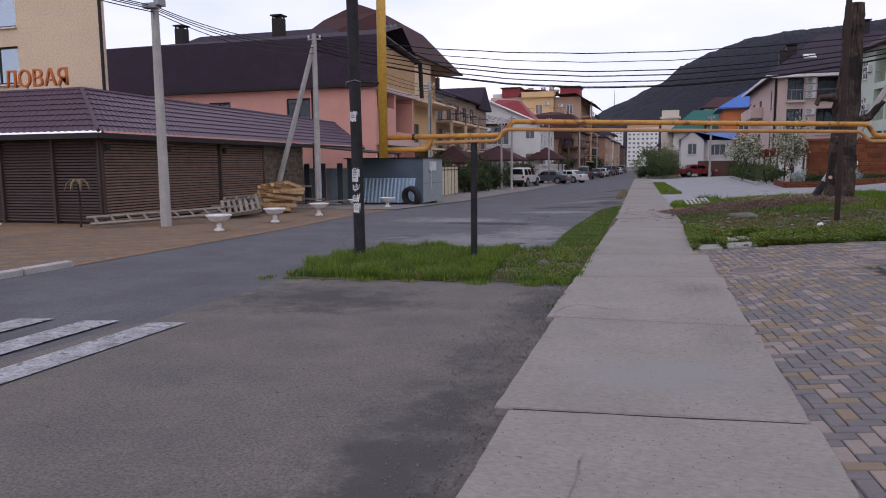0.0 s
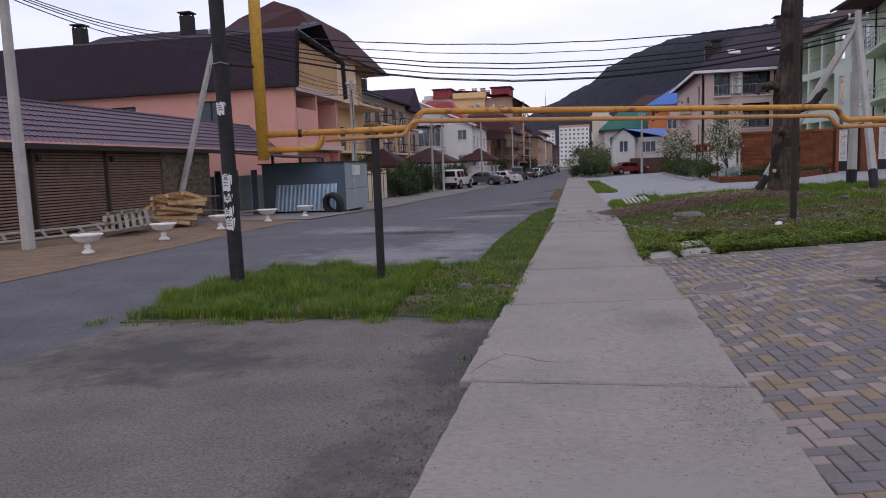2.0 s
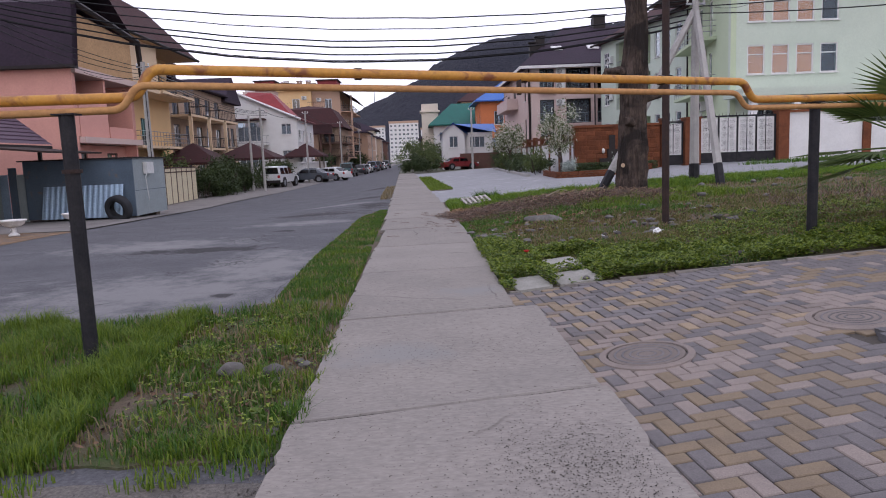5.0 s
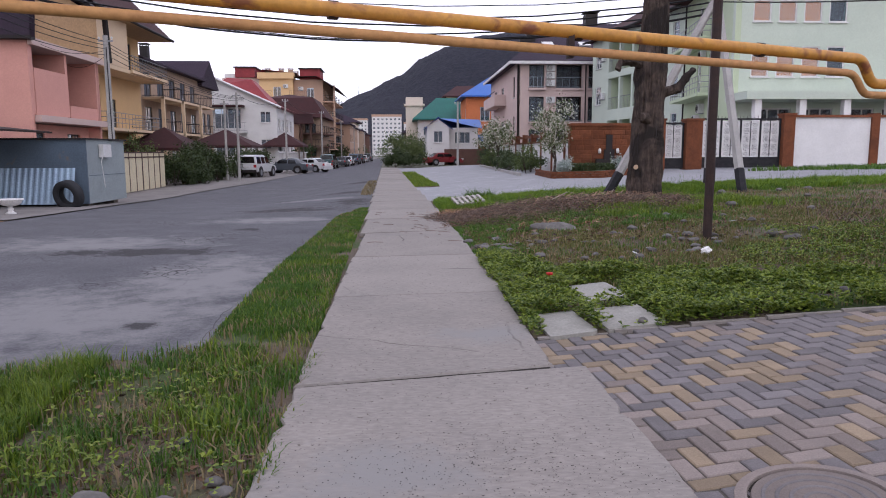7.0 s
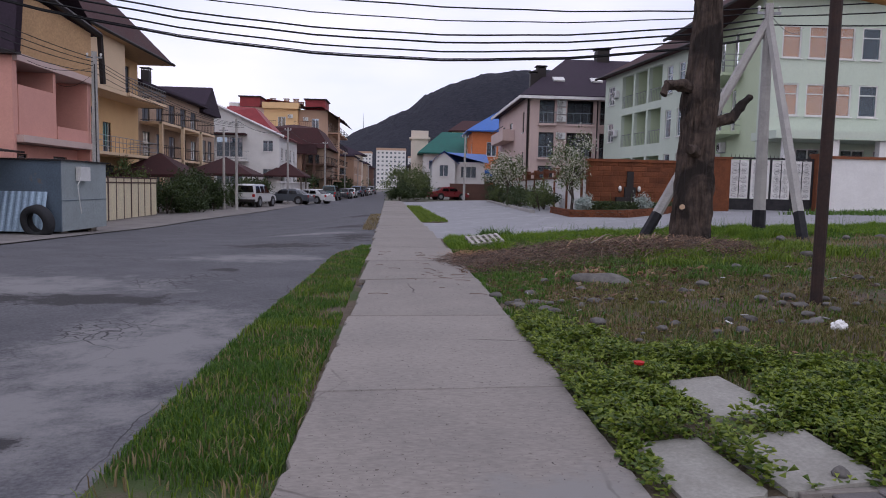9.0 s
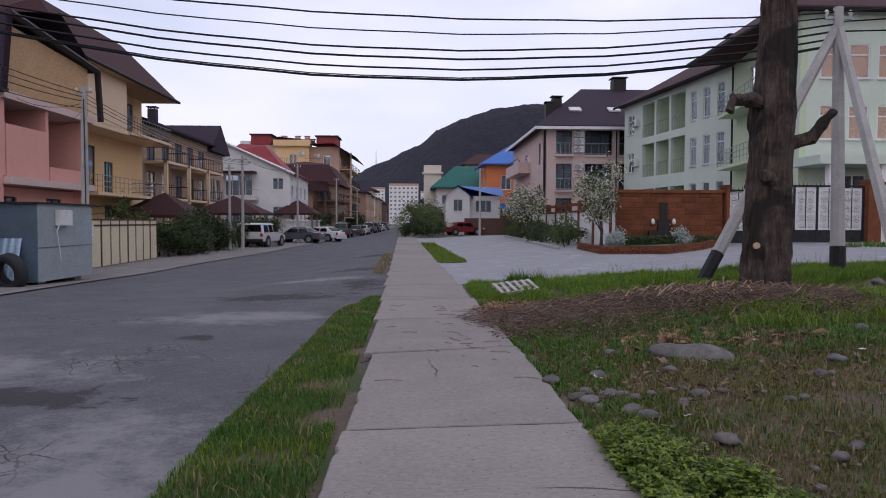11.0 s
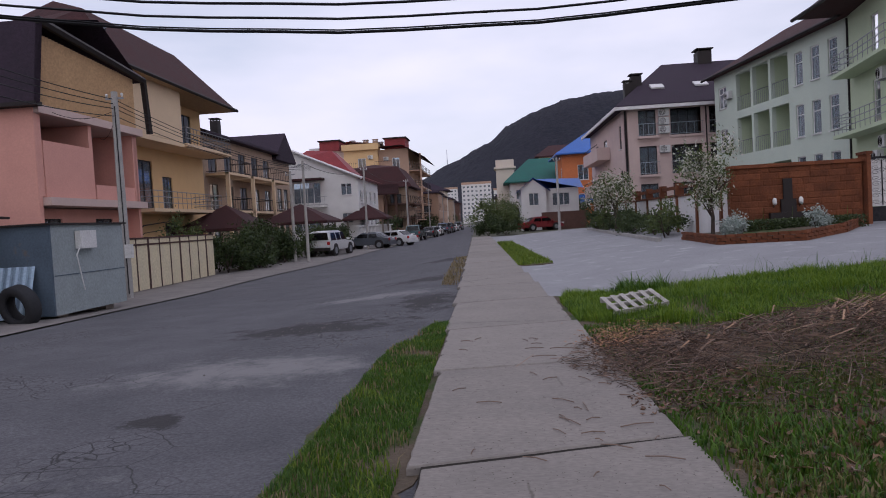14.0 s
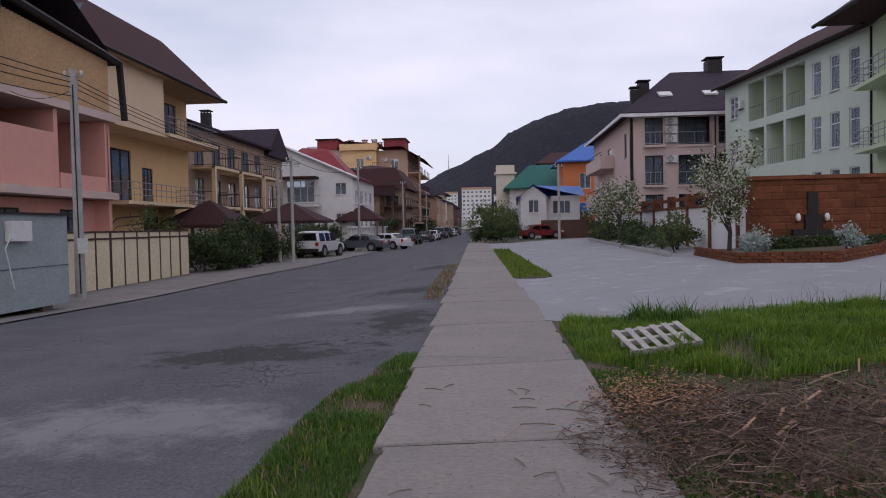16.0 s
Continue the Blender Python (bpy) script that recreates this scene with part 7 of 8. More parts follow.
def blossom_tree(x, y, h, r, seed, label, n=2600, size=0.055):
    rng = np.random.default_rng(seed)
    z = gz(x, y)
    t = thing("blossom_tree", (x, y, z), label, "tree", "blossom trees")
    part("trunk", Mesh().tube([(x, y, z - 0.1), (x + 0.04, y, z + h * 0.22), (x - 0.03, y + 0.03, z + h * 0.42)], 0.075, 8, 0.05), BARK, t)
    br = Mesh()
    for k in range(11):
        a, e = rng.uniform(0, 6.28), rng.uniform(0.45, 1.0)
        p0 = Vector((x, y, z + h * rng.uniform(0.22, 0.45)))
        p2 = Vector((x + math.cos(a) * r * e, y + math.sin(a) * r * e, z + h * rng.uniform(0.55, 0.98)))
        br.tube([p0, p0.lerp(p2, 0.5) + Vector((0, 0, 0.12)), p2], 0.03, 5, 0.006)
    part("limb", br, BARK, t)
    pts = blob_points(rng, (x, y, z + h * 0.66), (r, r, h * 0.38), n, 22, 0.36)
    k = rng.uniform(size=len(pts)) < 0.45
    part("blossom", leaves(pts[k], size, seed, BLOSSOM, "blossom"), BLOSSOM, t)
    part("crown", leaves(pts[~k], size * 1.1, seed + 1, LIGHTSHRUB, "crown"), LIGHTSHRUB, t)


ISLAND = [(-5.05, 9.75), (-3.0, 9.95), (-0.82, 10.25), (-0.86, 13.8), (-1.5, 14.3), (-3.2, 13.7), (-5.0, 13.5), (-5.4, 11.6)]
STRIP = [(-0.88, 13.6), (-1.75, 13.6), (-1.85, 18), (-1.75, 22), (-1.72, 26), (-1.25, 28.2), (-1.08, 28.2), (-1.02, 22)]
ISLAND_W = [(-5.05, 9.75), (-3.0, 9.95), (-2.1, 10.1), (-2.3, 13.9), (-3.2, 13.7), (-5.0, 13.5), (-5.4, 11.6)]
ISLAND_E = [(-2.2, 10.1), (-0.79, 10.2), (-0.79, 13.8), (-1.5, 14.3), (-2.4, 13.9)]
grass("island_grass_short", ISLAND_E, 2600, 0.015, 0.10, GRASS_DARK, "short patchy grass with bare earth between", 43, 0.42, -0.03, 0.0042, freq=2.2)
grass("island_tufts", ISLAND_E, 1400, 0.03, 0.14, GRASS, "bright grass tufts on the island", 44, 0.52, -0.03, 0.0045, freq=1.8)
grass("island_grass", ISLAND_W, 5200, 0.04, 0.21, GRASS, "lush green grass on the roadside island", 11, 0.36, -0.03, 0.0032)
grass("island_grass_dark", ISLAND_W, 1500, 0.03, 0.13, GRASS_DARK, "darker grass among the roadside tufts", 12, 0.2, -0.03, 0.0045)
grass("strip_grass", STRIP, 6500, 0.012, 0.055, GRASS_DARK, "short green grass strip beside the slabs", 13, 0.24, -0.025, 0.003)
grass("strip_tufts", STRIP, 1000, 0.025, 0.09, GRASS, "taller grass tufts beside the slabs", 14, 0.46, -0.03, 0.0045)
grass("island_dry", ISLAND, 500, 0.03, 0.12, GRASS_DRY, "dry brown grass among the island tufts", 41, 0.3, -0.03, 0.005)
grass("strip_dry", STRIP, 350, 0.02, 0.09, GRASS_DRY, "dry brown grass in the strip", 42, 0.3, -0.03, 0.005)
FAR_LAWN = [(0.72, 29.9), (0.78, 27.4), (2.2, 26.1), (4.4, 26.5), (8.0, 26.4), (14, 26.5), (16, 29.5), (2.3, 29.8), (0.9, 30.7)]
grass("lawn_grass", FAR_LAWN, 3400, 0.04, 0.19, LAWN, "bright tall grass along the forecourt", 15, 0.22, 0.0, 0.004, rough=True)
grass("lawn_dark_grass", FAR_LAWN, 800, 0.04, 0.16, GRASS_DARK, "darker grass mixed into the lawn", 151, 0.3, 0.0, 0.005, rough=True)
grass("lawn_stalks", [(1.7, 29.3), (15, 28.8), (16, 29.5), (2.3, 29.85)], 60, 0.25, 0.5, GRASS_DARK, "tall seeding grass stalks at the lawn edge", 152, 0.0, 0.0, 0.003, rough=True)
grass("lawn_tufts", [(1.5, 29.3), (2.0, 29.1), (2.5, 29.3), (2.4, 29.8), (1.7, 30.0)], 1100, 0.12, 0.4, GRASS_DARK, "dark tall tuft beside the forecourt", 16, 0.1, 0, 0.009, rough=True)
LOT = [(0.92, 14.4), (16, 14.0), (16, 29), (1.0, 30.5)]
grass("lot_grass", LOT, 380, 0.015, 0.08, GRASS_DARK, "thin patchy grass over the rough lot", 17, 0.42, 0, 0.005, freq=0.8, rough=True)
grass("lot_moss", [(0.92, 16.0), (8, 15.5), (8, 24), (1.0, 23.6)], 2400, 0.008, 0.045, MOSS, "short olive grass and moss over the lot", 171, 0.26, 0, 0.004, freq=1.1, rough=True)
grass("lot_dry_grass", LOT, 260, 0.015, 0.08, GRASS_DRY, "dry straw-coloured grass in the rough lot", 18, 0.25, 0, 0.007, freq=0.9, rough=True)
grass("lot_tufts", [(3.6, 22.0), (7.5, 22), (7.5, 26), (4.0, 25.5)], 800, 0.08, 0.22, GRASS, "green tufts round the tree trunk", 19, 0.3, 0, 0.008, rough=True)
grass("mid_tufts", [(0.88, 18.5), (1.7, 18.5), (1.3, 27.0), (0.75, 27.0), (0.8, 23.0)], 1500, 0.01, 0.06, GRASS_DARK, "short grass edging the slabs", 20, 0.1, 0, 0.007, rough=True)
grass("brush_tufts", [(1.0, 20.8), (5.2, 20.4), (5.2, 23.6), (1.2, 23.4)], 900, 0.03, 0.12, GRASS_DARK, "dark grass growing through the brushwood", 21, 0.3, 0, 0.007, rough=True)
VERGE = [(0.37, 39.4), (1.45, 39.4), (0.75, 62), (-0.15, 62)]
solid("verge_soil", patch(VERGE, 0.005, 1.0, 0.05), DIRT, "earth under the small grass verge", "soil", "structure")
grass("verge_grass", VERGE, 380, 0.05, 0.16, GRASS, "small grass verge let into the forecourt", 22, 0.0, 0, 0.012)
grass("slab_edge_grass", [(-0.98, 8.4), (-0.82, 8.4), (-0.86, 10.4), (-1.25, 10.4)], 2600, 0.01, 0.07, GRASS_DARK, "grass creeping along the slab edge", 261, 0.45, -0.03, 0.004)
grass("island_fringe", [(-5.4, 9.45), (-0.9, 9.85), (-0.9, 10.5), (-5.2, 10.1)], 1700, 0.01, 0.08, GRASS, "ragged fringe of the grass island", 262, 0.5, -0.03, 0.0045, freq=2.5)
grass("gutter_grass", [(-1.7, 34.5), (-1.25, 34.5), (-1.5, 47), (-2.0, 47)], 220, 0.03, 0.12, GRASS_DRY, "yellowish grass at the road edge", 23, 0.25, -0.03, 0.01)
grass("wall_grass", [(14, 38), (30, 36), (30, 41.5), (20, 41.5)], 60, 0.1, 0.25, GRASS_DARK, "rough grass before the white wall", 24, 0.0, 0, 0.02)


def herb_mat(name, poly, density, seed, size, label, rise=0.14, clump=0.36):
    """Low broad-leaved plants: three leaflets on each stalk."""
    rng = np.random.default_rng(seed)
    x, y = scatter(poly, density, rng, clump, 1.6, seed)
    k = np.array([not any(abs(a - q) < e and abs(b - w) < f for q, w, e, f in ((1.76, 15.66, 0.22, 0.42), (1.17, 14.6, 0.18, 0.35), (1.7, 14.6, 0.24, 0.31))) for a, b in zip(x, y)])
    x, y = x[k], y[k]
    n = len(x)
    z = np.array([gz(a, b) + rough_ground(a, b) for a, b in zip(x, y)]) + rng.uniform(0.02, 1, n) * rise * np.array([0.75 + 0.9 * noise.noise((a * 3.1, b * 3.1, seed)) for a, b in zip(x, y)])
    c = np.repeat(np.stack((x, y, z), 1), 3, axis=0)
    ang = np.repeat(rng.uniform(0, 6.28, n), 3) + np.tile([0, 2.1, 4.2], n)
    s = size * np.repeat(rng.uniform(0.6, 1.3, n), 3)
    tilt = rng.uniform(-0.6, 0.9, 3 * n)
    d = np.stack((np.cos(ang), np.sin(ang), np.zeros(3 * n)), 1)
    p = np.stack((-np.sin(ang), np.cos(ang), np.zeros(3 * n)), 1)
    s_ = s[:, None]
    up = np.array([0, 0, 1.0])
    v = np.stack((c, c + d * s_ * 0.6 + p * s_ * 0.42 + up * s_ * tilt[:, None], c + d * s_ * 1.15 + up * s_ * tilt[:, None] * 0.6, c + d * s_ * 0.6 - p * s_ * 0.42 + up * s_ * tilt[:, None]), 1)
    base = np.arange(3 * n)[:, None] * 4
    loops = np.concatenate((base + np.array([0, 1, 2]), base + np.array([0, 2, 3])), 1).ravel()
    ob = new(name, numpy_mesh(name, v.reshape(-1, 3), loops, np.full(6 * n, 3), HERB))
    return tagged(ob, label, "plants", "", "stuff")


herb_mat("strawberry_plants", [(0.84, 14.3), (2.7, 14.25), (5.0, 14.25), (9.0, 14.1), (9, 14.8), (5.0, 15.1), (3.0, 16.1), (1.7, 16.9), (1.25, 18.6), (0.84, 18.6)], 2100, 31, 0.036, "low strawberry-like plants along the path", 0.15, 0.2)
herb_mat("ground_herbs", [(2.4, 15.2), (12, 15.0), (12, 19.5), (5, 18.5)], 320, 32, 0.035, "low broad-leaved herbs in the lot", 0.12)
herb_mat("island_herbs", [(-1.9, 10.4), (-0.85, 10.4), (-0.85, 13.6), (-2.4, 13.4)], 160, 33, 0.03, "small clover-like herbs in the island", 0.06)

# concrete plates in the herbs
PLATE = mat("pale_plate_concrete", (0.34, 0.33, 0.30), 0.92, col2=(0.24, 0.23, 0.205), scale=4, mix=0.7, fine=40, bump=0.4, dist=0.005, grain=0.15)
for i, (x, y, a, sx, sy) in enumerate(((1.76, 15.66, 4, 0.47, 0.86), (1.17, 14.60, 3, 0.40, 0.76), (1.70, 14.60, 4, 0.50, 0.66))):
    q = Mesh()
    m4 = Matrix.Translation((x, y, gz(x, y) - 0.012)) @ pose(0, 0, 0, 1.2 * (i - 1), -5, a)
    q.prism([(sx * u / 2, sy * v / 2) for u, v in ((-1, -0.96), (-0.9, -1), (0.8, -0.98), (1, -0.86), (0.97, 0.2), (1, 0.97), (0.3, 1), (-0.97, 0.98), (-1, 0.3))], -0.035, 0.03)
    q.v = [tuple(m4 @ Vector(v)) for v in q.v]
    solid("concrete_plate", q, PLATE, "loose grey concrete plate lying among plants", "concrete plate", group="loose plates")


def rock(x, y, z, sx, sy, sz, seed, label="grey field stone lying in the lot"):
    bm = bmesh.new()
    bmesh.ops.create_icosphere(bm, subdivisions=3, radius=1)
    for v in bm.verts:
        d = 1 + 0.28 * noise.noise(v.co * 1.3 + Vector((seed * 3.1, 0, 0))) + 0.08 * noise.noise(v.co * 4 + Vector((0, seed, 0)))
        v.co = Vector((v.co.x * sx * d, v.co.y * sy * d, v.co.z * sz * d))
    me = bpy.data.meshes.new("stone")
    bm.to_mesh(me)
    bm.free()
    me.materials.append(STONE)
    me.shade_smooth()
    ob = new("stone", me)
    ob.matrix_basis = pose(x, y, z, 0, 0, seed * 47)
    return tagged(ob, label, "stone", "field stones")


rock(2.40, 20.72, gz(2.4, 20.7) + 0.03, 0.42, 0.2, 0.13, 7, "large flat grey boulder in the lot")
rubble = random.Random(88)
for k in range(16):
    x, y, e = rubble.gauss(4.1, 0.35), rubble.gauss(18.35, 0.3), rubble.uniform(0.02, 0.07)
    rock(x, y, gz(x, y) + rough_ground(x, y) + e * 0.2, e * 1.3, e, e * 0.6, 340 + k, "rough grey stone heaped round the mast foot")
for k in range(26):
    x, y, e = rubble.gauss(1.5, 0.3), rubble.gauss(19.4, 0.5), rubble.uniform(0.02, 0.085)
    rock(x, y, gz(x, y) + rough_ground(x, y) + e * 0.15, e * 1.4, e, e * 0.5, 300 + k, "flat grey stone in a patch of rubble")
rock(-1.52, 11.65, 0.0, 0.10, 0.08, 0.06, 4, "rounded pale stone in the grass island")
rock(-1.2, 11.6, 0.0, 0.09, 0.07, 0.05, 5, "rounded pale stone in the grass island")
rr = random.Random(8)
for k in range(12):
    s = rr.uniform(0.018, 0.042)
    rock(-0.95 - rr.random() ** 2 * 0.9, rr.uniform(10.3, 12.6), -0.03 + s * 0.3, s * 1.3, s, s * 0.7, 90 + k, "small pale stone lying in the grass island")
for k in range(34):
    x, y = rr.uniform(1.6, 5.6), rr.uniform(17.4, 21.4)
    s = rr.uniform(0.02, 0.07)
    rock(x, y, gz(x, y) + rough_ground(x, y) + s * 0.3, s * 1.3, s, s * 0.7, 10 + k)
for k in range(14):
    x, y = rr.uniform(4.5, 13), rr.uniform(19, 26)
    s = rr.uniform(0.04, 0.11)
    rock(x, y, gz(x, y) + s * 0.3, s * 1.3, s, s * 0.7, 50 + k)
for k in range(8):
    x, y = rr.uniform(1.4, 7), lot_edge(rr.uniform(1.4, 7)) + rr.uniform(0.1, 0.6)
    rock(x, max(y, lot_edge(x) + 0.1), gz(x, y) + 0.02, 0.05, 0.04, 0.03, 70 + k)
# loose gravel beside the slabs
gv, gr = Mesh(), random.Random(9)
for k in range(6500):
    if k < 5600:
        y = gr.uniform(-2, 10.4)
        x = slab_sides(y)[0] + 0.02 - abs(gr.gauss(0, 0.34))
    elif k < 6100:
        y, x = gr.uniform(26.5, 38), drift(30) - 0.95 - abs(gr.gauss(0, 0.5))
    else:
        x, y = gr.uniform(-3.9, -1.8), gr.gauss(20, 1.5) + 8
    s = 0.003 + 0.013 * gr.random() ** 3
    z = -0.05 + s * 0.3
    a = gr.uniform(0, 3)
    vs = [(x + s * math.cos(a + t) * u, y + s * math.sin(a + t) * u, z - s * 0.5) for t, u in ((0, 1), (2.1, 0.8), (4.2, 1.1))] + [(x + s * 0.2, y - s * 0.1, z + s * 0.6)]
    gv.add(vs, [(0, 1, 3), (1, 2, 3), (2, 0, 3)])
solid("loose_gravel", gv, GRAVEL, "loose gravel and chippings at the slab edge", "gravel", "stuff")

# dark grit and flecks on the slabs
grit, gq = Mesh(), random.Random(19)
for k in range(12000):
    if k < 3600:
        x, y = gq.gauss(0.72, 0.26), gq.gauss(9.75, 0.32)
    elif k < 6000:
        x, y = gq.gauss(0.85, 0.22), gq.gauss(7.5, 0.45)
    elif k < 7500:
        x, y = gq.gauss(0.3, 0.5), gq.gauss(11.9, 0.3)
    else:
        x, y = gq.uniform(-0.8, 1.0), gq.uniform(3.5, 26)
    e0, e1 = slab_sides(y)
    if not e0 + 0.05 < x < e1 - 0.05:
        continue
    e, a = 0.0012 + 0.0045 * gq.random() ** 2, gq.uniform(0, 6)
    grit.add([(x + e * math.cos(a) * 1.6, y + e * math.sin(a) * 1.6, 0.0145), (x + e * math.cos(a + 2), y + e * math.sin(a + 2), 0.0145), (x + e * math.cos(a + 4), y + e * math.sin(a + 4), 0.016)], [(0, 1, 2)])
solid("slab_grit", grit, JOINTSOIL, "dark grit scattered on the concrete slabs", "grit", "stuff")

# brushwood heap
bw, br_ = Mesh(), random.Random(21)
heap = lambda x, y: 0.26 * max(0, 1 - ((x - 3.6) / 3.0) ** 2) * max(0, 1 - ((y - 24.0) / 2.0) ** 2)
for k in range(11000):
    x = br_.uniform(0.75, 6.4) if k % 4 else br_.gauss(1.0, 0.4)
    y = 24.35 + br_.gauss(0, 0.8) + 0.25 * math.sin(x * 2)
    if x < 0.22 + abs(y - 24.6) * 0.35:
        continue
    Ln = (0.04 + 0.42 * br_.random() ** 2.2) * (0.6 if x < 1.3 else 1)
    a = br_.uniform(0, 3.14)
    z = max(0.01, gz(x, y) + max(0, rough_ground(x, y)) + br_.uniform(0.0, 1.2) * heap(x, y)) + 0.012
    d = Vector((math.cos(a) * Ln / 2, math.sin(a) * Ln / 2, br_.gauss(0, 0.16) * Ln))
    c = Vector((x, y, z))
    bend = Vector((br_.gauss(0, 0.09), br_.gauss(0, 0.09), br_.uniform(0, 0.06))) * Ln * 1.4
    r = 0.0012 + 0.0045 * br_.random() ** 2
    bw.tube([c - d, c + bend, c + d], r, 3, r * 0.5, caps=False)
solid("brushwood", bw, TWIG, "heap of dry cut twigs and brushwood", "brushwood", "stuff")
st = Mesh()
for k in range(300):
    x, y = br_.gauss(3.9, 1.0), br_.gauss(24.5, 0.45)
    a = br_.gauss(0.2, 0.9)
    Ln = br_.uniform(0.15, 0.7)
    z = gz(x, y) + heap(x, y) * br_.uniform(0.5, 1.1) + 0.03
    w = br_.uniform(0.004, 0.013)
    dx, dy = math.cos(a), math.sin(a)
    st.add([(x - dy * w, y + dx * w, z), (x + dy * w, y - dx * w, z), (x + dx * Ln * 0.5 + dy * w, y + dy * Ln * 0.5 - dx * w, z + 0.06), (x + dx * Ln * 0.5 - dy * w, y + dy * Ln * 0.5 + dx * w, z + 0.06), (x + dx * Ln, y + dy * Ln, z - 0.01)], [(0, 1, 2, 3), (3, 2, 4)])
solid("dry_palm_leaves", st, STRAW, "dry brown palm fronds on the heap", "palm fronds", "stuff")
for pts, r in (([(2.9, 23.2, 0.5), (3.5, 24.2, 0.62), (3.9, 25.0, 0.45)], 0.009), ([(4.3, 25.4, 0.42), (4.9, 24.6, 0.5), (5.5, 24.3, 0.42)], 0.018), ([(5.0, 25.9, 0.55), (4.7, 25.2, 0.45), (4.4, 24.6, 0.4)], 0.015)):
    solid("fallen_branch", Mesh().tube(bent(pts, 0.3), r, 6, r * 0.5), WOODGREY, "bare fallen branch lying on the heap", "branch", group="fallen branches")
# dead leaves and orange chips round the heap
chips = np.random.default_rng(77)
for nm, cx, cy, sx, sy, count, size, material, lab in (("island_litter", -1.5, 11.6, 0.45, 0.9, 700, 0.028, DEADLEAF, "brown dead leaves on the bare island earth"), ("dead_leaves", 2.9, 21.4, 1.3, 1.1, 1500, 0.035, DEADLEAF, "brown dead leaves scattered over the rough lot"), ("wood_chips", 1.15, 25.7, 0.22, 0.45, 700, 0.022, STRAW, "orange wood chips at the edge of the heap"), ("dead_palm_leaves", 2.7, 21.6, 0.5, 0.25, 160, 0.09, STRAW, "dry brown leaf pieces lying on the grass")):
    px_, py_ = chips.normal(cx, sx, count), chips.normal(cy, sy, count)
    keep = (px_ > 0.86 + (py_ > 24) * -0.12) & (py_ < 27.5) & (py_ > 18.6) if cx > 0 else (px_ < -0.8) & (py_ > 10.2) & (py_ < 13.8)
    pts = np.array([(a, b, gz(a, b) + (rough_ground(a, b) + 0.02 if a > 0 else -0.03)) for a, b in zip(px_[keep], py_[keep])])
    tagged(new(nm, leaves(pts, size, 78, material, nm, 0.25)), lab, "litter", "", "stuff")
# twigs on the slabs
for k in range(46):
    x, y = br_.uniform(-0.75, 0.85), br_.uniform(19.2, 26.5)
    if k < 26:
        x, y = br_.uniform(0.1, 0.85), br_.uniform(22, 26)
    x += drift(y)
    a, Ln = br_.uniform(0, 3.1), br_.uniform(0.05, 0.26)
    solid("twig", Mesh().tube([(x, y, 0.02), (x + math.cos(a) * Ln / 2, y + math.sin(a) * Ln / 2 + 0.012, 0.024), (x + math.cos(a) * Ln, y + math.sin(a) * Ln, 0.018)], 0.004, 4), TWIG, "small dry twig on the concrete slabs", "twig", group="scattered twigs")
saw = Mesh()
for k in range(1200):
    x, y, s = br_.gauss(1.15, 0.28), br_.gauss(25.6, 0.45), br_.uniform(0.008, 0.022)
    z = gz(x, y) + 0.04 + br_.uniform(0, 0.04)
    a = br_.uniform(0, 6)
    saw.add([(x + s * math.cos(a), y + s * math.sin(a), z), (x + s * math.cos(a + 2), y + s * math.sin(a + 2), z + 0.004), (x + s * math.cos(a + 4), y + s * math.sin(a + 4), z + 0.008)], [(0, 1, 2)])
solid("wood_chips", saw, mat("orange_wood_chips", (0.36, 0.19, 0.10), 0.9, fine=30), "orange wood chips spilled beside the slabs", "wood chips", "stuff")

# leaf litter
rngl = np.random.default_rng(55)
for nm, n_, (xa, xb), (ya, yb) in (("leaf_litter", 11000, (0.6, 6.4), (22.6, 26.2)), ("lot_litter", 9000, (1.2, 8.5), (16.5, 23.0)), ("island_litter", 1500, (-3.2, -0.8), (10.3, 13.6))):
    lx, ly = rngl.uniform(xa, xb, n_), rngl.uniform(ya, yb, n_)
    lf = np.array([noise.noise((a * 1.2, b * 1.2, 4)) for a, b in zip(lx, ly)]) + rngl.uniform(-0.3, 0.3, n_) > 0.0
    lx, ly = lx[lf], ly[lf]
    lz = np.array([(gz(a, b) + rough_ground(a, b) + heap(a, b) * rngl.uniform(0.2, 1.1) if a > 0 else -0.04) for a, b in zip(lx, ly)]) + rngl.uniform(0.0, 0.03, len(lx))
    ob = new(nm, leaves(np.stack((lx, ly, lz), 1), 0.024 if nm == "leaf_litter" else 0.022, 56, DEADLEAF, nm, 0.25))
    tagged(ob, "brown dead leaves strewn over the rough ground", "leaf litter", "", "stuff")

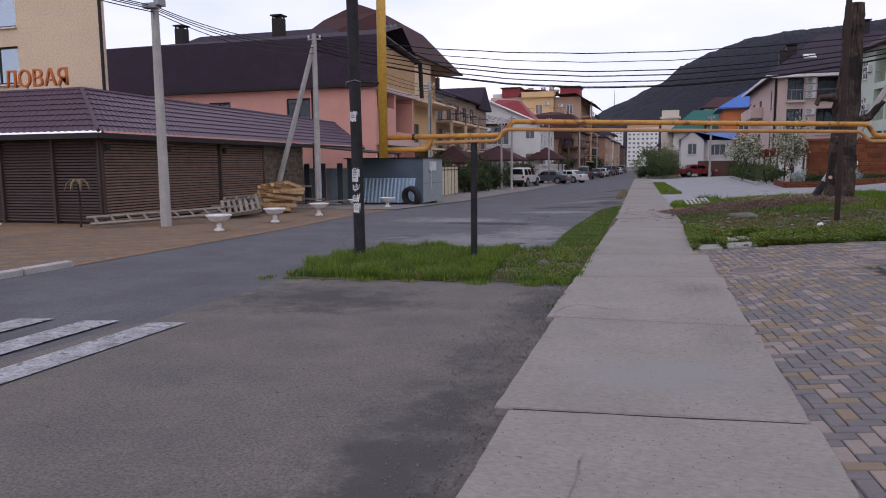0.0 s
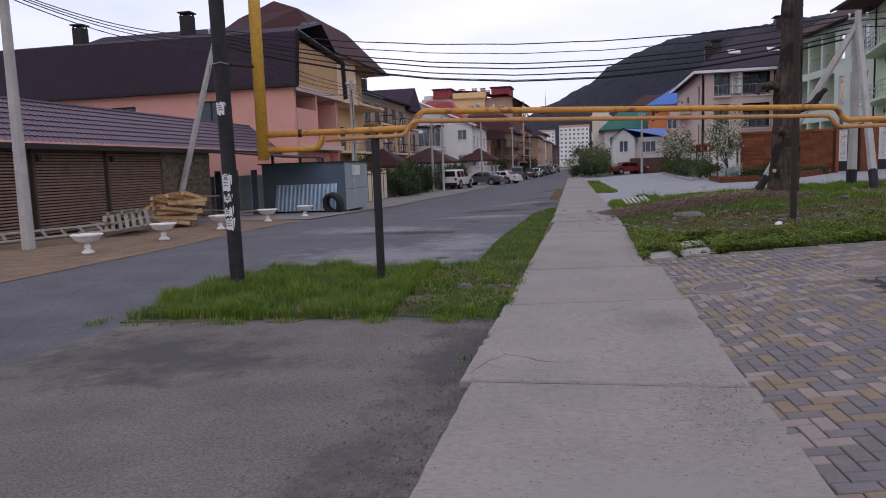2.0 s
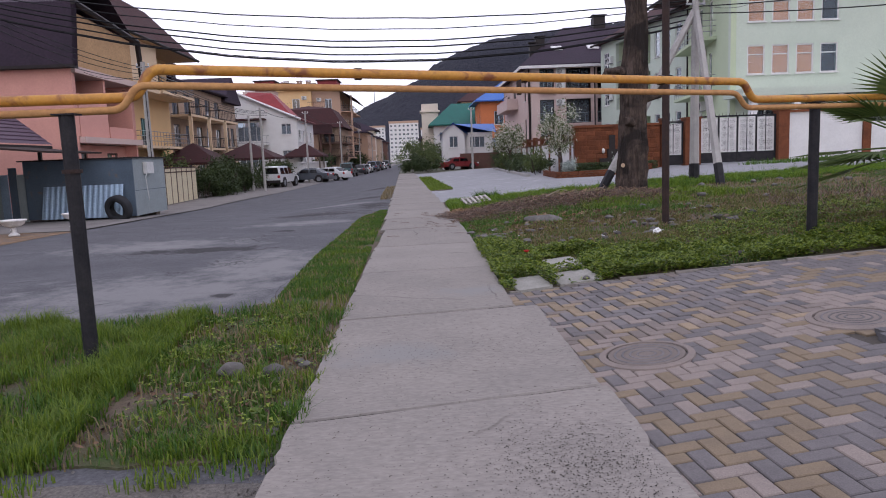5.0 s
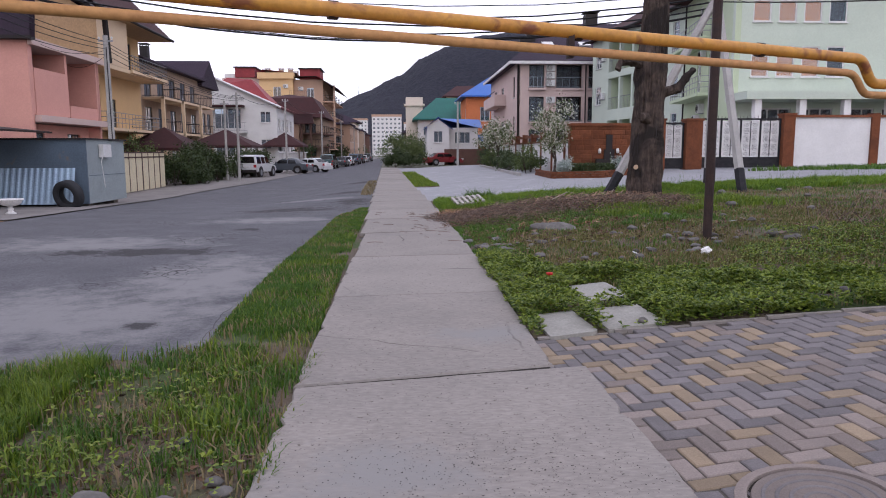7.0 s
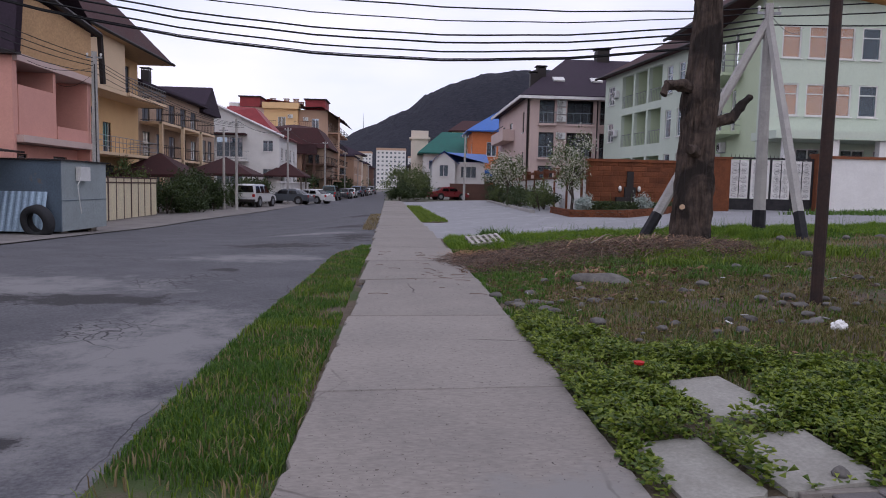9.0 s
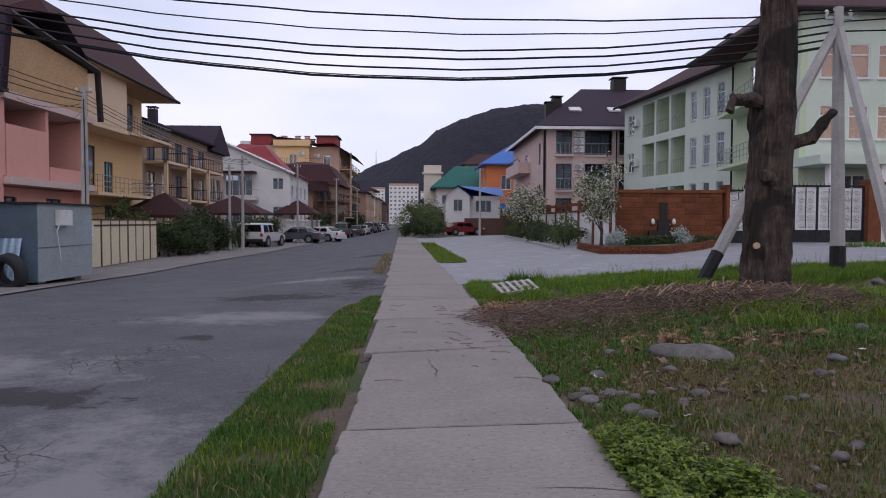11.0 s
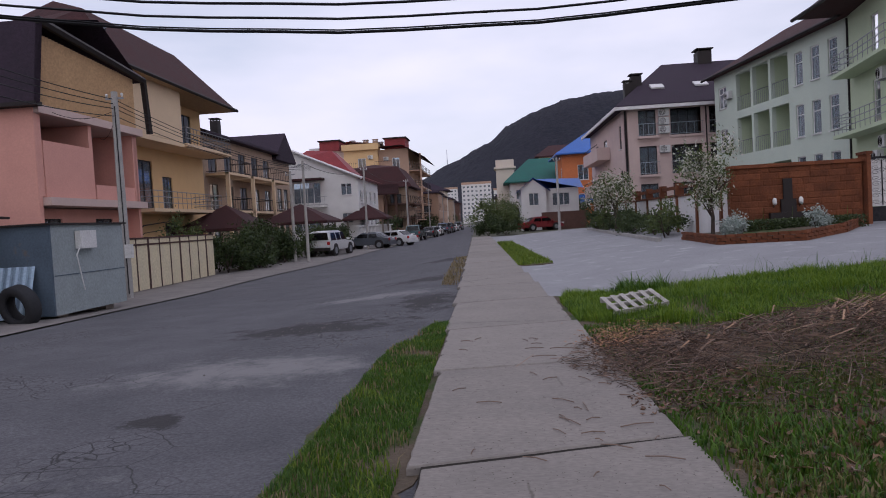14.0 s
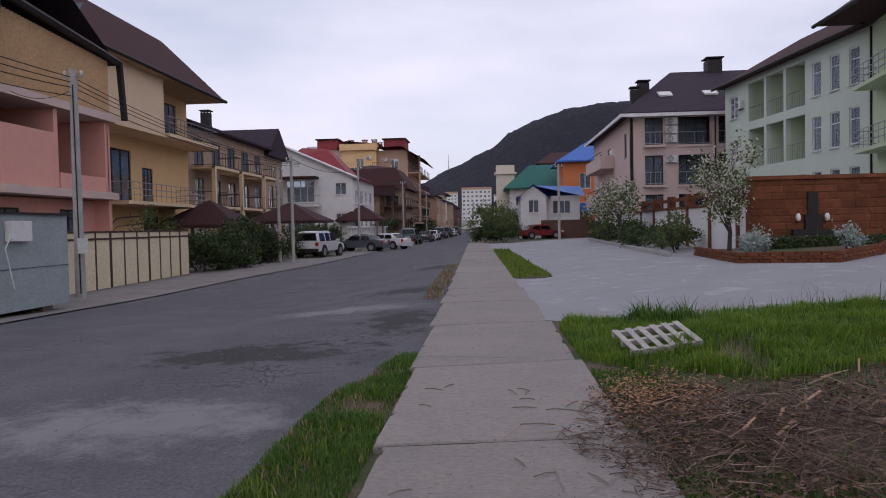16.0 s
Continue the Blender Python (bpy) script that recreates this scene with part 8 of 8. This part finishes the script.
# the lopped tree trunk
tr = thing("lopped_tree", (5.8, 26.05, 0.2), "thick lopped tree trunk with rough dark bark", "tree")
cx, cy, n = 5.8, 26.05, 64
tm = Mesh()
levels = span(0, 6.6, 130)
for z in levels:
    lean = 0.028 * z
    r = 0.41 + 0.08 * math.exp(-z / 0.45) + 0.05 * math.exp(-((z - 3.5) / 0.35) ** 2) - 0.024 * z
    for j in range(n):
        a = 2 * math.pi * j / n
        ridge_ = abs(noise.noise((math.cos(a) * 7, math.sin(a) * 7, z * 0.9))) + 0.5 * abs(noise.noise((math.cos(a) * 15, math.sin(a) * 15, z * 2.2)))
        q = 0.05 * noise.noise((math.cos(a) * 2.2, math.sin(a) * 2.2, z * 0.7)) + 0.10 * ridge_ - 0.03 + 0.02 * noise.noise((math.cos(a) * 20, math.sin(a) * 20, z * 6))
        tm.v.append((cx + lean + (r + q) * math.cos(a), cy + (r + q) * math.sin(a), z - 0.1))
tm.f += [(i * n + j, i * n + (j + 1) % n, (i + 1) * n + (j + 1) % n, (i + 1) * n + j) for i in range(len(levels) - 1) for j in range(n)]
part("trunk", tm, BARK, tr)


def stub(p, q, r, r2, nm="limb"):
    m = Mesh()
    p, q = Vector(p), Vector(q)
    pts = [p.lerp(q, t) + Vector((0, 0, 0.05 * math.sin(t * 3))) for t in span(0, 1, 7)]
    m.tube(pts, r, 12, r2)
    m.v = [tuple(Vector(v) + Vector((noise.noise(Vector(v) * 6), noise.noise(Vector(v) * 6 + Vector((9, 0, 0))), noise.noise(Vector(v) * 6 + Vector((0, 9, 0))))) * 0.05) for v in m.v]
    return part(nm, m, BARK, tr)


stub((5.75, 25.95, 3.55), (5.05, 25.75, 3.60), 0.15, 0.11)
stub((5.12, 25.78, 3.62), (4.95, 25.7, 3.40), 0.10, 0.07)
stub((5.95, 26.0, 2.75), (6.55, 25.9, 3.0), 0.14, 0.10)
stub((6.5, 25.9, 2.97), (6.88, 25.85, 3.42), 0.10, 0.07)
stub((5.75, 25.8, 2.2), (5.5, 25.55, 2.28), 0.12, 0.09, "knot")
part("cut_face", Mesh().tube([(5.48, 25.72, 1.10), (5.45, 25.62, 1.11)], 0.055, 10), CUTWOOD, tr)

# shrubs, hedge and trees
rg = random.Random(31)
for k in range(16):
    shrub("hedge_bush", -14.2 + rg.uniform(-0.8, 0.9), 51.6 + k * 0.8, rg.uniform(0.9, 1.3), rg.uniform(1.7, 2.7), SHRUB, "dark dense evergreen bush in a hedge", 100 + k, 1700, 0.085, "hedge bushes")
for k in range(8):
    shrub("hedge_bush", -13.6 + rg.uniform(-0.6, 0.6), 66 + k * 1.9, 1.2, rg.uniform(1.6, 2.4), SHRUB, "dark dense evergreen bush in a hedge", 130 + k, 900, 0.11, "hedge bushes")
shrub("fence_shrub", -15.2, 50.0, 1.1, 3.0, LIGHTSHRUB, "light green shrub rising behind the fence", 150, 1300, 0.08)
for k in range(13):
    shrub("wall_shrub", 6.7 + rg.uniform(-0.5, 0.5), 45.5 + 1.7 * k, rg.uniform(0.6, 0.9), rg.uniform(0.8, 1.5), SHRUB if k % 3 else LIGHTSHRUB, "green shrub before the white wall", 160 + k, 900, 0.07, "wall shrubs")
blossom_tree(6.95, 41.7, 3.3, 1.05, 180, "small blossoming fruit tree beside the wall", 3400)
blossom_tree(6.3, 56.5, 3.3, 1.3, 181, "white blossoming tree along the forecourt", 2400, 0.07)
blossom_tree(6.6, 61.5, 3.1, 1.3, 182, "white blossoming tree along the forecourt", 1600, 0.08)
for k, (x, y, r, h) in enumerate(((0.2, 88, 2.4, 3.6), (-0.6, 93, 2.2, 3.4), (1.4, 101, 2.4, 4.0), (-0.8, 82.5, 1.3, 1.8), (0.8, 84, 1.4, 1.7))):
    shrub("roadside_tree", x, y, r, h, SHRUB if k > 2 else LIGHTSHRUB, "spreading green bush at the end of the path", 190 + k, 3400, 0.10, "roadside bushes")
for k in range(9):
    shrub("distant_tree", -12.5 + rg.uniform(-1, 1), 104 + 17 * k, 2.0, rg.uniform(3, 5), SHRUB, "distant street tree among the houses", 200 + k, 600, 0.22, "distant trees")
for k, (x, y) in enumerate(((10, 104), (3.5, 110), (14, 106), (2.5, 138), (0, 128))):
    shrub("garden_tree", x, y, 1.8, 3.4, SHRUB, "dark garden tree between the houses", 220 + k, 700, 0.2, "garden trees")

# planter before the garden wall
pl_pts = [(6.4, 43.2), (6.2, 38.6), (7.9, 36.9), (9.9, 38.9), (12.0, 42.2)]
plt = thing("brick_planter", (8.5, 40, 0.45), "low rust-red brick planter with clipped hedge", "planter")
for (x0, y0), (x1, y1) in zip(pl_pts, pl_pts[1:]):
    d = Vector((x1 - x0, y1 - y0, 0))
    k = max(2, int(d.length / 0.3))
    ang = math.degrees(math.atan2(d.y, d.x))
    for row in range(3):
        for i in range(k):
            t = (i + 0.5 * (row % 2) * 0.9 + 0.28) / k
            px, py = x0 + d.x * t, y0 + d.y * t
            part("brick", Mesh().mbox(Matrix.Translation((px, py, gz(px, py) + 0.03 + 0.095 * row)) @ pose(0, 0, 0, 0, 0, ang), d.length / k - 0.02, 0.14, 0.085), REDSTONE, plt)
part("soil", Mesh().add([(x, y, gz(x, y) + 0.15) for x, y in pl_pts], [tuple(range(len(pl_pts)))[::-1]]), DIRT, plt)
rngp = np.random.default_rng(77)
hp = np.stack((rngp.uniform(7.3, 11.6, 5200), rngp.uniform(40.9, 41.9, 5200), 0.55 + rngp.uniform(0, 0.42, 5200)), 1)
hd = thing("clipped_hedge", (9.4, 41.4, 0.5), "low clipped dark green hedge in the planter", "hedge")
part("foliage", leaves(hp, 0.05, 78, SHRUB, "foliage"), SHRUB, hd)
for x, y in ((6.9, 39.0), (9.3, 39.3), (7.1, 40.2)):
    shrub("silver_shrub", x, y, 0.36, 0.75, SILVER, "silver-leaved shrub in the planter", int(x * 100), 900, 0.05, "silver shrubs")
for k in range(14):
    x, y = 7.6 + 0.3 * k, 42.1
    solid("tall_reed", Mesh().tube([(x, y, 0.6), (x + 0.05 * math.sin(k), y, 1.1 + 0.25 * math.sin(k * 2))], 0.012, 4, 0.003), GRASS_DARK, "slender reed before the stone wall", "reed", group="reeds")
BULB = mat("white_lamp_glass", (0.75, 0.74, 0.72), 0.3, fine=30, bump=0)
for x, z in ((9.28, 1.52), (10.15, 1.52)):
    wl2 = thing("wall_lantern", (x, 42.4, z), "small white lantern on the stone wall", "lantern", "wall lanterns")
    part("globe", Mesh().lathe([(0.0, z - 0.12), (0.07, z - 0.08), (0.075, z + 0.05), (0.04, z + 0.13), (0.0, z + 0.14)], x, 42.4, 12), BULB, wl2, smooth=True)
    part("arm", Mesh().tube([(x, 42.45, z - 0.1), (x, 42.54, z - 0.2)], 0.015, 5), BLACK, wl2)
nich = thing("wall_fountain", (9.7, 42.45, 0.6), "dark niche fountain on the stone wall", "fountain")
part("backplate", Mesh().box(9.1, 42.3, 0.6, 10.4, 42.48, 1.15).box(9.5, 42.40, 1.15, 10.0, 42.50, 1.6).box(9.6, 42.44, 1.6, 9.9, 42.5, 2.3), TRIMDARK, nich)
for x in (9.5, 9.8):
    part("globe", Mesh().lathe([(0.0, 0.86), (0.06, 0.9), (0.06, 0.96), (0.0, 1.0)], x, 42.35, 10), BULB, nich, smooth=True)
kb = Mesh()
for k in range(24):
    y = 44 + k * 1.0
    x = 5.6 + 0.03 * k
    kb.mbox(Matrix.Translation((x, y, gz(x, y) + 0.04)) @ pose(0, 0, 0, 0, 0, 1.7), 0.15, 0.98, 0.16)
solid("bed_kerb", kb, POLE, "pale kerb along the shrub bed", "kerb", "structure")

# fan palm at the paver edge
palm = thing("fan_palm", (6.8, 15.8, 0.4), "low fan palm with stiff green leaves", "palm")
pr = random.Random(41)
PALM = leaf_mat("palm_leaf", (0.05, 0.09, 0.02), (0.12, 0.16, 0.04), 0.2)
part("trunk", Mesh().tube([(6.8, 15.8, 0.3), (6.8, 15.8, 1.35)], 0.13, 9, 0.13), BARK, palm)
for k in range(26):
    a, e = k * 2.4, pr.uniform(-0.35, 1.0)
    d = Vector((math.cos(a) * math.cos(e), math.sin(a) * math.cos(e), math.sin(e)))
    o = Vector((6.8, 15.8, 1.42))
    tip = o + d * 0.95
    part("leaf_stalk", Mesh().tube([o, tip], 0.012, 4), PALM, palm)
    sd = d.cross(Vector((0, 0, 1))).normalized()
    upv = sd.cross(d)
    f = Mesh()
    for i in range(23):
        b = -1.5 + 3.0 * i / 22
        dr = (d * math.cos(b) + sd * math.sin(b)).normalized()
        wd = dr.cross(upv).normalized() * 0.026
        ln = 0.85 * (1 - 0.15 * abs(b))
        f.add([tip - wd * 0.4, tip + dr * ln * 0.5 - wd, tip + dr * ln - Vector((0, 0, 0.05)), tip + dr * ln * 0.5 + wd], [(0, 1, 2, 3)])
    part("fan", f, PALM, palm)
# dead plants behind the palm
dp = Mesh()
for k in range(700):
    x, y = pr.uniform(6.5, 13), pr.uniform(17.8, 22)
    z = gz(x, y)
    a = pr.uniform(0, 6.28)
    Ln = pr.uniform(0.15, 0.55)
    dp.tube([(x, y, z), (x + math.cos(a) * Ln * 0.5, y + math.sin(a) * Ln * 0.5, z + Ln * pr.uniform(0.3, 0.8))], 0.006, 3, 0.002, caps=False)
solid("dead_brush", dp, TWIG, "brown dead brush standing in the lot", "brushwood", "stuff")
bag = rock(3.55, 17.2, gz(3.55, 17.2) + 0.04, 0.07, 0.055, 0.05, 90)
for v in bag.data.vertices:
    v.co *= 1 + 0.5 * noise.noise(v.co * 40)
bag.data.shade_flat()
bag.data.materials.clear()
bag.data.materials.append(WHITE)
bag.name = "plastic_bag"
tagged(bag, "crumpled white plastic bag in the lot", "plastic bag")
fl = Mesh().lathe([(0.0, 0.0), (0.03, 0.01), (0.04, 0.03), (0.0, 0.02)], 1.35, 16.0, 8)
fl.v = [(x, y, z + gz(1.35, 16) + 0.16) for x, y, z in fl.v]
solid("red_flower", fl, mat("red_petal", (0.55, 0.03, 0.03), 0.6, fine=30), "small red flower among the herbs", "flower")
for k in range(30):
    x, y = rr.uniform(1.2, 6), rr.uniform(16, 22)
    solid("litter_scrap", Mesh().mbox(Matrix.Translation((x, y, gz(x, y) + rough_ground(x, y) + 0.02)) @ pose(0, 0, 0, rr.uniform(-20, 20), rr.uniform(-20, 20), rr.uniform(0, 180)), rr.uniform(0.04, 0.14), rr.uniform(0.03, 0.07), 0.006), (PAPER, WOODGREY, TWIG)[k % 3], "small scrap of litter in the lot", "litter", group="litter scraps")


# ---- herringbone pavers ----
paving = thing("paver_court", (3, 8, 0), "herringbone block paving in grey and sand colours", "paving", "", "structure")
pa = radians(4)
ca, sa = math.cos(pa), math.sin(pa)
w_, l_ = 0.106, 0.212


def block(rot):
    hx_, hy_ = (l_ / 2 - 0.004, w_ / 2 - 0.004) if not rot else (w_ / 2 - 0.004, l_ / 2 - 0.004)
    b = 0.006
    m = Mesh()
    m.add([(-hx_, -hy_, -0.03), (hx_, -hy_, -0.03), (hx_, hy_, -0.03), (-hx_, hy_, -0.03), (-hx_, -hy_, -b), (hx_, -hy_, -b), (hx_, hy_, -b), (-hx_, hy_, -b), (-hx_ + b, -hy_ + b, 0), (hx_ - b, -hy_ + b, 0), (hx_ - b, hy_ - b, 0), (-hx_ + b, hy_ - b, 0)], [(0, 1, 5, 4), (1, 2, 6, 5), (2, 3, 7, 6), (3, 0, 4, 7), (4, 5, 9, 8), (5, 6, 10, 9), (6, 7, 11, 10), (7, 4, 8, 11), (8, 9, 10, 11)])
    return m


kinds = [PAVE_GREY, PAVE_SAND, PAVE_PALE]
base = {rot: block(rot) for rot in (0, 1)}
shared = {(rot, i): base[rot].data("paver", kinds[i]) for rot in (0, 1) for i in range(3)}
rest = [Mesh() for _ in kinds]
pk = random.Random(6)
near_count = 0
BED = (3.1, 8.8, 7.5, 11.22)
for i in range(-90, 130):
    for j in range(-150, 160):
        # herringbone lattice: pairs of blocks, one along, one across
        for rot in (0, 1):
            if rot == 0:
                bx, by = (4 * i + j) * w_ + l_ / 2, j * w_ + w_ / 2
            else:
                bx, by = (4 * i + j) * w_ + 3.5 * w_, j * w_ + l_ / 2
            x, y = 1.2 + bx * ca - by * sa, 4.0 + bx * sa + by * ca
            lo = slab_sides(y)[1]
            if not (lo - 0.13 < x < 14 and -6 < y < lot_edge(x) - 0.06):
                continue
            if BED[0] - 0.15 < x < BED[2] and BED[1] - 0.15 < y < BED[3] + 0.1:
                continue
            if math.hypot(x - 1.53, y - 11.43) < 0.26 or math.hypot(x - 3.2, y - 11.66) < 0.26:
                continue
            r = pk.random()
            sandy = 0.30 if 7 < y < 10.8 or y > 12.6 else 0.14
            c = 1 if r < sandy else 2 if r < sandy + (0.14 if y < 10.8 or y > 12.6 else 0.5) else 0
            z = gz(x, y) - 0.010 + pk.uniform(-0.002, 0.001)
            if 11.9 < y < 14.2 and x < 3.2 and near_count < 300:
                near_count += 1
                ob = new("paver", shared[(rot, c)])
                ob.parent = paving
                ob.matrix_parent_inverse = paving.matrix_basis.inverted()
                ob.matrix_basis = Matrix.Translation((x, y, z)) @ pose(0, 0, 0, 0, -3, 4)
            else:
                m = rest[c]
                n0 = len(m.v)
                sl = 0.8 / 8 * math.exp(-(x - 1.1) / 8) if x > 1.1 else 0
                m.v += [(x + p[0] * ca - p[1] * sa, y + p[0] * sa + p[1] * ca, z + p[2] + sl * (p[0] * ca - p[1] * sa)) for p in base[rot].v]
                m.f += [tuple(q + n0 for q in f) for f in base[rot].f]
for c, nm in enumerate(("grey_pavers", "sand_pavers", "pale_pavers")):
    tagged(part(nm, rest[c], kinds[c], paving), "", "", "", "stuff")
# edging stones toward the lot
edg = thing("paver_edging", (3, 15, 0), "narrow grey edging stones between pavers and lot", "edging", "", "structure")
for k in range(21):
    x0 = 0.9 + 0.62 * k
    x1 = x0 + 0.6
    y0, y1 = lot_edge(x0), lot_edge(x1)
    part("edging_stone", Mesh().mbox(Matrix.Translation(((x0 + x1) / 2, (y0 + y1) / 2, gz((x0 + x1) / 2, y0) - 0.033)) @ pose(0, 0, 0, 0, -3, math.degrees(math.atan2(y1 - y0, x1 - x0))), 0.61, 0.045, 0.05), CONCRETE, edg)
# manhole covers
for x, y in ((1.53, 11.43), (3.2, 11.66)):
    mh = thing("manhole_cover", (0, 0, 0), "round ribbed manhole cover set in the pavers", "manhole cover", "manhole covers")
    part("cover", Mesh().lathe([(0.0, 0.0), (0.30, 0.0), (0.31, -0.02)], 0, 0, 36), PAVE_PALE, mh)
    part("rim", Mesh().lathe([(0.318, -0.012), (0.32, 0.004), (0.335, 0.005), (0.375, -0.002), (0.38, -0.02)], 0, 0, 36), PAVE_PALE, mh)
    part("seat", Mesh().lathe([(0.30, -0.012), (0.33, -0.012)], 0, 0, 36), JOINTSOIL, mh)
    for r in (0.06, 0.12, 0.18, 0.24):
        part("rib", Mesh().lathe([(r, 0), (r + 0.004, 0.004), (r + 0.016, 0.004), (r + 0.02, 0)], 0, 0, 30), PAVE_GREY, mh)
    mh.matrix_basis = pose(x, y, gz(x, y) + 0.001, 0, -math.degrees(math.atan(0.1 * math.exp(-(x - 1.1) / 8))), 0) @ Matrix.Diagonal((0.9, 0.9, 1, 1))

# planting bed with a dark kerb
pb = thing("planting_bed", (5, 10, 0.2), "empty planting bed with dark kerb and black soil", "planting bed")
KERBDARK = mat("dark_kerb", (0.13, 0.125, 0.13), 0.85, col2=(0.1, 0.097, 0.1), scale=3, fine=40)
x0, y0, x1, y1 = BED
for k in range(4):
    part("kerb_stone", Mesh().mbox(Matrix.Translation((x0 + (x1 - x0) * (k + 0.5) / 4, y1, gz(x0 + (x1 - x0) * (k + 0.5) / 4, y1) - 0.045)) @ pose(0, 0, 0, 0, -3.6, 0), (x1 - x0) / 4 - 0.01, 0.1, 0.12), KERBDARK, pb)
    part("kerb_stone", Mesh().mbox(Matrix.Translation((x0 + (x1 - x0) * (k + 0.5) / 4, y0, gz(x0 + (x1 - x0) * (k + 0.5) / 4, y0) - 0.045)) @ pose(0, 0, 0, 0, -3.6, 0), (x1 - x0) / 4 - 0.01, 0.1, 0.12), KERBDARK, pb)
for k in range(2):
    part("kerb_stone", Mesh().box(x0 - 0.05, y0 + 0.06 + (y1 - y0 - 0.12) * k / 2, gz(x0, y0) - 0.05, x0 + 0.05, y0 + 0.05 + (y1 - y0 - 0.12) * (k + 1) / 2, gz(x0, y0) + 0.02), KERBDARK, pb)
part("soil", Mesh().add([(x, y, gz(x, y) + 0.01) for x, y in ((x0, y0), (x1, y0), (x1, y1), (x0, y1))], [(0, 1, 2, 3)]), mat("black_soil", (0.035, 0.03, 0.028), 0.95, fine=25, bump=1.0, dist=0.04), pb)

# blocks of the apron before the garages, in slanting courses
ab = [Mesh(), Mesh()]
ak = random.Random(15)
c2, s2 = math.cos(0.6), math.sin(0.6)
for i in range(-110, 110):
    for j in range(-150, 150):
        bx, by = (i + 0.5 * (j % 2)) * 0.22, j * 0.12
        x, y = -12.0 + bx * c2 - by * s2, 14.0 + bx * s2 + by * c2
        if not (5 < y < 26 and -15.2 < x < left_kerb(y) - 0.28):
            continue
        m = ab[1 if (j // 2) % 3 == 0 or ak.random() < 0.12 else 0]
        n0, hx_, hy_, z = len(m.v), 0.105, 0.055, gz(x, y) - 0.045 + ak.uniform(-0.001, 0.001)
        m.v += [(x + p * c2 - q * s2, y + p * s2 + q * c2, z + h) for h, e in ((-0.012, 0), (0, 0.005)) for p, q in ((-hx_ + e, -hy_ + e), (hx_ - e, -hy_ + e), (hx_ - e, hy_ - e), (-hx_ + e, hy_ - e))]
        m.f += [(n0 + 4, n0 + 5, n0 + 6, n0 + 7)] + [(n0 + k, n0 + (k + 1) % 4, n0 + 4 + (k + 1) % 4, n0 + 4 + k) for k in range(4)]
for m, material, lab in ((ab[0], OCHRE, "ochre paving blocks laid in slanting courses"), (ab[1], OCHREGREY, "grey-brown paving blocks among the ochre ones")):
    solid("apron_blocks", m, material, lab, "paving", "stuff")
